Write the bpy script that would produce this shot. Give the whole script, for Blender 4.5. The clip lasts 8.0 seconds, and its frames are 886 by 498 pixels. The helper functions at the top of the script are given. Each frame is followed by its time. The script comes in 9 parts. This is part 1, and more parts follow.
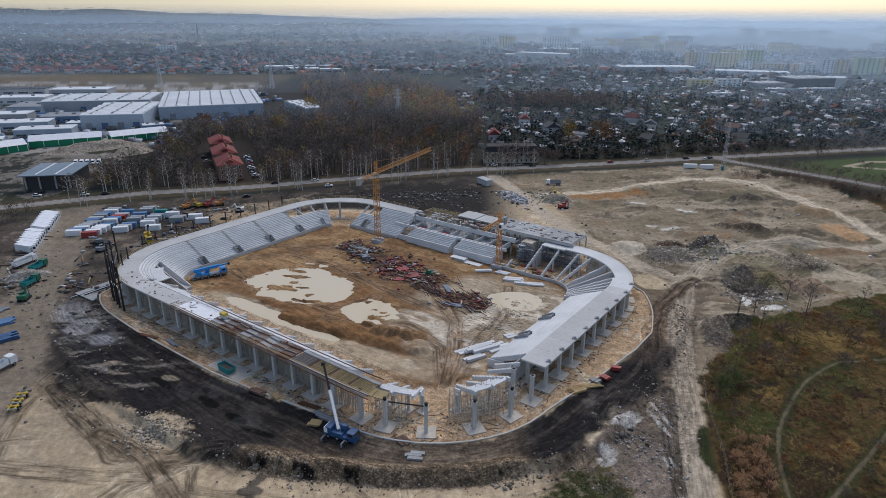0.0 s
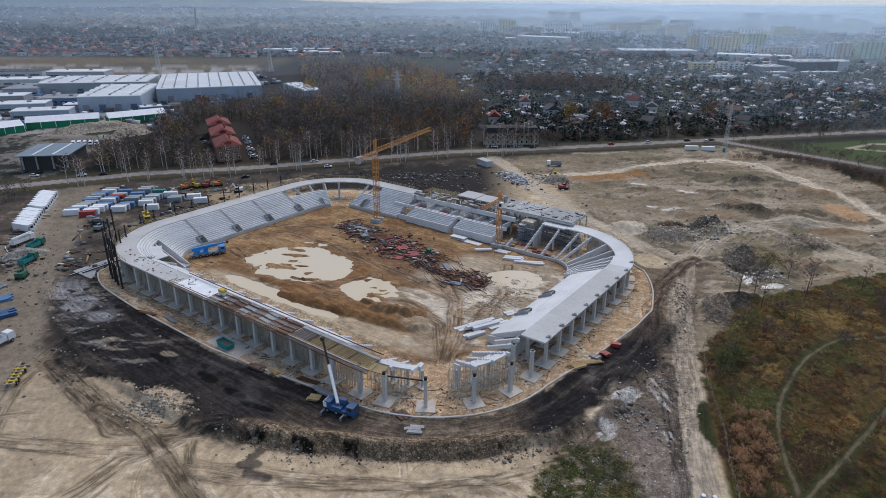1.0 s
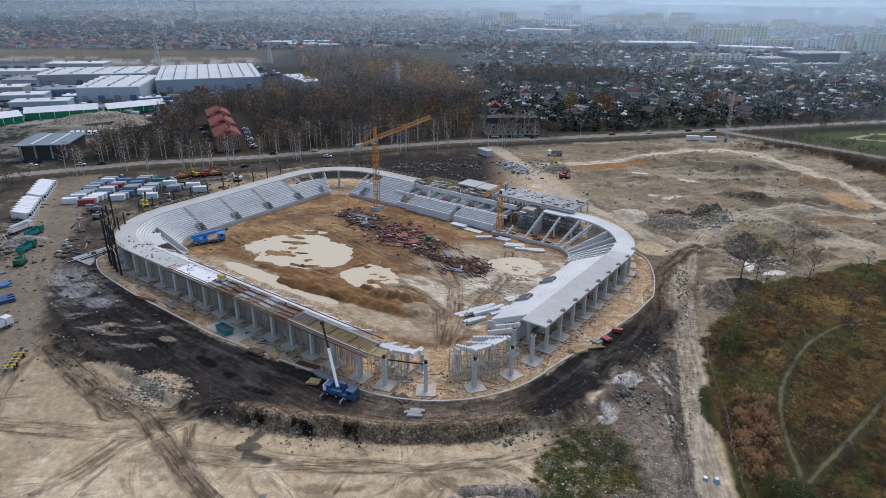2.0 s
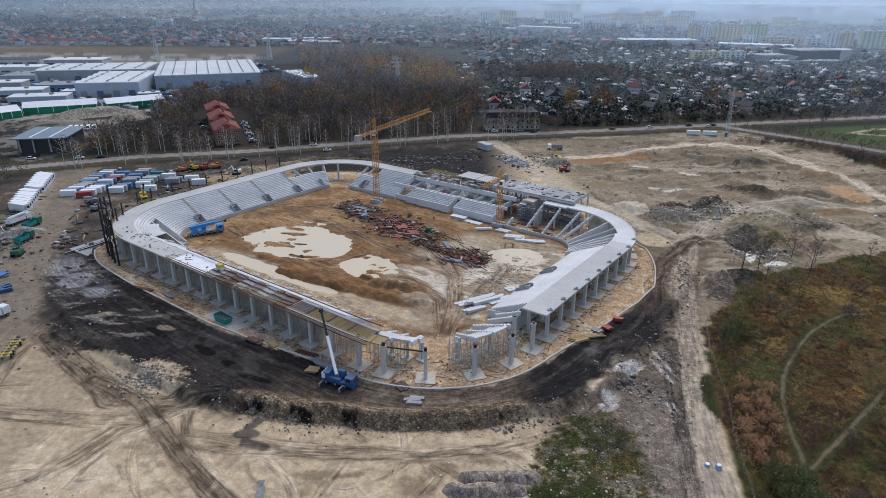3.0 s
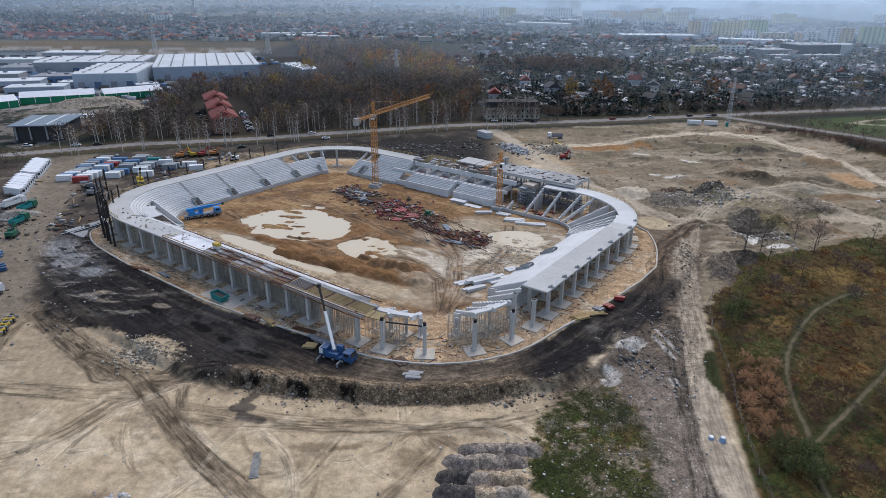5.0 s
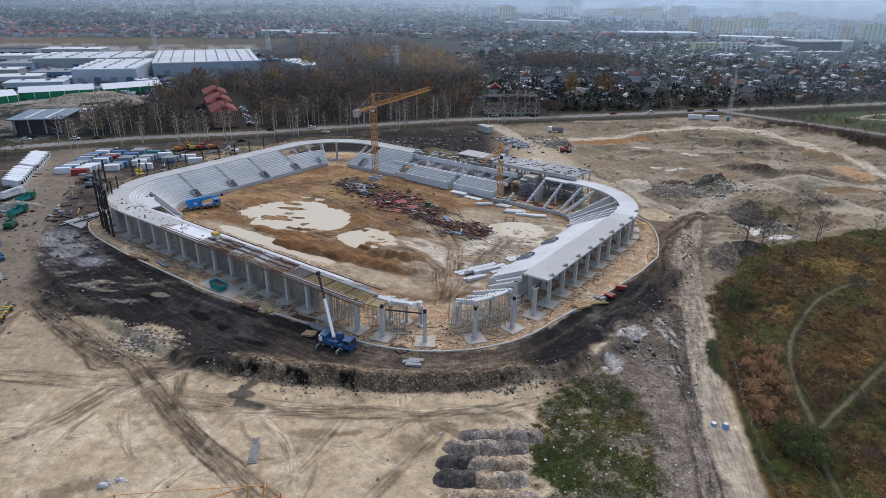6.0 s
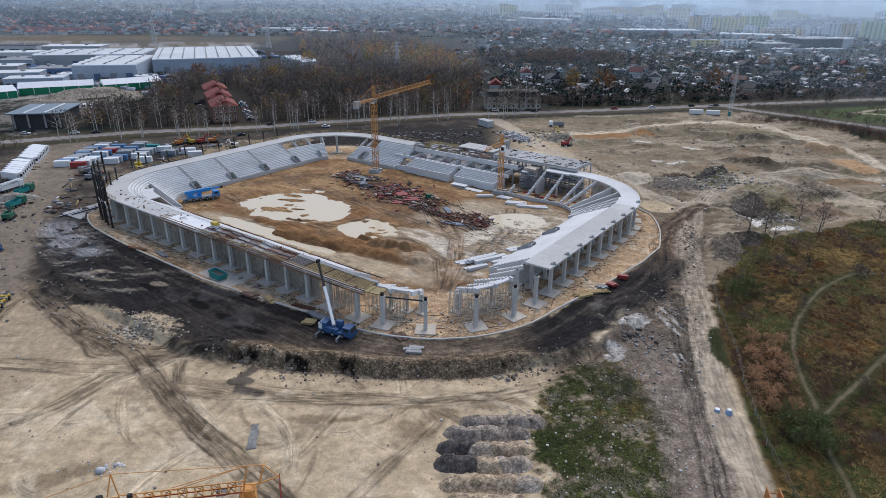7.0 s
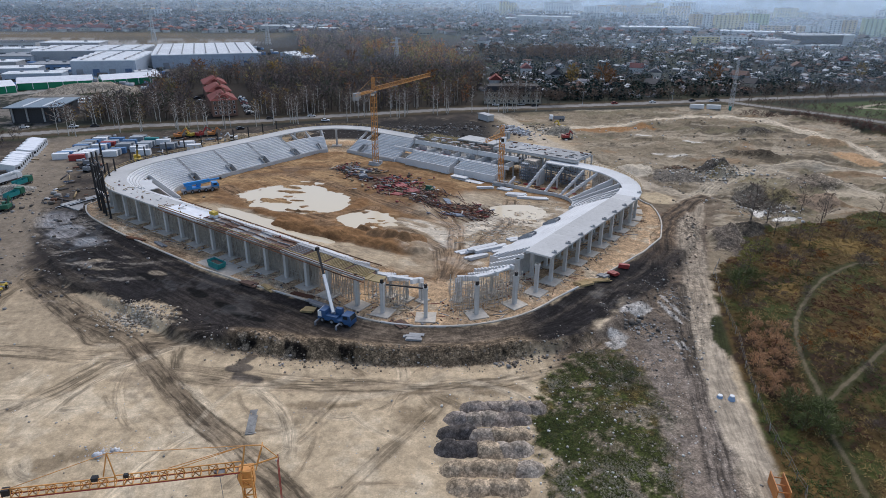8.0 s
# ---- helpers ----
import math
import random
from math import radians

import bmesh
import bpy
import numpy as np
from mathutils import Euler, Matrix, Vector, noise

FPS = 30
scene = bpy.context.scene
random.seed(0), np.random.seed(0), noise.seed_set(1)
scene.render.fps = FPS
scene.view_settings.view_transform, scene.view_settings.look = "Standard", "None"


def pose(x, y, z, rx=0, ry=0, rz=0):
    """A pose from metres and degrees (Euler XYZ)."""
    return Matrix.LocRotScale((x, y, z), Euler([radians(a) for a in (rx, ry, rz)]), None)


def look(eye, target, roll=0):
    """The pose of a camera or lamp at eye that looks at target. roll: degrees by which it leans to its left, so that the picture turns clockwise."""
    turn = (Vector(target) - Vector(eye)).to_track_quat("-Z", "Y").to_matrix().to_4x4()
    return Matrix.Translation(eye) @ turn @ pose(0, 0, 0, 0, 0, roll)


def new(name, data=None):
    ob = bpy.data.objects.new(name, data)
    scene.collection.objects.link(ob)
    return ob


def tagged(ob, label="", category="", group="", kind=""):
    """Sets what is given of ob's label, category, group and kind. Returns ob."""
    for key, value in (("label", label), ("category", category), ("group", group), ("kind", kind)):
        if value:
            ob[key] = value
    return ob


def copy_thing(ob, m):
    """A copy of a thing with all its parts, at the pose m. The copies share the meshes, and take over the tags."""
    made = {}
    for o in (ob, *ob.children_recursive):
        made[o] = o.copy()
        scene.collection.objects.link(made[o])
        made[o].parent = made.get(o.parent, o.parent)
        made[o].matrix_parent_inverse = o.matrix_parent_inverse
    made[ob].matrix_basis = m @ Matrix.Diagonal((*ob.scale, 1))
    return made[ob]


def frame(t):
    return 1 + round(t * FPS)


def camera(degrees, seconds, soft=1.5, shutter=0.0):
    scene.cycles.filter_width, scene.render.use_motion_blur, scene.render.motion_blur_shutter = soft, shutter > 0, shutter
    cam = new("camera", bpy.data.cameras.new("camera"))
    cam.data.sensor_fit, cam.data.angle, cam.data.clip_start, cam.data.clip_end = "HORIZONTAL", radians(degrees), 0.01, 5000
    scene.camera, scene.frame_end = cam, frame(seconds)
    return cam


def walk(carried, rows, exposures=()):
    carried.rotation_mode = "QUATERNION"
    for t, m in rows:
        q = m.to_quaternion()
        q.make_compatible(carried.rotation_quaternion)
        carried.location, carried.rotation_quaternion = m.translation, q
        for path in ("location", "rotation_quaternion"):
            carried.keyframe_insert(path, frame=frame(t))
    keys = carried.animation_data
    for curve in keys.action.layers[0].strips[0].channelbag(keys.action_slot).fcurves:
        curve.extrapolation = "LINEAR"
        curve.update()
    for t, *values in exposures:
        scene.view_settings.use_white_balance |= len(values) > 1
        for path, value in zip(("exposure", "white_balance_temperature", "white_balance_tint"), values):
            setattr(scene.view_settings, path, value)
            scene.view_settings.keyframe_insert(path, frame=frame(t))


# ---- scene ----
# The camera sinks straight down in front of the stadium.
cam = camera(70.5, 8.0, soft=0.5)
FLIGHT = [  # seconds, x, y, z, pitch, roll, yaw
    (0.0, 2.91, -0.26, 90.69, -20.637, 0.342, -0.116),
    (0.5, 2.92, -0.24, 89.15, -21.273, 0.357, -0.133),
    (1.0, 2.93, -0.24, 87.60, -21.859, 0.426, -0.153),
    (1.5, 2.94, -0.25, 86.14, -22.214, 0.395, -0.125),
    (3.0, 2.94, -0.36, 81.57, -22.378, 0.435, -0.159),
    (3.5, 2.94, -0.41, 80.05, -22.402, 0.454, -0.192),
    (4.0, 2.93, -0.47, 78.56, -22.414, 0.470, -0.199),
    (4.5, 2.92, -0.53, 76.98, -22.418, 0.508, -0.234),
    (6.0, 2.86, -0.71, 72.52, -22.489, 0.535, -0.231),
    (6.5, 2.84, -0.77, 71.01, -22.494, 0.508, -0.214),
    (7.0, 2.81, -0.82, 69.52, -22.500, 0.500, -0.194),
    (7.5, 2.78, -0.86, 68.05, -22.516, 0.472, -0.198),
    (8.0, 2.74, -0.89, 66.69, -22.567, 0.500, -0.213),
]


def flown(x, y, z, pitch, roll, yaw):
    p, q = radians(pitch), radians(yaw)
    ahead = Vector((-math.sin(q) * math.cos(p), math.cos(q) * math.cos(p), math.sin(p)))
    eye = Vector((x, y, z))
    return look(eye, eye + 100 * ahead, roll)


walk(cam, [(r[0], flown(*r[1:])) for r in FLIGHT], [(0.0, 0.05), (0.5, 0.10), (1.0, 0.19), (1.5, 0.30), (8.0, 0.33)])

# ---- daylight: a veiled low sun ahead, under a pale overcast ----
SUN_HIGH, SUN_AZIMUTH = 50.0, 20.0  # degrees; azimuth to the right of straight ahead
world = bpy.data.worlds.new("overcast_sky")
scene.world = world
world.use_nodes = True
wn, wl = world.node_tree.nodes, world.node_tree.links
sky = wn.new("ShaderNodeTexSky")
sky.sky_type, sky.sun_disc = "NISHITA", False
sky.sun_elevation, sky.sun_rotation = radians(SUN_HIGH), radians(SUN_AZIMUTH)
sky.air_density, sky.dust_density, sky.ozone_density, sky.altitude = 1.0, 1.5, 2.0, 300
veil = wn.new("ShaderNodeHueSaturation")
veil.inputs["Saturation"].default_value = 0.85
wl.new(sky.outputs[0], veil.inputs["Color"])
wl.new(veil.outputs[0], wn["Background"].inputs["Color"])
wn["Background"].inputs["Strength"].default_value = 0.14

sun = new("sun", bpy.data.lights.new("sun", "SUN"))
sun.data.energy, sun.data.angle, sun.data.color = 1.4, radians(42), (1.0, 0.95, 0.90)
sun.matrix_world = look((0, 0, 0), (-math.sin(radians(SUN_AZIMUTH)) * math.cos(radians(SUN_HIGH)),
                                    -math.cos(radians(SUN_AZIMUTH)) * math.cos(radians(SUN_HIGH)), -math.sin(radians(SUN_HIGH))))

# ---- materials ----
MATS = {}


def mat(name, colour, rough=0.85, metal=0.0, vary=0.18, grain=1.5, bump=0.25, patch=12.0, tone=False, each=0.0, spec=0.3):
    """A weathered surface: grain and patches at real size. tone: the colour is carried by the mesh. each: variation from object to object."""
    if name in MATS:
        return MATS[name]
    m = bpy.data.materials.new(name)
    m.use_nodes = True
    n, l = m.node_tree.nodes, m.node_tree.links
    b = n["Principled BSDF"]
    b.inputs["Roughness"].default_value, b.inputs["Metallic"].default_value = rough, metal
    b.inputs["Specular IOR Level"].default_value = spec
    where = n.new("ShaderNodeNewGeometry")
    fine, broad = n.new("ShaderNodeTexNoise"), n.new("ShaderNodeTexNoise")
    fine.inputs["Scale"].default_value, fine.inputs["Detail"].default_value = grain, 6
    fine.inputs["Roughness"].default_value = 0.65
    broad.inputs["Scale"].default_value, broad.inputs["Detail"].default_value = 1.0 / patch, 5
    for t in (fine, broad):
        l.new(where.outputs["Position"], t.inputs["Vector"])
    both = n.new("ShaderNodeMath")
    both.operation = "ADD"
    l.new(fine.outputs["Fac"], both.inputs[0])
    l.new(broad.outputs["Fac"], both.inputs[1])
    span = n.new("ShaderNodeMapRange")
    span.inputs["From Min"].default_value, span.inputs["From Max"].default_value = 0.6, 1.4
    span.inputs["To Min"].default_value, span.inputs["To Max"].default_value = 1 - vary * 1.6, 1 + vary * 1.6
    l.new(both.outputs[0], span.inputs["Value"])
    times = n.new("ShaderNodeVectorMath")
    times.operation = "MULTIPLY"
    if tone:
        given = n.new("ShaderNodeAttribute")
        given.attribute_name = "tone"
        l.new(given.outputs["Color"], times.inputs[0])
        if tone == "wet":
            l.new(given.outputs["Alpha"], b.inputs["Roughness"])
    else:
        times.inputs[0].default_value = colour[:3]
    l.new(span.outputs[0], times.inputs[1])
    last = times.outputs[0]
    if each:
        info, own = n.new("ShaderNodeObjectInfo"), n.new("ShaderNodeMapRange")
        own.inputs["To Min"].default_value, own.inputs["To Max"].default_value = 1 - each, 1 + each
        l.new(info.outputs["Random"], own.inputs["Value"])
        more = n.new("ShaderNodeVectorMath")
        more.operation = "MULTIPLY"
        l.new(last, more.inputs[0])
        l.new(own.outputs[0], more.inputs[1])
        last = more.outputs[0]
    l.new(last, b.inputs["Base Color"])
    if bump:
        relief = n.new("ShaderNodeBump")
        relief.inputs["Strength"].default_value, relief.inputs["Distance"].default_value = bump, 0.5 / grain
        l.new(fine.outputs["Fac"], relief.inputs["Height"])
        l.new(relief.outputs[0], b.inputs["Normal"])
    MATS[name] = m
    return m


CONCRETE = mat("pale_concrete", (0.49, 0.485, 0.475), 0.8, vary=0.10, grain=1.2, patch=9, each=0.05)
PRECAST = mat("precast_concrete", (0.63, 0.635, 0.64), 0.7, vary=0.09, grain=2.0, patch=7, each=0.06)
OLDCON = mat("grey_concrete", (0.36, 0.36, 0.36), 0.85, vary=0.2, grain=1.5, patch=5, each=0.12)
PAD = mat("footing_concrete", (0.55, 0.495, 0.425), 0.9, vary=0.16, grain=1.2, patch=4)
GALV = mat("galvanised_steel", (0.48, 0.50, 0.52), 0.45, 0.5, vary=0.15, bump=0)
BLACK = mat("black_steel", (0.025, 0.025, 0.028), 0.55, 0.2, vary=0.25, bump=0)
RUST = mat("rusty_steel", (0.16, 0.075, 0.045), 0.85, 0.2, vary=0.35, grain=4, each=0.3)
PLY = mat("formwork_plywood", (0.14, 0.085, 0.065), 0.75, vary=0.3, grain=1.5, patch=3, each=0.25)
PANEL = mat("muddy_form_panel", (0.21, 0.165, 0.14), 0.8, vary=0.25, grain=1.5, patch=2, each=0.2)
TIMBER = mat("timber", (0.42, 0.30, 0.15), 0.8, vary=0.25, grain=5, patch=2, each=0.25)
YELLOWTIMBER = mat("yellow_formwork_timber", (0.34, 0.26, 0.13), 0.75, vary=0.25, grain=4, patch=2, each=0.2)
TARP = mat("white_sheeting", (0.78, 0.79, 0.82), 0.5, vary=0.07, grain=0.8, patch=3)
CRANEY = mat("crane_yellow_paint", (0.60, 0.285, 0.085), 0.5, vary=0.15, bump=0)
AZURE = mat("azure_paint", (0.02, 0.25, 0.62), 0.4, vary=0.12, bump=0, spec=0.5)
BLUE = mat("blue_paint", (0.028, 0.085, 0.20), 0.4, vary=0.15, bump=0, spec=0.5)
WHITE = mat("white_paint", (0.74, 0.75, 0.76), 0.5, vary=0.08, bump=0.05, each=0.08)
RED = mat("red_paint", (0.30, 0.045, 0.04), 0.5, vary=0.15, bump=0)
GREEN = mat("green_paint", (0.03, 0.13, 0.08), 0.5, vary=0.15, bump=0)
TEAL = mat("teal_paint", (0.02, 0.22, 0.22), 0.5, vary=0.15, bump=0)
ORANGE = mat("orange_paint", (0.50, 0.19, 0.055), 0.5, vary=0.15, bump=0)
YELLOW = mat("yellow_paint", (0.52, 0.37, 0.06), 0.5, vary=0.15, bump=0)
GREYP = mat("grey_paint", (0.22, 0.23, 0.25), 0.5, vary=0.15, bump=0, each=0.15)
BLUESTEEL = mat("blue_grey_steel", (0.20, 0.25, 0.31), 0.5, 0.3, vary=0.2, bump=0)
RUBBER = mat("tyre_rubber", (0.025, 0.025, 0.025), 0.9, vary=0.2, bump=0)
GLASS = mat("dark_glass", (0.02, 0.025, 0.03), 0.08, vary=0.1, bump=0, spec=0.6)


def soil_mat():
    """Earth whose colour and gloss lie in the mesh, broken up by clods, grit, pebbles and drag marks."""
    m = bpy.data.materials.new("soil_and_growth")
    m.use_nodes = True
    n, l = m.node_tree.nodes, m.node_tree.links
    b = n["Principled BSDF"]
    b.inputs["Specular IOR Level"].default_value = 0.15
    where, given = n.new("ShaderNodeNewGeometry"), n.new("ShaderNodeAttribute")
    given.attribute_name = "tone"
    l.new(given.outputs["Alpha"], b.inputs["Roughness"])
    colour = given.outputs["Color"]

    def times(value):
        nonlocal colour
        t = n.new("ShaderNodeVectorMath")
        t.operation = "MULTIPLY"
        l.new(colour, t.inputs[0])
        l.new(value, t.inputs[1])
        colour = t.outputs[0]

    def spread(value, a, b_, c, d):
        r = n.new("ShaderNodeMapRange")
        for key, v in zip(("From Min", "From Max", "To Min", "To Max"), (a, b_, c, d)):
            r.inputs[key].default_value = v
        l.new(value, r.inputs["Value"])
        return r.outputs[0]

    def grain(scale, detail, rough, stretch=None, turn=0.0):
        t = n.new("ShaderNodeTexNoise")
        t.inputs["Scale"].default_value, t.inputs["Detail"].default_value, t.inputs["Roughness"].default_value = scale, detail, rough
        src = where.outputs["Position"]
        if stretch:
            mp = n.new("ShaderNodeMapping")
            mp.inputs["Scale"].default_value = stretch
            mp.inputs["Rotation"].default_value = (0, 0, radians(turn))
            l.new(src, mp.inputs["Vector"])
            src = mp.outputs[0]
        l.new(src, t.inputs["Vector"])
        return t.outputs["Fac"]

    clods = grain(0.55, 9, 0.72)
    grit = grain(3.5, 5, 0.7)
    
    times(spread(grit, 0.3, 0.7, 0.86, 1.14))
    times(spread(grain(0.16, 6, 0.65, (0.5, 1.6, 1), 10), 0.38, 0.64, 0.9, 1.07))
    score, split = n.new("ShaderNodeAttribute"), n.new("ShaderNodeSeparateColor")
    score.attribute_name = "score"
    l.new(score.outputs["Color"], split.inputs[0])

    def partly(value, share):
        """One where the share is nothing, the value where it is whole."""
        x = n.new("ShaderNodeMix")
        x.inputs["A"].default_value = 1.0
        l.new(share, x.inputs["Factor"])
        l.new(value, x.inputs["B"])
        return x.outputs["Result"]

    times(spread(clods, 0.34, 0.66, 0.78, 1.2))
    times(partly(spread(clods, 0.36, 0.62, 0.62, 1.35), split.outputs[0]))
    for scale, low, high in ((1.7, 0.7, 1.35), (4.2, 0.5, 1.65)):
        pebble = n.new("ShaderNodeTexVoronoi")
        pebble.inputs["Scale"].default_value = scale
        l.new(where.outputs["Position"], pebble.inputs["Vector"])
        one = n.new("ShaderNodeSeparateColor")
        l.new(pebble.outputs["Color"], one.inputs[0])
        times(partly(spread(one.outputs[0], 0.0, 1.0, low, high), split.outputs[0]))
        times(partly(spread(pebble.outputs["Distance"], 0.1, 0.65, 1.15, 0.72), split.outputs[0]))
    # furrows that run along the wheel marks
    place, lines = n.new("ShaderNodeSeparateXYZ"), n.new("ShaderNodeCombineXYZ")
    slow = n.new("ShaderNodeVectorMath")
    slow.operation = "SCALE"
    slow.inputs["Scale"].default_value = 0.09
    l.new(where.outputs["Position"], slow.inputs[0])
    l.new(slow.outputs[0], place.inputs[0])
    l.new(split.outputs[1], lines.inputs[0])
    l.new(place.outputs[0], lines.inputs[1])
    l.new(place.outputs[1], lines.inputs[2])
    furrow = n.new("ShaderNodeTexNoise")
    furrow.inputs["Scale"].default_value, furrow.inputs["Detail"].default_value, furrow.inputs["Roughness"].default_value = 1.3, 3, 0.65
    l.new(lines.outputs[0], furrow.inputs["Vector"])
    times(partly(spread(furrow.outputs["Fac"], 0.38, 0.6, 0.42, 1.32), split.outputs[2]))
    l.new(colour, b.inputs["Base Color"])
    relief = n.new("ShaderNodeBump")
    relief.inputs["Strength"].default_value, relief.inputs["Distance"].default_value = 0.38, 0.4
    l.new(clods, relief.inputs["Height"])
    finer = n.new("ShaderNodeBump")
    finer.inputs["Strength"].default_value, finer.inputs["Distance"].default_value = 0.3, 0.12
    l.new(grit, finer.inputs["Height"])
    l.new(relief.outputs[0], finer.inputs["Normal"])
    l.new(finer.outputs[0], b.inputs["Normal"])
    return m


SOIL = soil_mat()
GROWTH = mat("bare_growth", (1, 1, 1), 0.9, vary=0.2, grain=1.0, bump=0, patch=20, tone=True)
DEBRIS = mat("mixed_rubble", (1, 1, 1), 0.85, vary=0.25, grain=3, bump=0.2, patch=3, tone=True)


def water_mat():
    m = bpy.data.materials.new("muddy_water")
    m.use_nodes = True
    n, l = m.node_tree.nodes, m.node_tree.links
    b = n["Principled BSDF"]
    b.inputs["Base Color"].default_value = (0.64, 0.535, 0.375, 1)
    b.inputs["Roughness"].default_value = 0.12
    b.inputs["IOR"].default_value = 1.33
    ripple, relief = n.new("ShaderNodeTexNoise"), n.new("ShaderNodeBump")
    ripple.inputs["Scale"].default_value = 0.7
    relief.inputs["Strength"].default_value = 0.03
    l.new(ripple.outputs["Fac"], relief.inputs["Height"])
    l.new(relief.outputs[0], b.inputs["Normal"])
    return m


WATER = water_mat()


# ---- shapes ----
class Shape:
    """Gathers boxes, bars and prisms into one mesh."""

    def __init__(self):
        self.v, self.f = [], []

    def add(self, verts, faces):
        k = len(self.v)
        self.v += [tuple(p) for p in verts]
        self.f += [tuple(k + i for i in f) for f in faces]
        return self

    def box(self, x, y, z, sx, sy, sz, turn=0.0):
        """A box whose floor's centre is at x, y, z."""
        c, s = math.cos(turn), math.sin(turn)
        out = []
        for dz in (0, sz):
            for dx, dy in ((-1, -1), (1, -1), (1, 1), (-1, 1)):
                a, b = dx * sx / 2, dy * sy / 2
                out.append((x + a * c - b * s, y + a * s + b * c, z + dz))
        return self.add(out, BOX)

    def bar(self, p, q, w, h=None):
        """A straight bar of cross-section w by h from p to q."""
        p, q, h = Vector(p), Vector(q), h or w
        d = q - p
        if d.length < 1e-6:
            return self
        d.normalize()
        side = d.cross(Vector((0, 0, 1)))
        side = Vector((1, 0, 0)) if side.length < 1e-4 else side.normalized()
        up = side.cross(d)
        out = []
        for e in (p, q):
            for a, b in ((-1, -1), (1, -1), (1, 1), (-1, 1)):
                out.append(e + side * a * w / 2 + up * b * h / 2)
        return self.add(out, BOX)

    def tube(self, p, q, r, r2=None, n=8):
        p, q = Vector(p), Vector(q)
        r2 = r if r2 is None else r2
        d = (q - p).normalized()
        side = d.cross(Vector((0, 0, 1)))
        side = Vector((1, 0, 0)) if side.length < 1e-4 else side.normalized()
        up = side.cross(d)
        out = []
        for e, rr in ((p, r), (q, r2)):
            for k in range(n):
                a = 2 * math.pi * k / n
                out.append(e + side * rr * math.cos(a) + up * rr * math.sin(a))
        faces = [(k, (k + 1) % n, n + (k + 1) % n, n + k) for k in range(n)]
        faces += [tuple(range(n - 1, -1, -1)), tuple(range(n, 2 * n))]
        return self.add(out, faces)

    def prism(self, poly, z0, z1):
        """An upright prism over a plan outline that runs counter-clockwise."""
        n = len(poly)
        out = [(x, y, z0) for x, y in poly] + [(x, y, z1) for x, y in poly]
        faces = [(k, (k + 1) % n, n + (k + 1) % n, n + k) for k in range(n)]
        faces += [tuple(range(n - 1, -1, -1)), tuple(range(n, 2 * n))]
        return self.add(out, faces)

    def profile(self, outline, at, along, width):
        """A flat outline of (reach, height), set upright at a plan point along a plan direction, width thick."""
        n = len(outline)
        a = Vector((along[0], along[1], 0)).normalized()
        s = Vector((-a.y, a.x, 0))
        out = []
        for side in (-width / 2, width / 2):
            out += [Vector((at[0], at[1], h)) + a * r + s * side for r, h in outline]
        faces = [(k, (k + 1) % n, n + (k + 1) % n, n + k) for k in range(n)]
        faces += [tuple(range(n - 1, -1, -1)), tuple(range(n, 2 * n))]
        return self.add(out, faces)

    def mesh(self, name):
        me = bpy.data.meshes.new(name)
        me.from_pydata(self.v, [], self.f)
        bm = bmesh.new()
        bm.from_mesh(me)
        bmesh.ops.recalc_face_normals(bm, faces=bm.faces)
        bm.to_mesh(me)
        bm.free()
        return me


BOX = [(3, 2, 1, 0), (4, 5, 6, 7), (0, 1, 5, 4), (1, 2, 6, 5), (2, 3, 7, 6), (3, 0, 4, 7)]


def thing(name, label, category, at=(0, 0, 0), turn=0.0, group="", kind=""):
    """An empty at a thing's base, to which its parts are tied."""
    ob = new(name)
    ob.matrix_basis = pose(*at, 0, 0, turn)
    return tagged(ob, label, category, group, kind)


def part(name, shape, material, parent=None, label=""):
    me = shape if isinstance(shape, bpy.types.Mesh) else shape.mesh(name)
    if not me.materials:
        me.materials.append(material)
    ob = new(name, me)
    if parent is not None:
        ob.parent = parent
    return tagged(ob, label)


def lone(name, shape, material, label, category, at=(0, 0, 0), turn=0.0, group="", kind=""):
    ob = part(name, shape, material)
    ob.matrix_basis = pose(*at, 0, 0, turn)
    return tagged(ob, label, category, group, kind)


def big_mesh(name, verts, faces, tones=None, smooth=False):
    """A mesh from arrays of points and of triangles or quads, with a colour for each point."""
    me = bpy.data.meshes.new(name)
    verts, faces = np.asarray(verts, np.float32), np.asarray(faces, np.int32)
    k = faces.shape[1]
    me.vertices.add(len(verts))
    me.vertices.foreach_set("co", verts.ravel())
    me.loops.add(faces.size)
    me.loops.foreach_set("vertex_index", faces.ravel())
    me.polygons.add(len(faces))
    me.polygons.foreach_set("loop_start", np.arange(0, faces.size, k, dtype=np.int32))
    me.polygons.foreach_set("loop_total", np.full(len(faces), k, np.int32))
    if smooth:
        me.polygons.foreach_set("use_smooth", np.ones(len(faces), bool))
    if tones is not None:
        tones = np.asarray(tones, np.float32)
        if tones.shape[1] == 3:
            tones = np.c_[tones, np.ones(len(tones), np.float32)]
        me.attributes.new("tone", "FLOAT_COLOR", "POINT").data.foreach_set("color", tones.ravel())
    me.update()
    me.validate()
    return me


# ---- smooth random fields over the plan ----
def lattice(ix, iy, seed):
    h = (ix.astype(np.int64) * 374761393 + iy.astype(np.int64) * 668265263 + seed * 974634777) & 0x7FFFFFFF
    h = ((h ^ (h >> 13)) * 1274126177) & 0x7FFFFFFF
    h = ((h ^ (h >> 16)) * 668265261) & 0x7FFFFFFF
    return (h ^ (h >> 15)) % 100003 / 100003.0


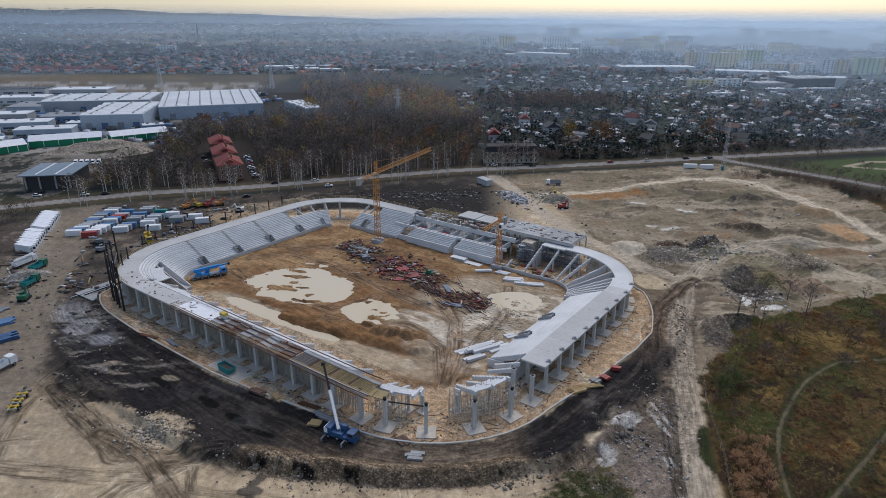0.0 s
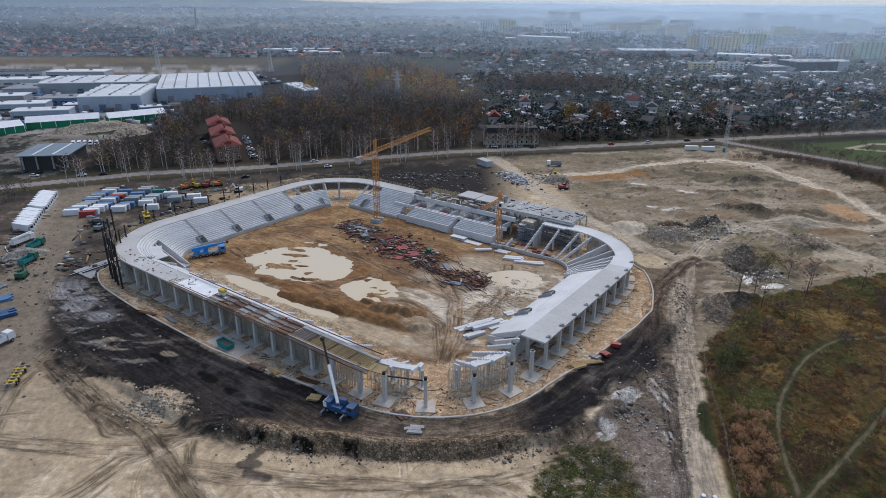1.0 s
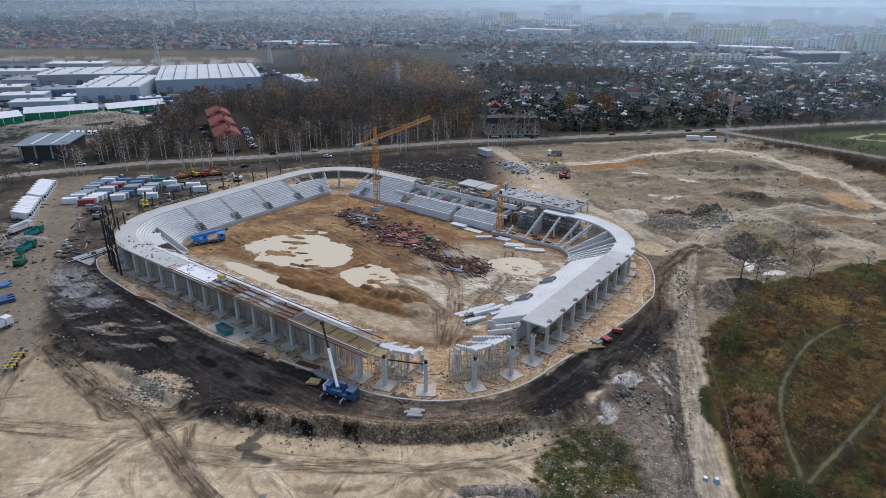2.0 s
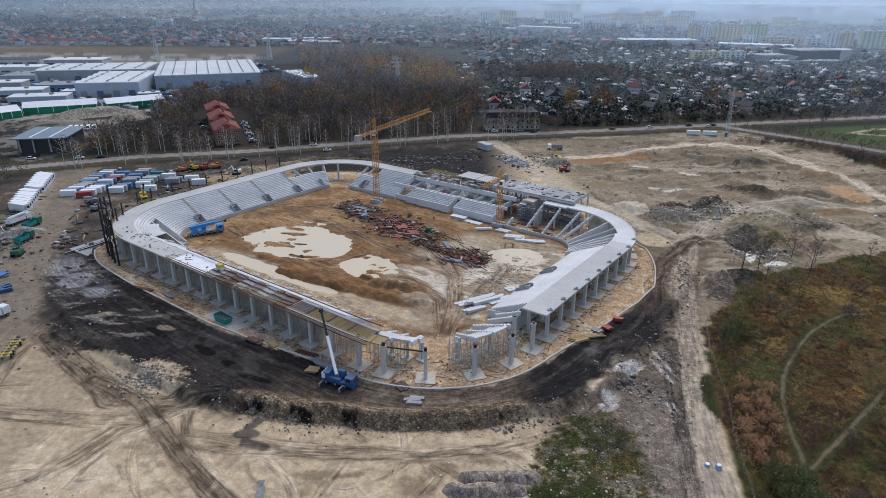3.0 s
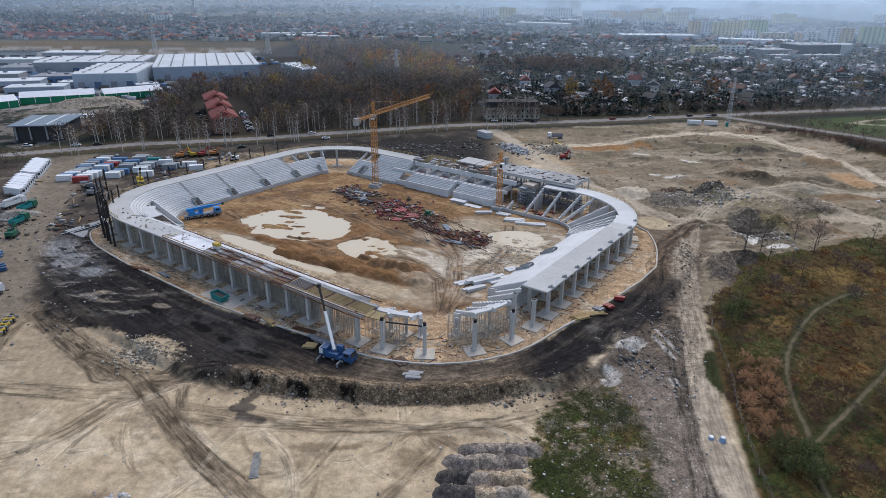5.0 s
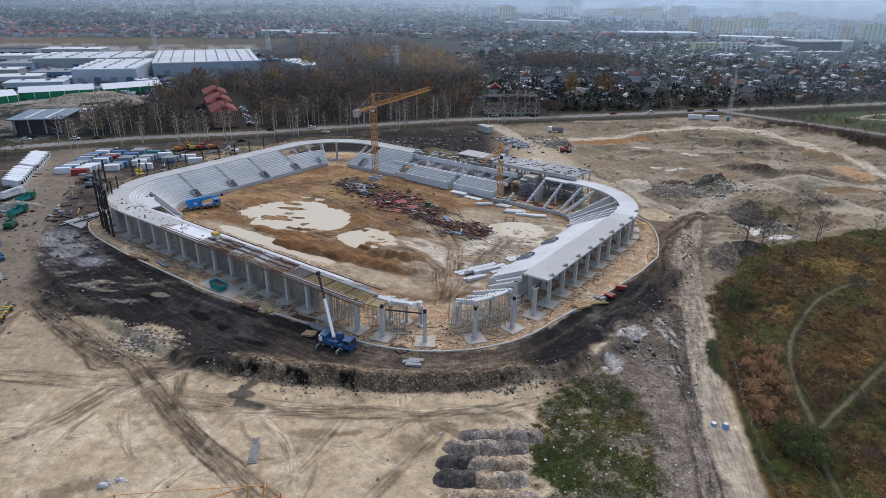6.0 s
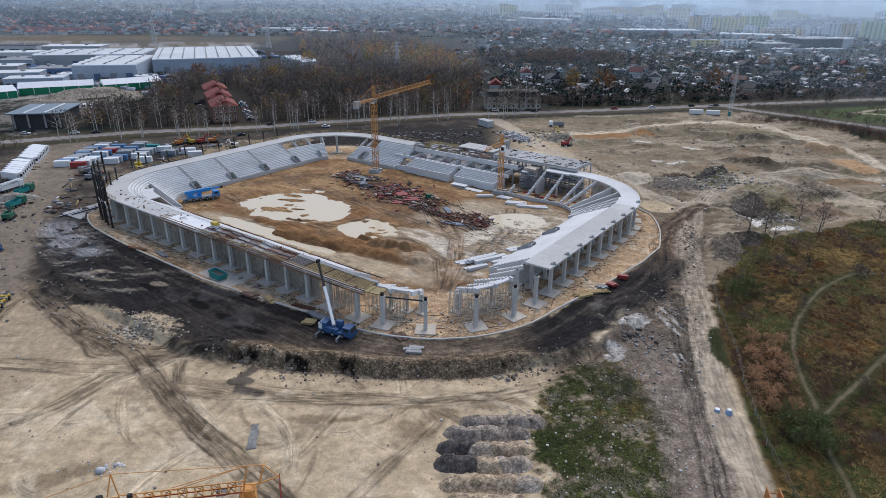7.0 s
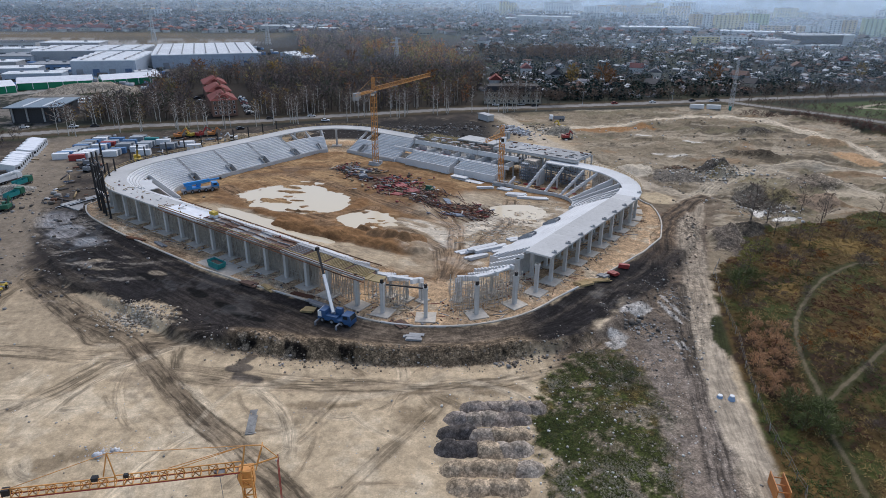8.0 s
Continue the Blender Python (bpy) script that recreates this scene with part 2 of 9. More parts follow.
def field(x, y, size, seed=0, octaves=4, rough=0.55):
    """Fractal noise from about -1 to 1, with its largest features size metres across."""
    total, weight, amp = 0.0, 0.0, 1.0
    for o in range(octaves):
        px, py = x / size + 17.3 * o, y / size - 9.1 * o
        ix, iy = np.floor(px), np.floor(py)
        fx, fy = px - ix, py - iy
        fx, fy = fx * fx * (3 - 2 * fx), fy * fy * (3 - 2 * fy)
        a, b = lattice(ix, iy, seed + o), lattice(ix + 1, iy, seed + o)
        c, d = lattice(ix, iy + 1, seed + o), lattice(ix + 1, iy + 1, seed + o)
        total = total + amp * ((a + (b - a) * fx) * (1 - fy) + (c + (d - c) * fx) * fy)
        weight, amp, size = weight + amp, amp * rough, size / 2
    return 2 * total / weight - 1


def ramp(v, a, b):
    """0 below a, 1 above b (or the other way round), smooth between."""
    t = np.clip((v - a) / (b - a), 0, 1)
    return t * t * (3 - 2 * t)


def near_line(x, y, pts):
    """Distance in the plan to a bent line."""
    best = np.full(np.shape(x), 1e9)
    for (ax, ay), (bx, by) in zip(pts, pts[1:]):
        dx, dy = bx - ax, by - ay
        t = np.clip(((x - ax) * dx + (y - ay) * dy) / (dx * dx + dy * dy), 0, 1)
        best = np.minimum(best, np.hypot(x - ax - t * dx, y - ay - t * dy))
    return best


def oval(x, y, cx, cy, rx, ry, turn=0.0):
    """About -1 at the middle of an oval, 0 on its edge, positive outside."""
    c, s = math.cos(radians(turn)), math.sin(radians(turn))
    a, b = (x - cx) * c + (y - cy) * s, -(x - cx) * s + (y - cy) * c
    return np.hypot(a / rx, b / ry) - 1


# ---- the stadium's plan: a rounded rectangle ----
MID, SKEW = (-21.2, 203.8), -36.4
HALF_U, HALF_V, BEND = 80.0, 60.3, 30.0
CU, SU = math.cos(radians(SKEW)), math.sin(radians(SKEW))
ARC = math.pi / 2 * BEND
LONG, SHORT = 2 * (HALF_U - BEND), 2 * (HALF_V - BEND)
# stations along the rim: gate corner, open end, raker corner, main side, gap corner, seated end, mast corner, propped side
S_END = ARC
S_RAKE = S_END + SHORT
S_MAIN = S_RAKE + ARC
S_GAP = S_MAIN + LONG
S_SEAT = S_GAP + ARC
S_MAST = S_SEAT + SHORT
S_PROP = S_MAST + ARC
S_ALL = S_PROP + LONG


def to_uv(x, y):
    dx, dy = x - MID[0], y - MID[1]
    return dx * CU + dy * SU, -dx * SU + dy * CU


def to_xy(u, v):
    return MID[0] + u * CU - v * SU, MID[1] + u * SU + v * CU


def outside(x, y):
    """Distance out from the rim's outer line; negative within."""
    u, v = to_uv(x, y)
    a, b = np.abs(u) - (HALF_U - BEND), np.abs(v) - (HALF_V - BEND)
    return np.hypot(np.maximum(a, 0), np.maximum(b, 0)) + np.minimum(np.maximum(a, b), 0) - BEND


def rim(s, d=0.0):
    """The stadium's own plan point at station s, d metres in from the outer line."""
    s = s % S_ALL
    a, b = HALF_U - BEND, HALF_V - BEND
    for first, (cx, cy), start, run in ((0, (a, -b), -90, 0), (S_END, (HALF_U, -b), 0, 1), (S_RAKE, (a, b), 0, 0), (S_MAIN, (a, HALF_V), 90, 1),
                                        (S_GAP, (-a, b), 90, 0), (S_SEAT, (-HALF_U, b), 180, 1), (S_MAST, (-a, -b), 180, 0), (S_PROP, (-a, -HALF_V), 270, 1)):
        length = ARC if not run else (SHORT if start in (0, 180) else LONG)
        if s <= first + length + 1e-6:
            k = s - first
            if run:
                n = radians(start)
                return (cx - math.sin(n) * k - math.cos(n) * d, cy + math.cos(n) * k - math.sin(n) * d)
            n = radians(start) + k / BEND
            return (cx + (BEND - d) * math.cos(n), cy + (BEND - d) * math.sin(n))
    return rim(0, d)


def inward(s):
    a, b = rim(s, 0), rim(s, 1)
    return (b[0] - a[0], b[1] - a[1])


def strip(s0, s1, d0, d1, z0, z1, step=3.0):
    """A slab between two stations and two depths; z0 and z1 its under and upper side."""
    n = max(1, math.ceil((s1 - s0) / step))
    sh = Shape()
    pts = []
    for k in range(n + 1):
        s = s0 + (s1 - s0) * k / n
        o, i = rim(s, d0), rim(s, d1)
        pts += [(*o, z0), (*i, z0), (*i, z1), (*o, z1)]
    faces = []
    for k in range(n):
        a, b = 4 * k, 4 * k + 4
        for j in range(4):
            faces.append((a + j, a + (j + 1) % 4, b + (j + 1) % 4, b + j))
    faces += [(0, 1, 2, 3), (4 * n + 3, 4 * n + 2, 4 * n + 1, 4 * n)]
    return sh.add(pts, faces)

# ---- the ground: one sheet from under the camera to the horizon ----
ROAD = [(-900, 70), (-400, 210), (-216, 297), (-158, 325), (-111, 337), (-57, 354), (9, 378), (62, 388), (120, 402), (194, 421), (328, 455), (700, 540)]
SIDE_ROAD = [(186, 420), (196, 405), (219, 381), (240, 358), (262, 330), (420, 180)]
LANE = [(26, 392), (33, 365), (40, 341), (50, 300), (60, 262), (80, 225)]
EAST_Y, EAST_X = [40, 70, 92, 115, 144, 156, 177, 186, 203, 285, 348, 389, 420], [50, 54, 59, 64, 72, 79, 99, 118, 165, 222, 226, 200, 150]
OUT_X, OUT_D = [-120, -90, -52, -36, -18, 0, 17, 36, 49, 61, 70, 90], [22, 30, 28, 21, 13.5, 11, 11.5, 17, 20, 19, 18, 15]
HEAPS = [  # middle, half-widths, height, turn
    (101, 249, 7, 4, -1.6, 0), (113, 245.5, 8, 6.5, 3.6, 0), (95.6, 236, 10, 8, 0.9, 0), (115, 209, 7.5, 11, -2.6, 0), (125, 211, 5, 9, 2.6, 0), (144, 226, 11, 7, 2.6, 8), (133.5, 205, 8, 6, 2.2, 0),
    (99.5, 176, 8, 8, 3.4, 0), (88, 173, 5, 9, 2.2, 0), (160, 314, 10, 6, 2.6, 0), (139, 268, 13, 3.5, 1.8, -28), (82, 245, 9, 7, 1.6, 0), (172, 222, 13, 6, 1.8, 0), (150, 290, 20, 5, 1.4, 10), (70, 262, 10, 4, 1.2, 20),
    (125, 335, 20, 5, 1.4, 5), (104, 300, 12, 4, 1.2, 0), (183, 290, 14, 6, 2.2, -20), (120, 226, 9, 5, 1.6, 0), (150, 250, 14, 5, 1.2, 0), (64, 236, 7, 4, 1.0, 0)]
PUDDLES = [(-20.5, -15.5, 19.5, 13.2, 10), (13.0, -16.6, 12.0, 7.0, -6), (-8, -37.2, 25, 2.6, 1), (47, 19, 9, 7, 25)]  # in the stadium's plan

# patches of the tipping ground: middle, half-widths, turn, colour, share, raggedness
GRAVEL, OLIVE, CLAY = (0.17, 0.158, 0.145), (0.225, 0.19, 0.105), (0.47, 0.31, 0.18)
TIPS = [(82, 203, 15, 20, -20, (0.155, 0.122, 0.092), 0.75, 0.5), (74, 232, 12, 9, 20, (0.17, 0.14, 0.11), 0.7, 0.5), (160, 205, 20, 8, 5, (0.40, 0.345, 0.265), 0.7, 0.5), (165, 232, 16, 7, 5, (0.34, 0.28, 0.205), 0.6, 0.6), (95.6, 236, 11, 9, 0, GRAVEL, 0.85, 0.5), (101, 249, 8, 4.5, 0, (0.10, 0.066, 0.05), 0.9, 0.6), (113, 246, 8, 6, 0, (0.085, 0.08, 0.077), 0.92, 0.4), (116, 238, 9, 5, 0, OLIVE, 0.8, 0.5), (115, 212, 7.5, 13, -10, (0.115, 0.108, 0.098), 0.9, 0.5),
        (125, 212, 5, 9, 0, OLIVE, 0.85, 0.5), (128, 230, 9, 6, 0, (0.22, 0.20, 0.13), 0.7, 0.5), (144, 226, 10, 8, 8, (0.24, 0.205, 0.17), 0.85, 0.5), (133, 205, 8, 7, 0, (0.35, 0.265, 0.20), 0.85, 0.4), (152, 214, 13, 5.5, 5, (0.50, 0.44, 0.35), 0.8, 0.5),
        (160, 314, 9, 5, 0, (0.10, 0.09, 0.078), 0.9, 0.6), (139, 268, 12, 3.2, -28, (0.10, 0.08, 0.06), 0.85, 0.6), (183, 266, 10.5, 8.5, -30, CLAY, 0.95, 0.25), (183, 290, 13, 5, -20, (0.34, 0.24, 0.15), 0.7, 0.5), (90, 324, 22, 9, 8, (0.31, 0.175, 0.08), 0.95, 0.3),
        (79.5, 243, 7.5, 7, 0, (0.56, 0.51, 0.43), 0.95, 0.25), (79.5, 210.5, 7, 7.5, 10, (0.50, 0.42, 0.30), 1.0, 0.2), (99.5, 174, 8, 9, 0, (0.062, 0.056, 0.05), 0.9, 0.5), (88, 173, 5, 10, -15, (0.16, 0.138, 0.122), 0.9, 0.6), (78.5, 181, 4, 9, -15, (0.10, 0.08, 0.062), 0.9, 0.9),
        (112, 199, 10, 6, 0, GRAVEL, 0.6, 0.6), (168, 241, 15, 4, 5, (0.25, 0.165, 0.10), 0.7, 0.7), (105, 222, 14, 4, 20, (0.30, 0.27, 0.21), 0.6, 0.6), (125, 340, 26, 5, 5, (0.26, 0.205, 0.145), 0.6, 0.7), (76, 226, 7, 3, 30, (0.14, 0.11, 0.085), 0.75, 0.7)]
SLOPE_PATHS = [[(150, 160), (123.6, 156.4), (117.5, 155.7), (109.9, 151.7), (102.5, 146.1), (94.2, 138), (87.4, 129.7), (83, 123.5), (78.7, 114.7), (75.2, 104.8), (74.1, 98.5), (72.3, 93.3), (71.6, 90), (69, 84), (66, 70), (64, 50)], [(130, 141), (97.9, 114.2), (90.7, 108.3), (83.8, 102.3), (78.2, 97.9), (74, 94.4)]]
MUDBARS = [(-27, -11.5, 6, 1.2, 25), (-24, -21.5, 5, 1.6, 20), (-7, -22.5, 3.5, 0.8, 40), (-31, -8, 4, 0.7, 15), (-18, -17, 3, 0.6, 30), (-12, -25, 4, 0.7, 10)]
RIDGE, DIKE = [(-4, -33.5), (12, -31.0), (28, -29.0), (40, -26.5)], [(-20, -31.5), (-2, -29), (2, -22), (2.5, -12), (0, -4)]


def road_y(x):
    return np.interp(x, [p[0] for p in ROAD], [p[1] for p in ROAD])


def kerb_d(x, y):
    """How far out the apron's kerb runs."""
    return np.where(y < 200, np.interp(x, [-100, -84, -54, -41, -31, -21, -10, 0, 11, 25, 38, 50, 58, 67, 80],
                                       [7, 8.3, 8.6, 7.2, 5.6, 4.0, 3.4, 3.3, 3.6, 4.4, 8.4, 11, 11.2, 6, 4.5]), 4.5)


def kerb_at(x, y, d):
    """The same, asked at the foot of the point on the stadium's line."""
    gx, gy = outside(x + 0.5, y) - outside(x - 0.5, y), outside(x, y + 0.5) - outside(x, y - 0.5)
    off = np.clip(d, 0, 40)
    return kerb_d(x - off * gx, y - off * gy)


def height(x, y):
    x, y = np.asarray(x, float), np.asarray(y, float)
    d = outside(x, y)
    kd = kerb_at(x, y, d)
    front, east = ramp(y, 175, 105), ramp(x, 30, 75) * ramp(y, 260, 170)
    low = -2.4 * np.maximum(front * ramp(x, -130, -60), 0.75 * east) - 0.7 * ramp(x, -60, -100)
    edge = np.interp(x, OUT_X, OUT_D)
    z = low * ramp(d, edge + 1.0 + 0.8 * field(x, y, 3, 10, 3), edge + 3.6)
    z = z - 0.5 * ramp(d, kd, kd + 5) * (1 - ramp(d, edge, edge + 5))
    site = ramp(road_y(x) - y, 8, 30) * ramp(np.interp(y, EAST_Y, EAST_X) - x, -4, 6)
    z = z + site * ramp(d, 8, 16) * (0.35 * field(x, y, 9, 3) + 0.12 * field(x, y, 2.2, 4, 3))
    z = z + ramp(d, edge - 2, edge + 1) * ramp(d, edge + 3.5, edge + 1.5) * front * ramp(np.abs(x + 10), 36, 27) * (0.8 + 1.4 * field(x, y, 3.5, 9, 3))
    rough = ramp(x, 62, 100) * ramp(y, 175, 215) * site
    z = z + rough * (2.8 * field(x, y, 38, 5) + 1.5 * field(x, y, 11, 6) + 0.5 * field(x, y, 4, 2, 3))
    for cx, cy, rx, ry, tall, turn in HEAPS:
        e = oval(x, y, cx, cy, rx, ry, turn) + 0.35 * field(x, y, 5, 51)
        z = z + site * 1.45 * tall * ramp(e, 0.3, -0.75) * (0.8 + 0.5 * field(x, y, 3.5, 52))
    wild = (1 - site) * ramp(x, 40, 80) * ramp(y, 330, 300)
    z = z + wild * (0.9 * field(x, y, 16, 8) + 0.25 * field(x, y, 3, 7))
    # pitch: rutted mud, hollows that hold water, ridges of tipped earth
    u, v = to_uv(x, y)
    inner = ramp(d, -15, -20)
    z = z + inner * (0.42 + 0.46 * field(x * 0.6, y, 5, 11) + 0.16 * field(x, y, 1.8, 12, 3))
    for cu, cv, ru, rv, turn in PUDDLES:
        e = oval(u, v, cu, cv, ru, rv, turn) + (0.22 if cu < 0 else 0.12) * field(x, y, 9, 13, 5)
        z = z - inner * 0.43 * ramp(e, 0.25, -0.1)
    for cu, cv, ru, rv, turn in MUDBARS:
        z = z + inner * 0.5 * ramp(oval(u, v, cu, cv, ru, rv, turn) + 0.8 * field(x, y, 3.0, 17, 4), 0.3, -0.3)
    e = near_line(u, v, RIDGE) + 1.4 * field(x, y, 6, 14)
    z = z + 1.9 * ramp(e, 5.0, 2.0) * (0.85 + 0.3 * field(x, y, 3.5, 15))
    e = near_line(u, v, DIKE) + 1.2 * field(x, y, 5, 20)
    z = z + 0.75 * ramp(e, 3.2, 0.8)
    # beyond: gentle hills
    z = z + 14 * ramp(y, 650, 1500) * field(x, y, 700, 16, 3) + 7 * ramp(y, 500, 900)
    far = np.hypot(x, y)
    z = z + 40 * np.clip((far - 1900) / 2900, 0, 1.1) ** 1.6 * (0.9 + 0.2 * field(x, y, 900, 18, 3))
    z = z + ramp(far, 4450, 4800) * ramp(x / np.maximum(y, 1), 0.0, -0.5) * (38 + 30 * field(x, y, 500, 19, 4))
    return z


def over(col, new_col, weight):
    return col + (np.asarray(new_col) - col) * weight[:, None]


def soil(x, y):
    """Colour and gloss of the ground; then its stoniness, the way across wheel marks, their depth."""
    n = len(x)
    stony, across, marked = np.full(n, 0.1), np.zeros(n), np.zeros(n)

    def scored(e, weight, k):
        """Remembers the strongest wheel marks at each point."""
        most = weight > marked
        across[most] = e[most] + 9.7 * k
        marked[most] = weight[most]

    d, (u, v) = outside(x, y), to_uv(x, y)
    wx, wy = x + 2.2 * field(x, y, 6, 41), y + 2.2 * field(x, y, 6, 42)
    n1, n2, n3 = field(wx, wy, 14, 21, 6, 0.62), 1.15 * field(wx, wy, 4, 22, 5, 0.72), field(x, y, 60, 23)
    n4 = field(x, y, 1.6, 24, 3)
    col = np.tile((0.021, 0.026, 0.023), (n, 1))
    # far country: gardens, woods, fallow field
    col = over(col, (0.04, 0.045, 0.026), ramp(n3, 0.0, 0.4))
    col = over(col, (0.155, 0.115, 0.062), ramp(y, 680, 725) * ramp(y, 935, 905) * ramp(x, -190, -230) * (0.8 + 0.2 * n1))
    col = over(col, (0.085, 0.07, 0.045), ramp(y, 680, 725) * ramp(y, 935, 905) * ramp(x, -190, -230) * ramp(field(x * 0.3, y, 40, 65), 0.05, 0.3))
    col = over(col, (0.03, 0.026, 0.022), ramp(y, 335, 350) * ramp(y, 860, 800) * ramp(x, 45, 20) * ramp(x, -240, -215))
    col = over(col, (0.30, 0.30, 0.30), ramp(y, 400, 425) * ramp(y, 830, 800) * ramp(x, -200, -225) * ramp(n1, -0.1, 0.15))
    col = over(col, (0.06, 0.062, 0.055), ramp(np.hypot(x, y), 1900, 3000))
    col = over(col, (0.13, 0.12, 0.09), ramp(np.hypot(x, y), 1500, 1900) * ramp(field(x * 0.5, y, 500, 66, 5), 0.1, 0.25) * 0.8)
    col = over(col, (0.17, 0.16, 0.15) , ramp(n1 + n2, -0.3, 0.2) * ramp(x, -196, -204) * ramp(y, 425, 415) * ramp(y, 300, 310))
    # park lawn beyond the side road
    lawn = ramp(x, 222, 240) * ramp(y, 345, 365) * ramp(road_y(x) - y, 20, 30) * ramp(near_line(x, y, SIDE_ROAD), 6, 10)
    col = over(col, (0.06, 0.088, 0.034), lawn)
    for walkway in ([(262, 395), (285, 408), (330, 410), (420, 420)], [(262, 395), (300, 380), (420, 350)]):
        col = over(col, (0.38, 0.34, 0.28), ramp(near_line(x, y, walkway), 2.4, 1.2) * lawn)
    # wild slope east of the site
    jag = (9 * n1 + 4 * n2) * ramp(y, 125, 155)
    wild = ramp(x - np.interp(y, EAST_Y, EAST_X) + jag + 0.8 * n2, -0.9, 0.6) * ramp(y, 340, 300)
    scrub = np.tile((0.105, 0.07, 0.032), (n, 1))
    scrub = over(scrub, (0.055, 0.068, 0.022), ramp(n1 + 0.5 * n2, -0.02, 0.3))
    scrub = over(scrub, (0.235, 0.16, 0.066), ramp(-n1 + 0.6 * n2 + 0.3 * n3, 0.12, 0.4))
    scrub = over(scrub, (0.045, 0.028, 0.020), ramp(n3 + 0.7 * n2, 0.25, 0.55))
    col = col + (scrub * np.array((0.90, 0.90, 0.80)) - col) * wild[:, None]
    for path in SLOPE_PATHS:
        e = near_line(x + 0.4 * n2, y, path)
        col = over(col, (0.045, 0.05, 0.02), wild * ramp(e + 0.6 * n2, 2.2, 0.9) * 0.9)
        col = over(col, (0.15, 0.128, 0.09), wild * ramp(e + 0.2 * n4, 0.5, 0.26) * (0.8 + 0.35 * n2))
    # the building site
    site = ramp(road_y(x) - y + 3 * n2, 14, 20) * ramp(np.interp(y, EAST_Y, EAST_X) - x - jag - 0.8 * n2, -0.6, 0.9)
    sand = np.tile((0.52, 0.43, 0.31), (n, 1))
    sand = over(sand, (0.62, 0.535, 0.41), ramp(n1 + 0.4 * n2, 0.05, 0.45))
    sand = over(sand, (0.31, 0.255, 0.185), ramp(-n1 + 0.6 * n2, 0.3, 0.6) * 0.55)
    sand = over(sand, (0.24, 0.20, 0.155), ramp(field(wx, wy, 9, 61, 5, 0.7) + 0.25 * n4, 0.32, 0.5) * 0.6)
    # north-east: tipped earth, paler and browner in turns
    ne = ramp(x, 54, 70) * ramp(y, 128, 160) + ramp(y, 300, 325) * ramp(x, 20, 45)
    ne = np.clip(ne, 0, 1)
    flat1, flat2 = field(wx * 0.45, wy, 9, 31, 6, 0.65), field(wx * 0.4, wy, 16, 33, 6, 0.62)
    earth = np.tile((0.255, 0.215, 0.158), (n, 1))
    earth = over(earth, (0.36, 0.312, 0.242), ramp(flat2 + 0.35 * n2, 0.06, 0.34))
    earth = over(earth, (0.175, 0.158, 0.105), ramp(-flat2 + 0.4 * n2, 0.06, 0.3) * 0.85)
    earth = over(earth, (0.10, 0.084, 0.064), ramp(flat1 + 0.3 * n2, 0.24, 0.32) * 0.75)
    earth = over(earth, (0.27, 0.185, 0.115), ramp(-flat1 + 0.4 * n1, 0.25, 0.45) * 0.75)
    earth = over(earth, (0.12, 0.10, 0.074), ramp(field(wx * 0.3 + 0.4 * wy, wy, 7, 35, 5, 0.7), 0.2, 0.28) * 0.6)
    earth = over(earth, (0.43, 0.385, 0.31), ramp(field(wx * 0.25 - 0.3 * wy, wy, 6, 36, 5, 0.7), 0.22, 0.3) * 0.6)
    for cx, cy, rx, ry, turn, tint, share, rag in TIPS:
        e = oval(x, y, cx, cy, rx, ry, turn) + rag * n2 + 0.2 * n1
        earth = over(earth, tint, ramp(e, 0.08, -0.1) * share)
        if share > 0.8 and max(tint) < 0.25:
            stony = np.maximum(stony, 0.9 * ramp(e, 0.3, -0.1))
    for cx, cy, rx, ry, turn in ((123, 296, 4.5, 1.8, -20), (106, 268, 5, 1.0, 0), (108, 196, 1.6, 5, -25), (113, 189, 4, 1.4, 10), (100, 275, 3, 0.8, 0), (104, 309, 4, 0.8, 0)):
        earth = over(earth, (0.72, 0.72, 0.70), ramp(oval(x, y, cx, cy, rx, ry, turn) + 0.6 * n2, 0.15, -0.1))
    for k, (line, wide) in enumerate((([(57, 323), (82, 330), (111, 341), (146, 357), (175, 358), (190, 318), (197, 276), (197, 250), (186, 230)], 4.6), ([(86, 205), (95, 214), (106, 228), (120, 241), (135, 249), (160, 248), (176, 246), (196, 250)], 4.5),
                                      ([(95, 214), (76, 225), (64, 250), (58, 290)], 4), ([(135, 249), (150, 224), (165, 212)], 3.5))):
        e = near_line(x, y, line)
        on = ramp(e + 1.5 * n2, wide, wide - 2)
        earth = over(earth, (0.60, 0.535, 0.435) if k == 0 else (0.48, 0.43, 0.35), on * (1.0 if k == 0 else 0.75))
        scored(e, on * ne * 0.6, k)
    stony = np.maximum(stony, ne * 0.15)
    earth *= 0.95
    sand *= 0.94
    sand = sand + (earth - sand) * ne[:, None]
    # back and west: trodden dark ground
    west = np.clip(ramp(x, -86, -104) * ramp(y, 128, 150) + ramp(d, 6, 12) * ramp(y, 238, 262) * ramp(x, 48, 22), 0, 1)
    dark = np.tile((0.085, 0.072, 0.062), (n, 1))
    dark = over(dark, (0.04, 0.035, 0.033), ramp(n1 + 0.5 * n2, 0.0, 0.4))
    dark = over(dark, (0.19, 0.168, 0.14), ramp(-n1 + 0.5 * n2, 0.22, 0.5))
    dark = over(dark, (0.40, 0.38, 0.35), ramp(near_line(x, y, [(-190, 300), (-172, 268), (-160, 240), (-150, 215)]) + n2, 3.4, 2.4) * 0.8)
    dark = over(dark, (0.36, 0.28, 0.19), ramp(oval(x, y, -84, 292, 26, 14, 28) + 0.4 * n2, 0.2, -0.2))
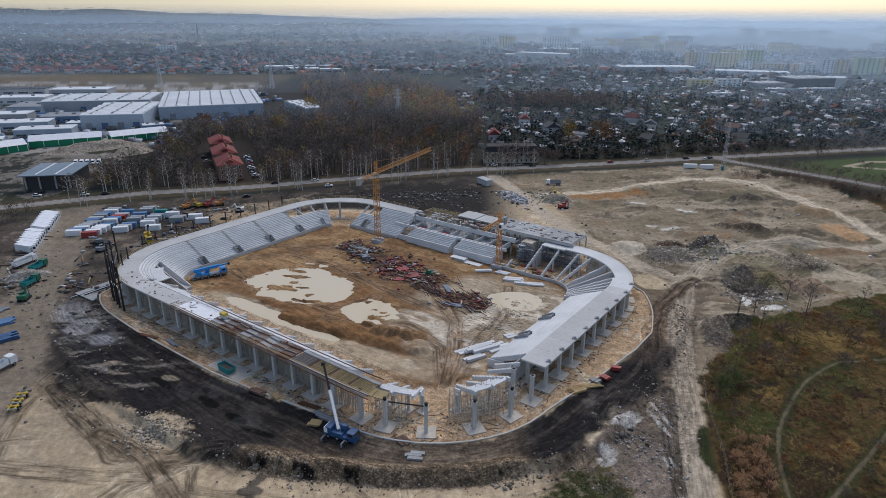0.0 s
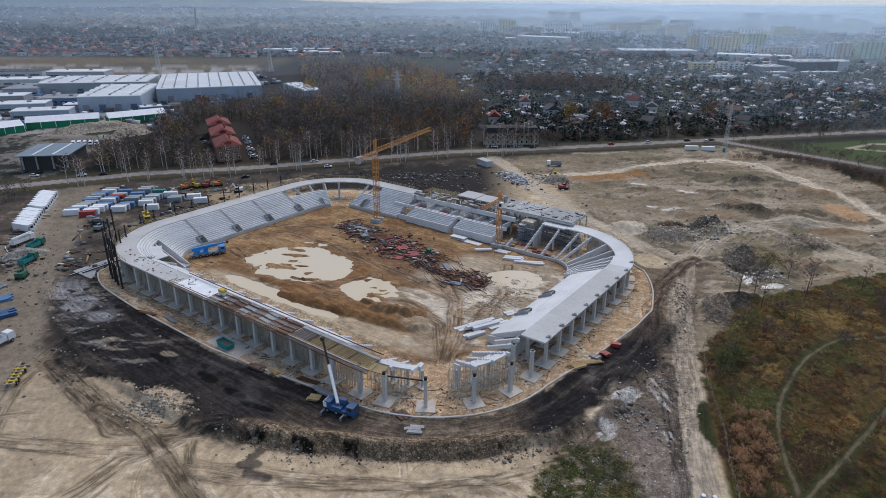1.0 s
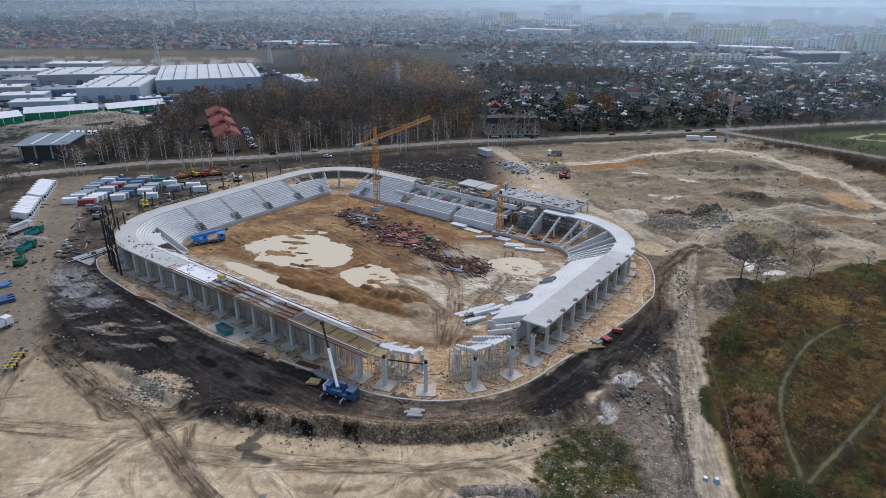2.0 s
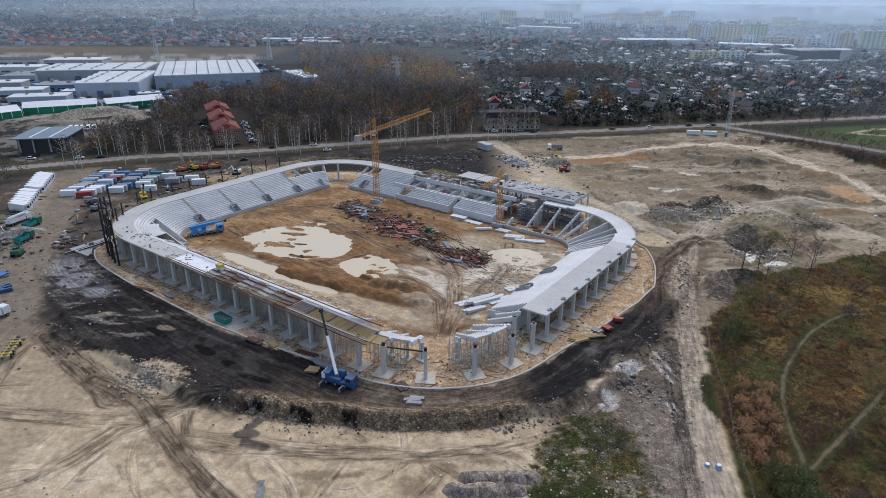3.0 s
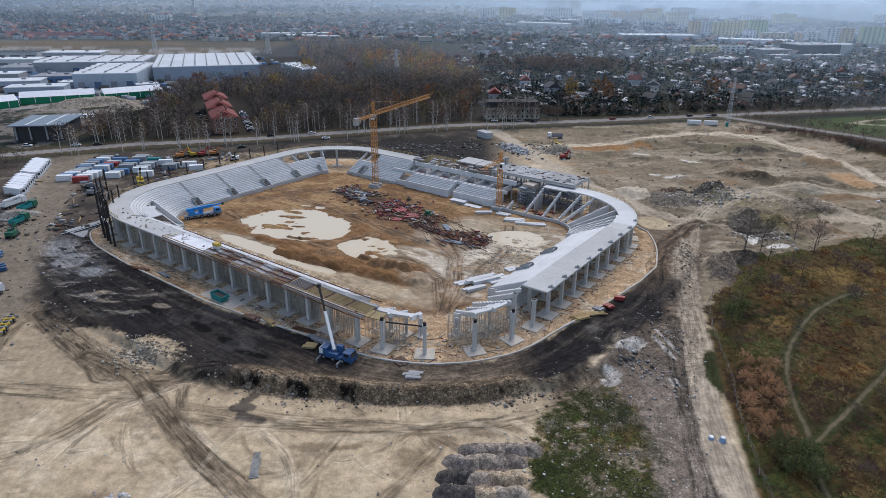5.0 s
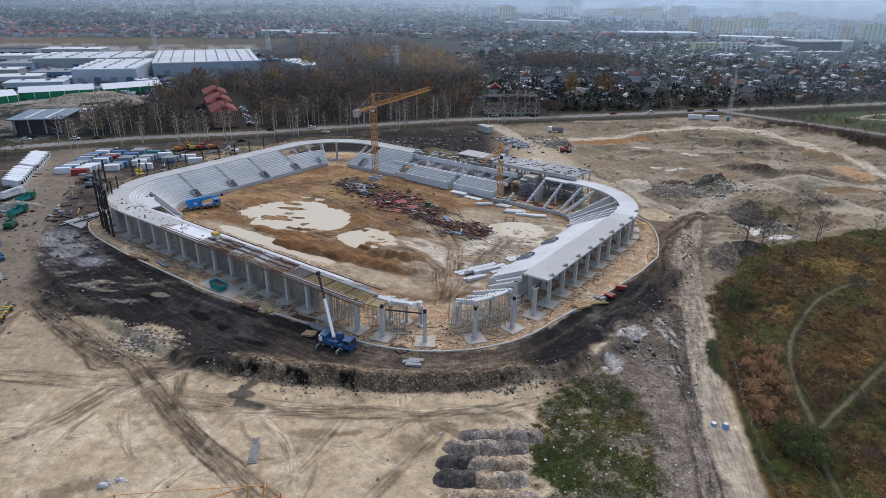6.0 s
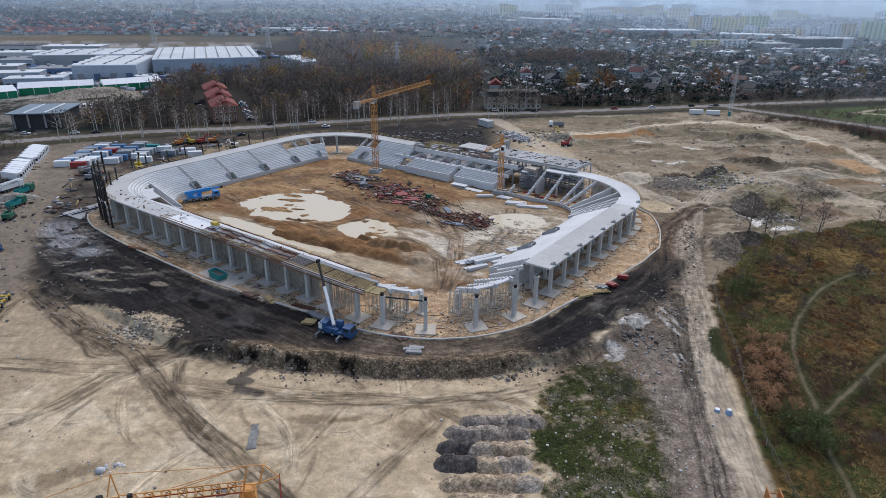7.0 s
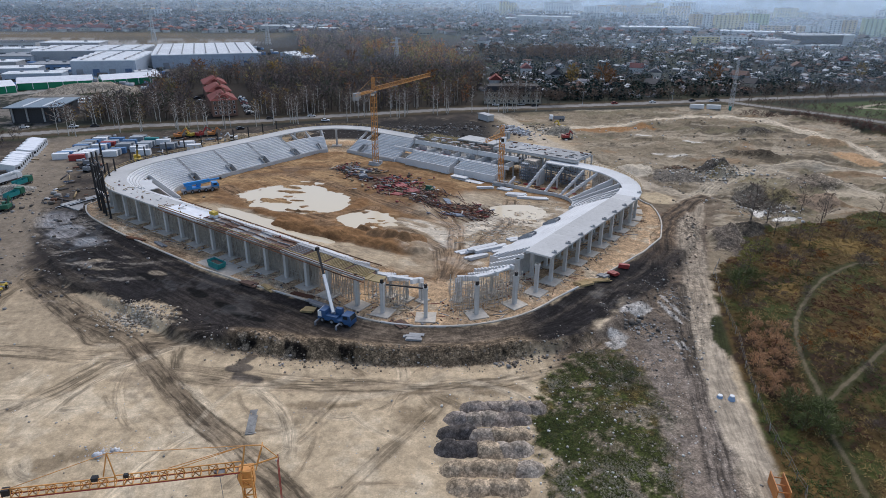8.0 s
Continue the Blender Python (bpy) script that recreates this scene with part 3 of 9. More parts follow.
    dark = over(dark, (0.024, 0.022, 0.022), ramp(oval(x, y, -12, 312, 60, 33, 8) + 0.4 * n2, 0.2, -0.2))
    sand = sand + (dark - sand) * west[:, None]
    # haul road up the east side, gravel beside it, and wheel ruts
    up = ramp(y, 230, 200)
    gravel = ramp(near_line(x, y, [(41, 60), (42, 76), (43, 90), (45, 103), (52, 118), (60, 140), (68, 160), (78, 185)]) + 1.5 * n2, 9.5, 7.5) * up
    gravel = np.maximum(gravel, ramp(near_line(x, y, [(31, 108), (40, 113), (48, 122), (54, 134)]) + 2 * n2, 6.5, 4.5))
    sand = over(sand, (0.235, 0.185, 0.14), gravel)
    sand = over(sand, (0.16, 0.14, 0.125), gravel * ramp(n1 + 0.6 * n2, 0.05, 0.3) * 0.75)
    sand = over(sand, (0.12, 0.10, 0.085), gravel * ramp(y, 112, 128) * ramp(n2 - 0.4 * n1, -0.25, 0.1) * 0.85)
    stony = np.maximum(stony, 0.55 * gravel)
    lane_east = near_line(x, y, [(50, 60), (52, 78), (56, 103), (62, 122), (70, 150), (80, 182), (90, 205)])
    sand = over(sand, (0.41, 0.36, 0.295), ramp(lane_east + 1.4 * n2, 4.2, 2.8) * up * (0.7 + 0.3 * ramp(y, 135, 115)))
    scored(lane_east, ramp(lane_east + 0.8 * n2, 4.8, 3) * up * 0.55, 3)
    for k, line in enumerate(([(44, 60), (46, 73.6), (48, 82.5), (50, 94), (54.8, 112.6), (57, 124), (62, 140)], [(80, 191), (66, 171), (59.3, 149.4), (46.8, 137), (40, 127), (30, 119), (20, 114)])):
        e = near_line(x + 0.6 * field(x, y, 18, 47, 2), y, line)
        on = ramp(np.abs(e - 1.0) + 0.3 * n2, 1.2, 0.5)
        sand = over(sand, (0.085, 0.075, 0.066), on * 0.75)
        scored(e, ramp(e + 0.4 * n2, 2.6, 1.5), 5 + k)
    bend = near_line(x + 0.7 * field(x, y, 20, 46, 2), y, [(56, 148.7), (64.8, 161.4), (68.7, 173.5), (75, 187.3), (84, 199), (88.4, 205.4), (97, 214)])
    on = ramp(bend + 0.7 * n2, 3.6, 2.2)
    sand = over(sand, (0.15, 0.108, 0.075), on * 0.85)
    sand = over(sand, (0.055, 0.045, 0.038), ramp(np.abs(np.abs(bend) - 1.15) + 0.25 * n2, 0.75, 0.3) * 0.8)
    scored(bend, on * 0.9, 9)
    # lane to the road behind
    sand = over(sand, (0.46, 0.405, 0.33), ramp(near_line(x, y, LANE) + 0.8 * n2, 5.0, 3.6))
    sand = over(sand, (0.31, 0.26, 0.195), 0.55 * ramp(x + 8 * n1, -66, -82) * ramp(y, 140, 128))
    sway = 1.4 * field(x, y, 24, 45, 2)
    # wheel tracks over the near sand
    tread = ramp(y, 250, 220)
    for k, (line, wide, deep) in enumerate((([(-78, 122), (-70, 118), (-62, 113), (-56, 107), (-50, 101), (-41.5, 91.3), (-35, 85), (-30, 80.4), (-22, 73.7), (-12, 62)], 2.4, 1.0), ([(-52, 116), (-50, 108), (-46, 98), (-40, 90)], 1.4, 0.55), ([(-98, 140), (-81, 125), (-70, 115), (-58, 113), (-46, 116)], 3.4, 1.0),
                                            ([(-84, 84), (-74, 89), (-67.6, 95.6), (-63, 104.5), (-56, 110)], 2.6, 0.4), ([(-50, 102), (-37, 99), (-30, 98.6), (-15, 98), (-1, 97.6), (14, 99), (24, 102.4), (32, 107), (38, 114)], 2.0, 0.6), ([(-47, 104), (-30, 101), (-10, 99)], 1.2, 0.4),
                                            ([(-120, 114), (-95, 110), (-72, 108), (-56, 108)], 2.4, 0.5), ([(-15, 66), (-6, 80), (2, 92), (-2, 98)], 1.5, 0.3), ([(-28, 72), (-20, 84), (-14, 98)], 1.2, 0.25), ([(-100, 150), (-102, 130), (-96, 108), (-84, 92)], 3.0, 0.35))):
        e = near_line(x + sway, y + 0.15 * n2, line)
        on = ramp(e + 0.5 * n2, wide + 0.6, wide - 0.6) * tread
        sand = over(sand, (0.135, 0.108, 0.08), np.clip(on * deep * (0.72 + 0.5 * n2), 0, 0.92))
        scored(e, np.clip(on * (0.4 + deep), 0, 1), 11 + k)
    for cx, cy, rx, ry, turn in ((-5, 96.3, 6, 1.6, 0), (-2, 89.6, 5, 2.6, -30), (4, 94, 5, 2, 20), (12, 97, 7, 2, 5), (-14, 92, 4, 1, 10), (-60, 76, 6, 2, 20), (-54, 79, 4, 2, 0), (-20, 92, 5, 1.2, 0), (-76, 84, 6, 2, 20)):
        e = oval(x, y, cx, cy, rx, ry, turn) + 0.8 * n2
        sand = over(sand, (0.15, 0.115, 0.075), ramp(e, 0.1, -0.5) * 0.6)
    # arcs left by turning machines
    swing = random.Random(3)
    for k in range(110):
        cx, cy, big = swing.uniform(-95, 30), swing.uniform(50, 125), swing.uniform(5, 40)
        a0, span, wide, dark_rut = swing.uniform(-3.1, 3.1), swing.uniform(0.3, 1.2), swing.uniform(0.6, 2.0), swing.random() < 0.45
        r, ang = np.hypot(x - cx, y - cy), np.arctan2(y - cy, x - cx)
        turn = np.abs((ang - a0 + np.pi) % (2 * np.pi) - np.pi)
        mark = ramp(np.abs(r - big) + 0.4 * n2, wide, wide * 0.5) * ramp(turn, span / 2, span / 4) * ramp(y, 128, 118)
        sand = over(sand, (0.28, 0.225, 0.16) if dark_rut else (0.62, 0.545, 0.43), mark * swing.uniform(0.2, 0.5))
        scored(r - big, mark * swing.uniform(0.35, 0.8), 30 + k)
    # wet stain that runs out of the bank
    stain = np.minimum(near_line(x, y, [(-35, 113), (-35.5, 108), (-37, 104.5), (-36, 101), (-32, 99.5)]) - 0.5, 2.5 * oval(x, y, -36.5, 103.6, 2.2, 1.3))
    sand = over(sand, (0.06, 0.055, 0.055), ramp(stain + 0.8 * n2, 0.9, 0.2) * 0.85)
    # overgrown tip
    weeds = ramp(oval(x, y, 31, 85, 11, 26, -10) + 0.4 * n2 + 0.15 * n4, 0.15, -0.1)
    grown = np.tile((0.05, 0.062, 0.018), (n, 1))
    grown = over(grown, (0.25, 0.215, 0.165), ramp(n2 + 0.5 * n4, 0.08, 0.3))
    stony = np.maximum(stony, 0.9 * weeds)
    grown = over(grown, (0.10, 0.08, 0.03), ramp(n1 - 0.5 * n4, 0.1, 0.4))
    sand = sand + (grown - sand) * weeds[:, None]
    sand = over(sand, (0.23, 0.20, 0.18), ramp(oval(x, y, 46, 88, 5, 30, -8) + 0.3 * n2, 0.25, -0.1) * 0.7)
    sand = over(sand, (0.035, 0.042, 0.016), ramp(oval(x, y, 64.2, 117.5, 2.2, 8.5, -12) + 0.5 * n2, 0.2, -0.1))
    # black sludge round the stadium
    kd, edge = kerb_at(x, y, d), np.interp(x, OUT_X, OUT_D)
    black = ramp(d + 1.5 * n2, kd - 0.4, kd + 1.2) * ramp(d + 5 * n1 + 1.5 * n2, edge + 3.5, edge - 0.5) * np.where(x > 0, ramp(y + 6 * n1, 172, 148), ramp(y, 205, 180))
    black = np.maximum(black, ramp(oval(x, y, -88, 157, 16.5, 30, 28) + 0.35 * n1 + 0.2 * n2, 0.2, -0.1) * 0.95)
    black = np.maximum(black, ramp(oval(x, y, -66, 131, 30, 10, -32) + 0.35 * n1 + 0.2 * n2, 0.2, -0.1) * 0.95)
    sludge = np.tile((0.021, 0.0195, 0.0215), (n, 1))
    black = black * (1 - 0.95 * ramp(np.minimum(oval(x, y, -66, 120.5, 12, 6.0, -10), oval(x, y, -80, 129.8, 7, 3.4, -18)) + 0.6 * n2 + 0.25 * n1, 0.15, -0.15))
    sludge = over(sludge, (0.085, 0.075, 0.066), ramp(field(wx * 0.6 + 0.3 * wy, wy * 1.8, 7, 63, 6, 0.7), 0.2, 0.42) * 0.45)
    sludge = over(sludge, (0.22, 0.205, 0.19), ramp(field(wx * 0.3 + 0.35 * wy, wy * 1.5, 5, 69, 5, 0.7), 0.2, 0.34) * ramp(x, -62, -80) * 0.8)
    for cx, cy, rx, ry, turn in ((-69, 143.5, 2.6, 1.3, -20), (-84, 146, 4, 0.6, -5), (-88, 151, 2.5, 1.0, 0)):
        sludge = over(sludge, (0.30, 0.265, 0.215), ramp(oval(x, y, cx, cy, rx, ry, turn) + 0.4 * n2, 0.15, -0.2) * 0.85)
    trodden = np.maximum(ramp(np.abs(x - 2), 24, 12), 0.4 * ramp(np.abs(x + 16), 22, 10) * ramp(d + 1.5 * n1, kd + 5, kd + 8)) * ramp(y, 135, 122)
    sludge = over(sludge, (0.038, 0.034, 0.034), 0.8 * ramp(np.abs(x + 34), 32, 20) * ramp(d + 2 * n1, kd + 6, kd + 11))
    sludge = over(sludge, (0.185, 0.15, 0.118), trodden * (0.8 + 0.35 * n2))
    sludge = over(sludge, (0.15, 0.13, 0.11), ramp(np.abs(d - kd - 5 + 2 * n1) + 0.6 * n4, 0.9, 0.3) * 0.25)
    scored(d, black * 0.75, 7)
    stony = np.where(black > 0.5, 0.45, stony)
    slick = np.minimum(np.minimum(oval(x, y, -117.5, 183, 6.0, 8.5, 20), oval(x, y, -108, 172, 5.2, 6.5, 35)), oval(x, y, -97.5, 164, 5.0, 3.6, -25)) + 0.25 * n1
    drawn = field(x * 0.25 + 0.5 * y, y, 3.2, 68, 4, 0.6)
    # pale blue-grey colour painted in for the wet sheen on the sludge
    sludge = over(sludge, (0.27, 0.27, 0.29), ramp(slick + 0.35 * drawn, 0.12, -0.2) * 0.85)
    sludge = over(sludge, (0.15, 0.15, 0.16), ramp(slick, 0.9, 0.1) * ramp(drawn, 0.1, 0.35) * 0.7)
    # black ovals put the dark of pits into the colour; no pits are shaped
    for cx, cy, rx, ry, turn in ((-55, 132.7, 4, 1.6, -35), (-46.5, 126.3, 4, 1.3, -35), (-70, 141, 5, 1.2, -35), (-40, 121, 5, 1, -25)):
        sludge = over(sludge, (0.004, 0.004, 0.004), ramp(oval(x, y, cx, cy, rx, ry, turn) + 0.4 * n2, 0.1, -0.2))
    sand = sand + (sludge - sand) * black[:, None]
    sand = over(sand, (0.225, 0.195, 0.16), ramp(near_line(x, y, [(-104, 105), (-114, 140), (-124, 165), (-139, 200), (-156, 250), (-176, 300)]) + 2.5 * n2, 12, 7) * ramp(y, 105, 130) * (0.9 + 0.2 * n1))
    # pale slabs, and puddle streaks with the sky's reflection put into their colour
    for cx, cy, rx, ry, turn in ((40, 114, 2.6, 1.6, 20), (47.6, 126.6, 4.5, 1.8, 30), (55.6, 127, 0.6, 5, 12), (57.4, 129, 0.4, 5, 14), (53, 113.3, 0.4, 2.2, 5), (54.3, 112.6, 0.3, 2, 5), (41, 116.6, 2.6, 1.8, 0)):
        sand = over(sand, (0.46, 0.46, 0.46), ramp(oval(x, y, cx, cy, rx, ry, turn) + 0.6 * n2, 0.15, -0.1) * 0.9)
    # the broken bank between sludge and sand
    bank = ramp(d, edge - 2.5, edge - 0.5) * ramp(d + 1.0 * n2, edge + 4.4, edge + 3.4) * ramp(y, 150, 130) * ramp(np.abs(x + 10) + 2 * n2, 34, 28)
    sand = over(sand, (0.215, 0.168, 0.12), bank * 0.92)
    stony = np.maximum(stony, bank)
    # near-black patches painted on the bank face for the shade in its hollows
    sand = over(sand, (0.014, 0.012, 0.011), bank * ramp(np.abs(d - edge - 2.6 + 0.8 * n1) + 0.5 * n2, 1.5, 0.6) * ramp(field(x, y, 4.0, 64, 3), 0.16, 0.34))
    sand = over(sand, (0.33, 0.29, 0.24), bank * ramp(-n2 + 0.4 * n4, 0.2, 0.45) * 0.6)
    # apron under and round the stands
    apron = ramp(d, kd + 0.3, kd - 0.5) * ramp(d, -22, -18)
    floor = np.tile((0.49, 0.36, 0.24), (n, 1))
    stony = np.where(apron > 0.5, 0.5, stony)
    floor = over(floor, (0.50, 0.43, 0.335), ramp(n2 + 0.5 * n1, 0.1, 0.45))
    floor = over(floor, (0.24, 0.165, 0.105), ramp(-n1 + 0.3 * n2, 0.18, 0.4) * 0.8)
    sand = sand + (floor - sand) * apron[:, None]
    # pitch
    inner = ramp(d + n2, -17, -20)
    mud = np.tile((0.225, 0.135, 0.07), (n, 1))
    mud = over(mud, (0.35, 0.235, 0.13), ramp(n1 + 0.5 * n2, 0.0, 0.4))
    mud = over(mud, (0.15, 0.088, 0.045), ramp(-n1 + 0.6 * n2, 0.15, 0.45))
    mud = over(mud, (0.085, 0.055, 0.04), ramp(near_line(u, v, [(-35, 23.5), (39, 5.2)]) + 2.5 * n2, 6.5, 4.5))
    pale = np.maximum(ramp(oval(u, v, 44, 12, 24, 24, 0) + 0.4 * n1, 0.2, -0.3), ramp(oval(u, v, 4, -38, 46, 6.5, 3) + 0.4 * n1, 0.2, -0.2))
    mud = over(mud, (0.47, 0.40, 0.30), pale * 0.85)
    mud = over(mud, (0.255, 0.145, 0.07), ramp(near_line(u, v, RIDGE) + 1.2 * n2, 6.0, 4.0))
    # dark band painted along the ridge's foot for its shadowed edges
    mud = over(mud, (0.16, 0.092, 0.048), ramp(np.abs(near_line(u, v, RIDGE) - 4.6) + 0.9 * n2, 1.3, 0.4) * 0.7)
    mud = over(mud, (0.22, 0.125, 0.062), ramp(near_line(u, v, DIKE) + 1.2 * n2, 3.6, 2.2))
    scored(v + 2.5 * n1, inner * (0.3 + 0.3 * ramp(n1, -0.2, 0.3)), 150)
    drying = np.maximum(ramp(oval(u, v, 50, 0, 17, 34, 0) + 0.3 * n1, 0.15, -0.2), ramp(oval(u, v, 28, -14, 9, 7, 0) + 0.3 * n1, 0.15, -0.2))
    mud = over(mud, (0.33, 0.275, 0.205), drying * 0.85)
    # pale streaks of colour stand for glints off the wet mud
    shine = drying * ramp(field(u * 0.8 + 3 * n1, v * 2.0, 7, 67, 4), 0.02, 0.16)
    mud = over(mud, (0.60, 0.55, 0.47), shine * 0.8)
    for k, line in enumerate(([(62, -44), (52, -24), (40, -6), (20, 8)], [(60, -40), (54, -16), (50, 6), (40, 26)], [(58, -36), (46, -22), (30, -18), (8, -30)], [(40, -6), (20, -2), (0, -1), (-24, 4), (-46, 2), (-56, -10)], [(-50, -22), (-20, -29), (4, -24), (8, -8)], [(-58, 6), (-40, 16), (-20, 24)])):
        e = near_line(u, v, line)
        on = ramp(e + 0.5 * n2, 3.4, 2.0)
        mud = over(mud, (0.23, 0.16, 0.105), on * 0.55)
        scored(e, on * inner, 160 + k)
    mud = over(mud, (0.25, 0.18, 0.12), ramp(np.abs(near_line(u, v, [(62, -44), (52, -24), (40, -6), (20, 10)]) - 1.3) + 0.5 * n4, 1.3, 0.5) * 0.7)
    sand = sand + (mud - sand) * inner[:, None]
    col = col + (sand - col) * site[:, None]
    # roads
    r = np.minimum(near_line(x, y, ROAD), near_line(x, y, SIDE_ROAD) + 0.6)
    col = over(col, (0.075, 0.062, 0.042), ramp(r, 13, 8) * ramp(y, 200, 240))
    col = over(col, (0.26, 0.26, 0.265), ramp(r, 4.4, 3.8))
    wet = np.full(n, 0.97)
    wet -= 0.45 * black * ramp(n1 - 0.3 * n2, 0.3, 0.45)
    wet -= 0.35 * inner * ramp(-n1 + 0.3 * n2, 0.1, 0.5)
    wet -= 0.4 * inner * shine
    wet -= 0.45 * black * ramp(slick, 0.3, -0.2)
    col *= 1 + 0.10 * n4[:, None]
    col *= np.array((1.07, 1.0, 0.91))
    return np.c_[np.clip(col, 0.004, 0.8), wet], np.c_[stony * site, across, marked * site, np.ones(n)]


def steps(bounds):
    """Grid lines: (upper end, step) from a start, the last ones growing."""
    out = [bounds[0]]
    for end, step, grow in bounds[1:]:
        while out[-1] < end:
            out.append(out[-1] + step)
            step *= grow
    return np.array(out)


core = np.linspace(0, 0.84, 385)
outer = [core[-1]]
while outer[-1] < 60:
    outer.append(outer[-1] + 0.004 * 1.32 ** len(outer))
right = np.r_[core, outer[1:]]
gx = np.r_[-right[:0:-1], right]
gy = steps([-60.0, (60, 6, 1.0), (130, 0.34, 1.0), (185, 0.46, 1.0), (300, 0.5, 1.012), (430, 1.7, 1.005), (4900, 3, 1.06)])
X, Y = np.meshgrid(gx, gy)
X, Y = X.ravel(), Y.ravel()
X = X * (np.maximum(Y, 0) + 40)
k = (np.arange(len(gy) - 1)[:, None] * len(gx) + np.arange(len(gx) - 1)).ravel()
tones, scores = soil(X, Y)
ground = new("ground", big_mesh("ground", np.c_[X, Y, height(X, Y)], np.c_[k, k + 1, k + 1 + len(gx), k + len(gx)], tones, smooth=True))
ground.data.attributes.new("score", "FLOAT_COLOR", "POINT").data.foreach_set("color", scores.astype(np.float32).ravel())
ground.data.materials.append(SOIL)
tagged(ground, "churned sand, mud and grass ground of a building site", "ground", kind="structure")


def ground_z(x, y):
    return float(height(np.array([x]), np.array([y]))[0])


# standing water in the hollows of the pitch
for n_pool, (cu, cv, ru, rv, turn) in enumerate(PUDDLES):
    sh, ring_pts = Shape(), []
    for i in range(48):
        a = 2 * math.pi * i / 48
        p, q = 1.45 * ru * math.cos(a), 1.45 * rv * math.sin(a)
        c, s = math.cos(radians(turn)), math.sin(radians(turn))
        ring_pts.append((*to_xy(cu + p * c - q * s, cv + p * s + q * c), 0.14 - 0.012 * n_pool))
    pool = lone("puddle", sh.add(ring_pts, [tuple(range(48))]), WATER, "pale muddy rainwater standing on the pitch", "puddle", group="puddles on the pitch")
    tagged(pool, kind="structure")

# ---- the stadium ----
DECK, SLAB = 7.9, 0.45
AT = (*MID, 0.0)
gallery = thing("stadium_gallery", "unfinished raised concrete ring walkway of a stadium on grey columns", "stadium", AT, SKEW)


def column_set(s, d=0.5, top=DECK - SLAB, w=0.82, pad=4.5):
    x, y = rim(s, d)
    n = math.atan2(inward(s)[1], inward(s)[0])
    post = part("column", Shape().box(x, y, 0.1, w, w, top - 0.1, n).box(x, y, top - 0.5, w + 0.25, w + 0.25, 0.5, n), CONCRETE, gallery)
    part("footing", Shape().box(x, y, -0.1, pad, pad, 0.32, n), PAD, post, "square concrete footing")
    return post


# outer columns
for k in range(13):
    column_set(S_PROP + 2 + 7.45 * k)
for k in range(9):
    column_set(S_END + 1.0 + 7.5 * k)
for s in (0.5, 7.5, 17.5, 29, 39.5):
    column_set(s, top=DECK - SLAB - 0.1)
for s in np.arange(S_MAST + 4, S_PROP, 7.4):
    column_set(float(s))
for s in np.arange(S_RAKE + 6, S_MAIN + 2, 6.8):
    column_set(float(s))
# inner columns, in the shade
for k in range(9):
    column_set(S_END + 1.0 + 7.5 * k, d=5.8, pad=2.6)


def deck(s0, s1, d1, material, label="", d0=-0.6, z=DECK, thick=SLAB, step=3.0):
    return part("deck_slab", strip(s0, s1, d0, d1, z - thick, z, step), material, gallery, label)


bay = 7.5
s = S_END + 5.5
while s < S_RAKE + 0.1:
    deck(s, min(s + bay, S_RAKE + 3) - 0.03, 6.4, CONCRETE, "grey stained concrete deck slab")
    s += bay
deck(S_RAKE + 3, S_RAKE + 7.5, 6.4, PRECAST)
deck(S_RAKE + 7.53, S_RAKE + 12, 6.2, PRECAST)
for k in range(9):
    x, y = rim(S_END + 8.6 + 7.5 * k, 0.1)
    part("anchor_block", Shape().box(x, y, DECK, 1.3, 0.9, 0.35, 0.4).box(x + 0.2, y, DECK + 0.35, 0.5, 0.4, 0.3), OLDCON, gallery)
for a in range(6):
    deck(S_RAKE + 12 + 6.3 * a, S_RAKE + 12 + 6.3 * (a + 1) - 0.03, 5.4, PRECAST)
deck(S_RAKE + 49.85, S_MAIN + 7.4, 6.4, PRECAST, d0=1.2)
deck(S_MAIN + 7.45, S_MAIN + 12.4, 6.4, PRECAST, d0=1.2)
s = S_MAIN + 76
while s < S_PROP - 0.1:
    e = min(s + bay, S_PROP)
    deck(s, e - 0.03, 6.0, CONCRETE)
    s = e
# the propped side: bare slab, sheeting, boards and open timber
s = S_PROP
while s < S_PROP + 26:
    deck(s, s + 6.47, 5.6, CONCRETE)
    s += 6.5
deck(S_PROP + 26, S_PROP + 42, 5.6, TARP, "deck under white sheeting")
s = S_PROP + 42
turn_about = 0
while s < S_PROP + 76:
    turn_about += 1
    deck(s, s + 4.2, 5.6, (PANEL, OLDCON, PANEL, PLY, OLDCON)[turn_about % 5], "dark formwork deck with boards", z=DECK - 0.1 - 0.05 * (turn_about % 2), thick=0.25)
    for d in (0.6, 2.4, 4.4):
        a, b = rim(s, d), rim(s + 4.2, d + 0.3 * (turn_about % 3 - 1))
        part("beam", Shape().bar((*a, DECK + 0.12), (*b, DECK + 0.12), 0.2, 0.25), (RUST, GREYP, RUST)[(turn_about + int(d)) % 3], gallery)
    s += 4.25
s = S_PROP + 24
while s < S_PROP + 98:
    for d, z, m in ((-0.9, DECK + 0.35, RUST), (-1.1, DECK - 0.55, RUST), (-0.8, DECK + 0.9, TIMBER), (5.9, DECK + 0.8, RUST)):
        part("edge_rail", Shape().bar((*rim(s, d), z), (*rim(s + 6.1, d), z), 0.14, 0.22), m, gallery)
    s += 6.15
s = S_PROP + 76.2
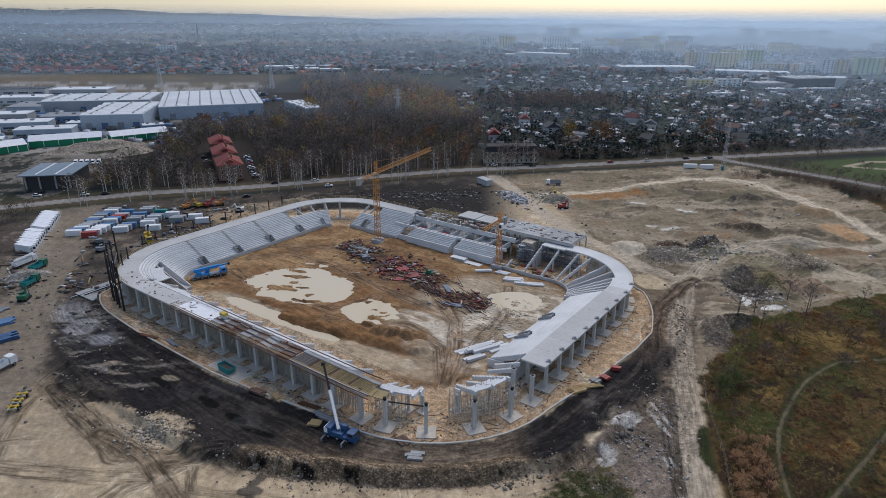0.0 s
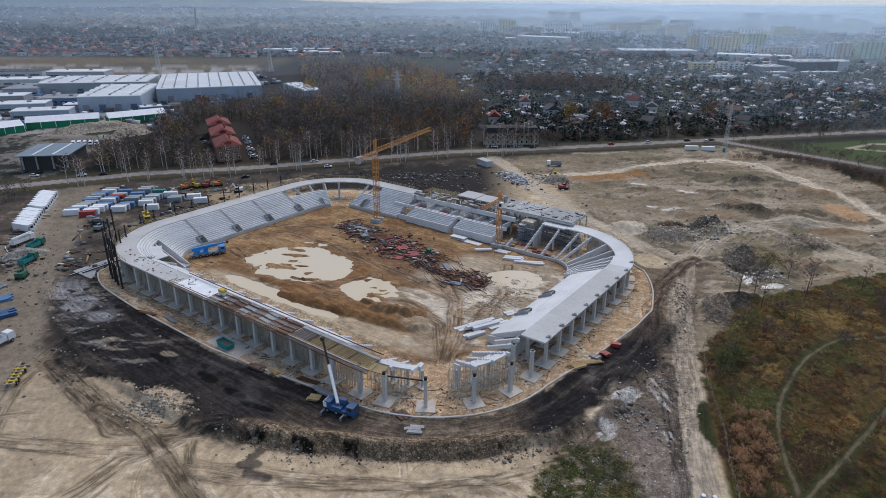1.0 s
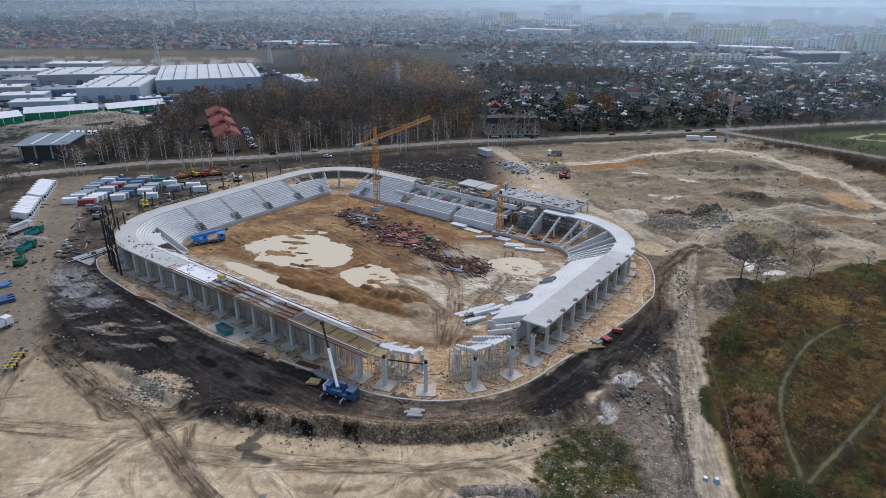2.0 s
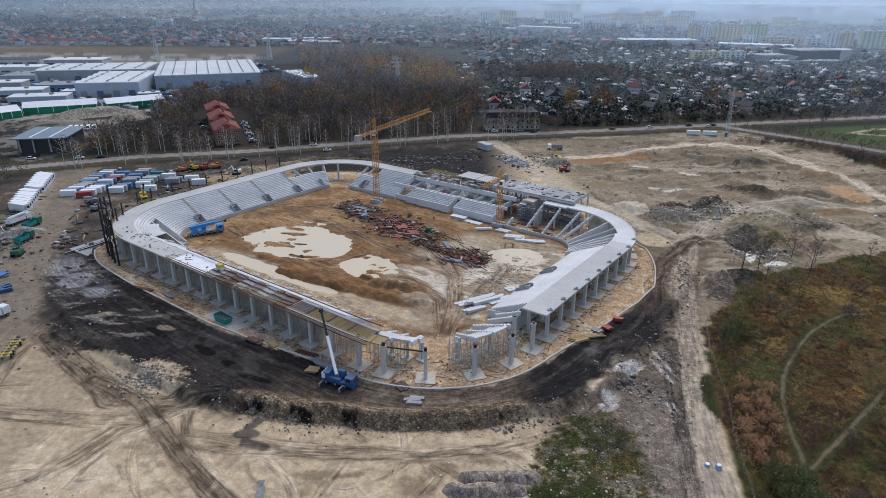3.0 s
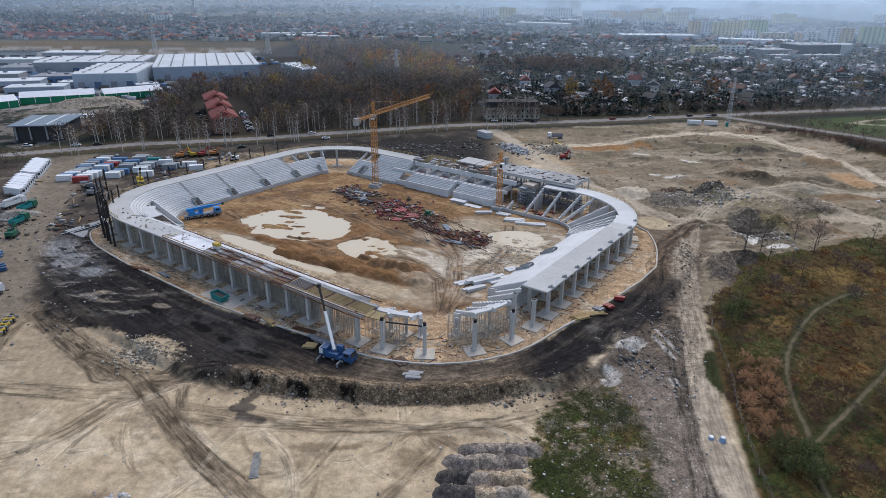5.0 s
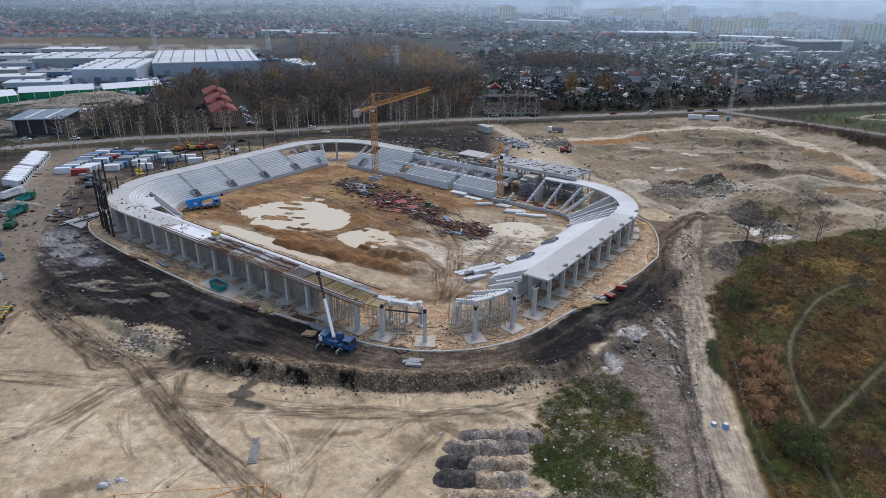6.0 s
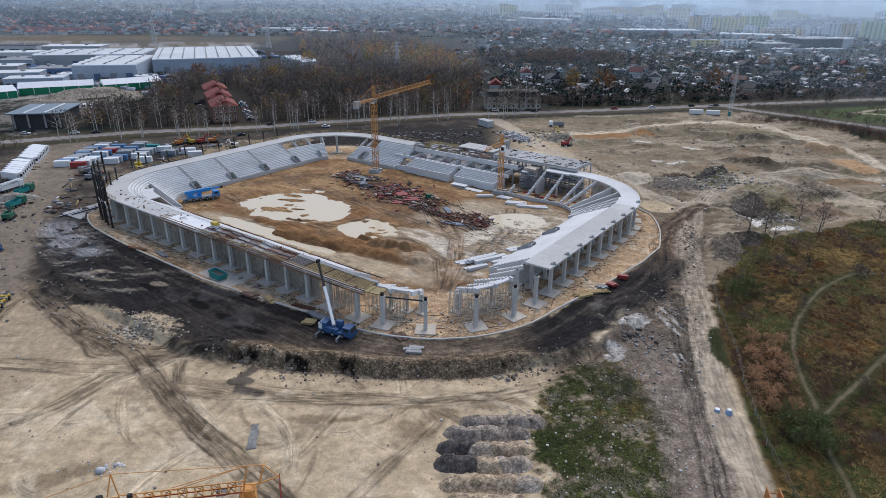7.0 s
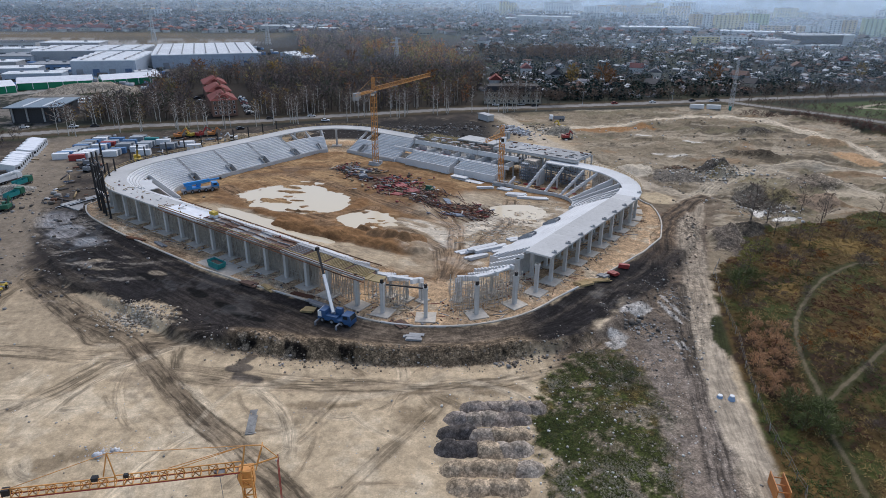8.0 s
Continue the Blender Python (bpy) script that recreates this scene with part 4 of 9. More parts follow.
while s < S_PROP + 97:
    deck(s, s + 6.6, 0.3, OLDCON, "formwork edge beam", z=DECK - 0.1, thick=0.4)
    deck(s, s + 6.6, 5.6, OLDCON, "formwork edge beam", d0=4.7, z=DECK - 0.1, thick=0.4)
    deck(s, s + 6.6, 4.9, PLY, "dark shuttering floor", d0=0.0, z=DECK - 0.45, thick=0.15)
    for j in range(11):
        a, b = rim(s + 0.5 + 0.55 * j, 0.4), rim(s + 0.5 + 0.55 * j, 4.6)
        part("joist", Shape().bar((*a, DECK - 0.2), (*b, DECK - 0.2), 0.16, 0.2), YELLOWTIMBER if s > S_PROP + 82 else (PANEL, GREYP)[j % 2], gallery)
    s += 6.8

TREAD, RISE, WALK = 0.85, 0.40, 6.0


def seat_rows(stand, spans, first, last, gaps=(), walk=WALK, top=DECK, nosed=True):
    """Precast rows; spans: (from, to) stations; gaps: (from, to, first row) stairwells that cut through the lower rows."""
    for i in range(first, last):
        d, z = walk + TREAD * i, top - RISE * (i + 1)
        for s0, s1 in spans:
            cuts = [s0]
            for g0, g1, row in gaps:
                if i >= row and s0 < g0 and g1 < s1:
                    cuts += [g0, g1]
            cuts.append(s1)
            for a, b in zip(cuts[::2], cuts[1::2]):
                part("terrace_step", strip(a + 0.02, b - 0.02, d, d + TREAD + 0.12, z - 0.5, z, 2.5), PRECAST, stand)
                if nosed:
                    part("nosing", strip(a + 0.02, b - 0.02, d + TREAD - 0.02, d + TREAD + 0.1, z, z + 0.05, 2.5), OLDCON, stand)


ROWS = 16
FRONT = WALK + TREAD * ROWS
ends = thing("seating_stand", "pale precast concrete terrace of steps round the stadium end", "stand", AT, SKEW)
LAST = S_MAST + 13
AISLES = [S_SEAT + 7.7, S_SEAT + 23.9, S_SEAT + 39.6, S_SEAT + 55.3]
cuts = [AISLES[0], AISLES[1], AISLES[2], AISLES[3]]
seat_rows(ends, [(a + 0.7, b - 0.1) for a, b in zip(cuts, cuts[1:])], 0, 12)
seat_rows(ends, [(a + 2.5, b - 0.1) for a, b in zip(cuts, cuts[1:])], 12, ROWS)
for i in range(ROWS):
    r = BEND - (WALK + TREAD * i)
    past = BEND * math.asin(min(1.0, 10.4 / r)) if r < 20.5 else ARC - 3
    seat_rows(ends, [(AISLES[3] + (0.7 if i < 12 else 2.5), S_MAST + past)], i, i + 1)
seat_rows(ends, [(S_SEAT - 18, S_SEAT + 7.6)], 5, ROWS)


def well(stand, s, wide=2.4, row=12):
    """A stairwell sunk in the lower rows: two cheek walls, a lintel and a floor."""
    d0, d1 = WALK + TREAD * row, FRONT - 0.3
    z = DECK - RISE * row
    for k in (s, s + wide):
        part("cheek_wall", Shape().profile([(d0 - 0.4, 0.1), (d1, 0.1), (d1, z - 0.9), (d0 + 0.5, z + 0.75), (d0 - 0.4, z + 0.75)], rim(k, 0), inward(k), 0.2), OLDCON, stand)
    part("lintel", strip(s + 0.1, s + wide - 0.1, d0 - 0.3, d0, z - 0.6, z + 0.8, 1), OLDCON, stand)
    part("landing", strip(s + 0.1, s + wide - 0.1, d0, d1, -0.2, 0.2, 1), OLDCON, stand)


def stair(stand, s, first, last, wide=1.1):
    """A narrow aisle with half steps, between blocks of rows."""
    for i in range(first * 2, last * 2):
        d, z = WALK + TREAD / 2 * i, DECK - RISE / 2 * (i + 1)
        a, b = rim(s - wide / 2, d), rim(s + wide / 2, d)
        c, e = rim(s + wide / 2, d + TREAD / 2 + 0.03), rim(s - wide / 2, d + TREAD / 2 + 0.03)
        part("aisle_step", Shape().prism([a, e, c, b], z - 0.5, z), OLDCON, stand)


for a in AISLES:
    well(ends, a)
    stair(ends, a + 0.3, 0, 12, 0.9)
well(ends, S_SEAT - 11, 2.2)
part("front_wall", strip(S_SEAT - 18, S_MAST + 30, FRONT, FRONT + 0.25, -0.3, DECK - RISE * ROWS + 0.35, 2.5), CONCRETE, ends)
for v, u0, u1, zz in ((-41.0, -67.5, -48.5, 0.0), (-43.6, -66.5, -46.5, -0.3)):
    part("end_wall", Shape().profile([(0, 0), (u1 - u0, 0), (u1 - u0, 1.7 + zz), (2.5, 6.1 + zz), (0, 6.1 + zz)], (u0, v), (1, 0), 0.3), PRECAST, ends)
part("landing", Shape().box(-57, -42.3, 0, 19, 2.2, 1.2), OLDCON, ends)
part("corner_floor", strip(S_MAST + 27, S_PROP - 0.1, 6.05, 13.5, DECK - 2.2, DECK - 1.9, 3), PRECAST, ends)


def raker(stand, s, d0, z0, d1, z1, steps=14, wide=0.45, deep=0.9):
    """A sawtooth beam that carries rows, from d0 high to d1 low."""
    line = []
    for i in range(steps):
        d, z = d0 + (d1 - d0) * i / steps, z0 + (z1 - z0) * i / steps
        line += [(d, z), (d + (d1 - d0) / steps, z)]
    line += [(d1, z1 - deep), (d0, z0 - deep)]
    return part("raker_beam", Shape().profile(line, rim(s, 0), inward(s), wide), PRECAST, stand)


for s in (S_SEAT - 18, S_SEAT - 9, S_SEAT + 0.5, S_SEAT + 7.7):
    raker(ends, s, WALK - 0.4, DECK - 0.6, FRONT, DECK - RISE * ROWS - 0.3, ROWS)
for s in (S_SEAT - 26, S_SEAT - 17.5, S_SEAT - 2, S_SEAT + 6):
    column_set(s, d=WALK - 0.5)

# the main side's full block, next to the gap
corner = thing("seating_stand", "tall block of pale precast concrete rows beside the gap", "stand", AT, SKEW)
M_A, M_B, M_C = S_MAIN + 74.5, S_MAIN + 93, S_GAP + 2.5
seat_rows(corner, [(M_A, M_B)], 0, ROWS)
seat_rows(corner, [(M_B + 2.4, M_C)], 6, ROWS)
seat_rows(corner, [(M_B, M_B + 2.3)], 6, 11)
well(corner, M_B, 2.3, 11)
part("front_wall", strip(M_A, M_C + 1, FRONT, FRONT + 0.25, -0.3, DECK - RISE * ROWS + 0.35, 2.5), CONCRETE, corner)
for s in (M_A + 0.1, M_A + 7, M_B - 3, M_B + 5, M_C):
    raker(corner, s, WALK - 0.4, DECK - 0.6, FRONT, DECK - RISE * ROWS - 0.3, ROWS)
part("end_wall", Shape().profile([(WALK - 5.5, 0), (WALK, 0), (WALK + 1, DECK), (WALK - 5.5, DECK + 0.5)], rim(M_A - 0.3, 0), inward(M_A), 0.3), OLDCON, corner)

# low blocks in front of the main building
for u0, u1 in ((-18.5, 3.2), (5.6, 24.0)):
    low = thing("seating_block", "low grey precast terrace with a battered front wall", "stand", AT, SKEW, "low terrace blocks")
    a, b = S_MAIN + 50 - u1, S_MAIN + 50 - u0
    for i in range(7):
        d, z = 13.2 + TREAD * i, 5.2 - 0.36 * i
        part("terrace_step", strip(a + 0.05, b - 0.05, d, d + TREAD + 0.15, z - 0.5, z, 30), PRECAST, low)
        part("nosing", strip(a + 0.05, b - 0.05, d + TREAD - 0.1, d + TREAD + 0.12, z, z + 0.05, 30), OLDCON, low)
    n = 4
    for j in range(n):
        e, f = a + (b - a) * j / n, a + (b - a) * (j + 1) / n
        part("wall_panel", strip(e + 0.02, f - 0.02, 19.2, 19.6, -0.2, 3.2, 30), PRECAST, low)
    for s in (a + 0.15, b - 0.15):
        part("side_wall", Shape().profile([(12.6, -0.1), (19.2, -0.1), (19.2, 3.3), (12.6, 5.4)], rim(s, 0), inward(s), 0.25), PRECAST, low)
part("wall_panel", strip(S_MAIN + 68.8, M_A - 0.1, 18.0, 18.4, -0.2, 2.6, 30), PRECAST, low)

# bare sawtooth beams round the open corner
bare = thing("raker_frame", "row of bare sawtooth concrete beams leaning on the ring walkway", "stand frame", AT, SKEW)
for s, d0 in ((S_MAIN + 19.5, 15.8), (S_MAIN + 12, 6.8), (S_MAIN + 4.8, 6.8), (S_MAIN - 3.5, 6.0), (S_MAIN - 10, 5.2), (S_MAIN - 20, 5.0), (S_MAIN - 27, 5.0), (S_MAIN - 33, 5.0), (S_MAIN - 37, 5.0), (S_MAIN - 41, 5.0), (S_MAIN - 45, 5.0), (S_MAIN - 48, 5.0)):
    solid = S_MAIN - 30 < s < S_MAIN - 15
    raker(bare, s, d0, DECK - 0.5 - 0.45 * (d0 - 6.8 if d0 > 7 else 0), 20.4, 1.5, 17 if d0 < 8 else 6, 0.5, 2.2 if solid else 0.9)
    x, y = rim(s, max(11.0, d0 + 1.5))
    part("prop_column", Shape().box(x, y, 0, 0.5, 0.5, 4.4 if d0 < 8 else 2.2), CONCRETE, bare)
s = S_RAKE + 4
while s < S_MAIN + 25:
    part("front_wall", strip(s, min(s + 5.9, S_MAIN + 25), 20.4, 20.75, -0.2, 1.6, 2.0), CONCRETE, bare)
    s += 6.0

# the open end: a terrace that falls away from the deck, cut by two stairwells
endframe = thing("seating_stand", "pale precast terrace of the open end below its deck", "stand", AT, SKEW)
E_A, E_B, E_WELLS = S_END + 9.0, S_RAKE - 2.0, (S_END + 22.5, S_END + 37.0)
E_ROWS = 13
seat_rows(endframe, [(E_A, E_WELLS[0]), (E_WELLS[0] + 2.4, E_WELLS[1]), (E_WELLS[1] + 2.4, E_B)], 0, E_ROWS, walk=6.45, nosed=False)
for a in E_WELLS:
    seat_rows(endframe, [(a, a + 2.4)], 0, 9, walk=6.45, nosed=False)
    for k in (a, a + 2.4):
        part("cheek_wall", Shape().profile([(13.6, 0.1), (18.0, 0.1), (18.0, 3.2), (14.6, 5.2), (13.6, 5.2)], rim(k, 0), inward(k), 0.2), OLDCON, endframe)
    part("lintel", strip(a + 0.1, a + 2.3, 14.0, 14.3, 2.6, 5.0, 1), OLDCON, endframe)
for k in range(8):
    s = E_A + 0.1 + (E_B - E_A - 0.2) * k / 7
    raker(endframe, s, 6.2, DECK - 0.7, 17.6, 2.0, E_ROWS, 0.5, 1.0)
for s in (S_END + 1.0, S_END + 4.6):
    raker(endframe, s, 6.2, DECK - 0.75, 13.5, 3.9, 9, 0.5, 1.0)
part("side_wall", Shape().profile([(13.0, 0), (18.2, 0), (18.2, 2.4), (13.0, 3.0)], rim(E_A - 0.5, 0), inward(E_A), 0.3), PRECAST, endframe)
part("front_wall", strip(E_A, E_B, 17.5, 17.75, -0.3, 2.5, 8), CONCRETE, endframe)
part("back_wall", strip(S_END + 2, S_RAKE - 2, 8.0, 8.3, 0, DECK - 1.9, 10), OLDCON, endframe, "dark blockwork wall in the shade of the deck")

# the propped side: rakers, props and the wall behind
propped = thing("raker_frame", "sawtooth concrete beams of the unfinished long side", "stand frame", AT, SKEW)
for k in range(13):
    raker(propped, S_PROP + 2 + 7.45 * k, 5.0, DECK - 0.2, 14.5, 2.9, 11, 0.5, 1.0)
for k in range(12):
    for i in range(3 + (k * 5) % 3):
        d = 5.8 + 0.86 * i
        part("terrace_step", strip(S_PROP + 2.3 + 7.45 * k, S_PROP + 9.2 + 7.45 * k, d + 0.3, d + 0.9, DECK - 0.55 - 0.44 * i, DECK - 0.25 - 0.44 * i, 10), PRECAST, propped)

# ---- round the stadium ----
rng = random.Random(7)
SHORE = mat("weathered_blockwork", (0.46, 0.40, 0.335), 0.95, vary=0.6, grain=2.4, patch=3, bump=0.6)

kerb = thing("kerb", "long curved strip of pale concrete kerb round the stadium apron", "kerb", kind="structure")
pts = []
s = S_MAST + 12.0
while s < S_ALL + S_RAKE + 32:
    x, y = to_xy(*rim(s, 0))
    k = float(kerb_d(np.array([x]), np.array([y]))[0])
    pts.append((to_xy(*rim(s, -k - 0.42)), to_xy(*rim(s, -k))))
    s += 3.2
for (a, b), (c, e) in zip(pts, pts[1:]):
    part("kerb_stone", Shape().prism([a, c, e, b], -0.9, 0.28 + rng.uniform(-0.05, 0.05)), PAD if rng.random() < 0.75 else CONCRETE, kerb)

# shoring under the long side and by the gate
shoring = Shape()


def shore(s0, s1, depths, step=1.5, top=DECK - SLAB):
    for d in depths:
        s = s0
        while s < s1:
            a, b = rim(s + rng.uniform(-0.15, 0.15), d), rim(s + step, d)
            z = top * (1 if rng.random() < 0.8 else rng.uniform(0.5, 0.9))
            shoring.bar((*a, 0), (*rim(s + rng.uniform(-0.5, 0.5), d + rng.uniform(-0.2, 0.2)), z), 0.08)
            for h in (0.5, 2.2, 3.9, 5.6):
                if rng.random() < 0.75:
                    shoring.bar((*a, h), (*b, h + rng.uniform(-0.2, 0.2)), 0.065)
            for _ in range(rng.randrange(3)):
                h = rng.uniform(0.3, 4.6)
                shoring.bar((*a, h), (*b, h + 1.7 * rng.choice((-1, 1)) + 0.2), 0.055)
            if rng.random() < 0.5:
                c = rim(s, d + 1.2)
                shoring.bar((*a, 2.2), (*c, 2.2 + rng.uniform(-0.4, 1.9)), 0.055)
            s += step
    return shoring


shore(S_PROP - 18, S_ALL - 1, (0.9, 1.3, 1.7, 2.1), 0.9)
shore(0.5, 11, (3.0, 4.5, 6.0, 8.0), 1.3, 6.0)
shore(24, 45, (1.8, 3.2, 4.6, 6.2, 8), 1.3, 6.8)
shore(S_RAKE + 2, S_RAKE + 34, (1.5, 3.0), 1.6)
prop_net = lone("shoring", shoring, mat("dull_prop_steel", (0.44, 0.41, 0.37), 0.6, 0.3, vary=0.3, bump=0), "dense forest of steel props and braces under the deck", "scaffolding", AT, SKEW, kind="stuff")
part("back_wall", strip(S_PROP + 1, S_ALL - 14, 2.3, 2.6, 0, DECK - 0.5, 12), SHORE, propped, "stained blockwork wall behind the props")
part("back_wall", strip(S_MAST + 26, S_PROP + 0.9, 2.3, 2.6, 0, DECK - 0.5, 4), SHORE, gallery)
part("back_wall", strip(S_RAKE - 1, S_RAKE + 40, 4.2, 4.5, 0, DECK - 0.5, 4), SHORE, bare)

# gate corner: short beams, heads and wall pieces
gate = thing("gate_frame", "broken-off ends of the terrace frame at the gateway", "stand frame", AT, SKEW)
for s, d0, d1, z0, z1 in ((2.0, 3.0, 13, DECK - 0.3, 3.4), (7.5, 3.5, 13.5, DECK - 0.4, 3.2), (13.5, 4, 14, DECK - 0.6, 3.0), (31, 4, 15, DECK - 0.5, 2.6), (37, 4, 15, DECK - 0.4, 2.6), (43, 4, 16, DECK - 0.3, 2.6)):
    raker(gate, s, d0, z0, d1, z1, 11, 0.55, 1.0)
for s0, s1 in ((1.5, 7.2), (7.8, 13.4), (31, 36.8), (37.2, 42.8)):
    for i in (0, 2, 3, 5):
        part("terrace_step", strip(s0, s1, 4.6 + 0.86 * i, 5.5 + 0.86 * i, DECK - 1.1 - 0.42 * i, DECK - 0.75 - 0.42 * i, 3), PRECAST, gate)
for s, w in ((14.5, 4.5), (28.5, 4.0)):
    part("side_wall", Shape().profile([(9, 0), (9 + w, 0), (9 + w, 3.4), (9, 5.2)], rim(s, 0), inward(s), 0.4), PRECAST, gate)
for s in (4.5, 10.5, 15.5, 27, 33.5, 40):
    x, y = rim(s, 8.5)
    foot = part("column", Shape().box(x, y, 0, 0.55, 0.55, 4.6), CONCRETE, gate)
    part("footing", Shape().box(x, y, -0.1, 2.6, 2.6, 0.35), PAD, foot)
for s in (0.5, 7.5, 17.5, 29, 39.5):
    x, y = rim(s, 0.4)
    part("reinforcement_cage", Shape().box(x, y, DECK - 0.6, 0.55, 0.55, 0.9), BLACK, gate, "dark bundle of starter bars on a column head")
part("cross_beam", Shape().bar((*rim(8.5, 0.4), DECK - 0.7), (*rim(17.0, 0.4), DECK - 0.7), 0.25, 0.3), BLACK, gate)
for s0, s1 in ((0.8, 4.0), (4.2, 7.2)):
    part("formwork_panel", strip(s0, s1, 0.2, 3.4, DECK - 0.55, DECK - 0.35, 3), YELLOWTIMBER, gate)

# a generator left on the walkway
genset = thing("generator", "yellow and white site generator standing on the walkway", "generator", (*to_xy(-6.4, -56.4), DECK), SKEW)
part("base", Shape().box(0, 0, 0, 2.2, 1.3, 0.9), WHITE, genset)
part("hood", Shape().profile([(-1.2, 0.9), (1.2, 0.9), (1.0, 1.7), (-1.0, 1.7)], (0, 0), (1, 0), 1.4), YELLOW, genset)

# guard rails along the rim
rail = thing("guard_rail", "thin pale timber guard rail along the edge of the ring walkway", "railing", AT, SKEW)
post_mesh = Shape().box(0, 0, 0, 0.09, 0.09, 1.15).mesh("rail_post")
for s0, s1 in ((S_MAIN + 78, S_MAST + 46), (S_RAKE + 10, S_MAIN + 10)):
    s = s0
    while s < s1:
        a, b = rim(s, -0.45), rim(min(s + 2.4, s1), -0.45)
        p = part("rail_post", post_mesh, TIMBER, rail)
        p.matrix_basis = pose(*a, DECK)
        for h in (0.55, 1.08):
            part("handrail", Shape().bar((*a, DECK + h), (*b, DECK + h), 0.05, 0.12), TIMBER, rail)
        s += 2.4

# steel posts that wait for the roof
for s in [S_SEAT + 2.5 + 7.5 * k for k in range(8)] + [S_MAST + 3, S_MAST + 9]:
    x, y = to_xy(*rim(s, -1.0))
    lone("steel_post", Shape().box(0, 0, 0, 0.34, 0.34, DECK + 4.6).box(0, 0, 0, 0.7, 0.7, 0.08).box(0, 0, DECK + 4.5, 0.5, 0.5, 0.1), BLACK,
         "black steel roof post standing behind the terrace", "steel post", (x, y, 0), SKEW, "black roof posts")
frame_posts = thing("roof_support", "cluster of tall black steel posts with slack braces", "roof support")
tops = []
for x, y in ((-99.6, 182.4), (-102.2, 184.9), (-104.2, 187.4), (-106.4, 189.8), (-108.5, 193.0), (-110.8, 197.2), (-113.0, 202.6), (-114.6, 208.0), (-116.0, 214.0)):
    hgt = rng.uniform(14.6, 16.4)
    part("post", Shape().box(x, y, 0, 0.42, 0.42, hgt).box(x, y, 0, 0.9, 0.9, 0.1), BLACK, frame_posts)
    tops.append((x, y, hgt))
for (x, y, z), (a, b, c) in zip(tops, tops[1:]):
    part("brace", Shape().bar((x, y, z * 0.62), (a, b, c * 0.3), 0.14), BLACK, frame_posts)
    part("brace", Shape().bar((x, y, z * 0.9), (a, b, c * 0.72), 0.12), GALV, frame_posts)
    part("brace", Shape().bar((x, y, z * 0.35), (a, b, c * 0.5), 0.12), GALV, frame_posts)
for s in (S_MAST + 20, S_MAST + 26):
    x, y = to_xy(*rim(s, 0.3))
    lone("steel_post", Shape().box(0, 0, 0, 0.36, 0.36, 4.4).box(0, 0, 0, 0.7, 0.7, 0.08), BLACK, "short black steel post on the walkway", "steel post", (x, y, DECK), SKEW, "black roof posts")

# ---- the main building ----
hall = thing("main_building", "bare concrete frame of the main stand building under construction", "building", AT, SKEW)


def block(name, u0, u1, v0, v1, z0, z1, material=CONCRETE, label=""):
    return part(name, Shape().box((u0 + u1) / 2, (v0 + v1) / 2, z0, u1 - u0, v1 - v0, z1 - z0), material, hall, label)


for u0 in np.arange(-26, 48, 6.2):
    block("floor_slab", u0, u0 + 6.17, 47.6 if u0 < 20 else 57.6, 70.5, 3.9, 4.2, CONCRETE)
for k, u in enumerate(np.arange(-25.7, 49, 6.2)):
    for v in (48, 54.5, 61.5, 70) if u < 27 else (58, 61.5, 70):
        block("column", u - 0.25, u + 0.25, v - 0.25, v + 0.25, 0, 3.9)
        if v > 50:
            block("column", u - 0.22, u + 0.22, v - 0.22, v + 0.22, 4.2, 7.4 if u > 10 or k % 2 else 6.6, OLDCON if k % 3 else CONCRETE)
# long front beams and the cross walls behind them
for u0 in np.arange(-30, 26, 9.4):
    block("front_beam", u0, min(u0 + 9.35, 26), 47.2, 47.7, 4.2, 5.4, PRECAST)
    block("front_beam", u0, min(u0 + 9.35, 26), 54.0, 54.6, 5.9, 7.7, PRECAST)
for u in np.arange(-25.5, 30, 6.2):
    block("cross_wall", u - 0.15, u + 0.15, 47.8, 54.0, 4.2, 6.2 + 0.4 * math.sin(3 * u), CONCRETE)
for u in (-20, -8, 4, 16):
    block("partition", u, u + 4.2, 51.4, 51.6, 4.2, 6.3, OLDCON)
    block("formwork_stack", u + 0.6, u + 4.4, 48.6, 50.6, 4.2, 4.7, RED if u in (-20, -8) else PLY)
block("shadow_wall", -26, 24, 46.0, 46.4, 0, 3.6, SHORE)
# roof slab over the right-hand half, on props
for u0 in np.arange(12.5, 48, 7.1):
    block("roof_slab", u0, u0 + 7.07, 57.8, 71, 9.0, 9.35, OLDCON)
for u in np.arange(13, 49, 7.1):
    for v in (58.3, 64.5, 70.6):
        block("column", u - 0.22, u + 0.22, v - 0.22, v + 0.22, 4.2, 9.0)
props = Shape()
for u in np.arange(13, 48, 1.25):
    for v in (58.6, 60.8, 63.0):
        props.bar((u, v, 4.2), (u + rng.uniform(-0.1, 0.1), v, 9.0), 0.09)
for u in np.arange(-25, 12, 1.9):
    for v in (57, 60, 63, 66):
        props.bar((u, v, 4.2), (u, v, 7.6), 0.09)
tagged(part("prop_field", props, MATS["dull_prop_steel"], hall, "steel props standing close together"), kind="stuff")
for u0 in (12.5, 19.6):
    block("floor_slab", u0, u0 + 7.0, 54.6, 57.6, 6.2, 6.5, OLDCON)
block("stair_core", 29.3, 34.0, 53, 59, 0, 7.7, SHORE, "dark stair core of raw blockwork")
block("core_wall", 37.6, 38.0, 47.5, 53.5, 0, 5.2, CONCRETE)
for k in range(6):
    block("landing", 29.0, 31.6, 51.2, 53.0, 0.7 + 1.15 * k, 0.95 + 1.15 * k, PRECAST)
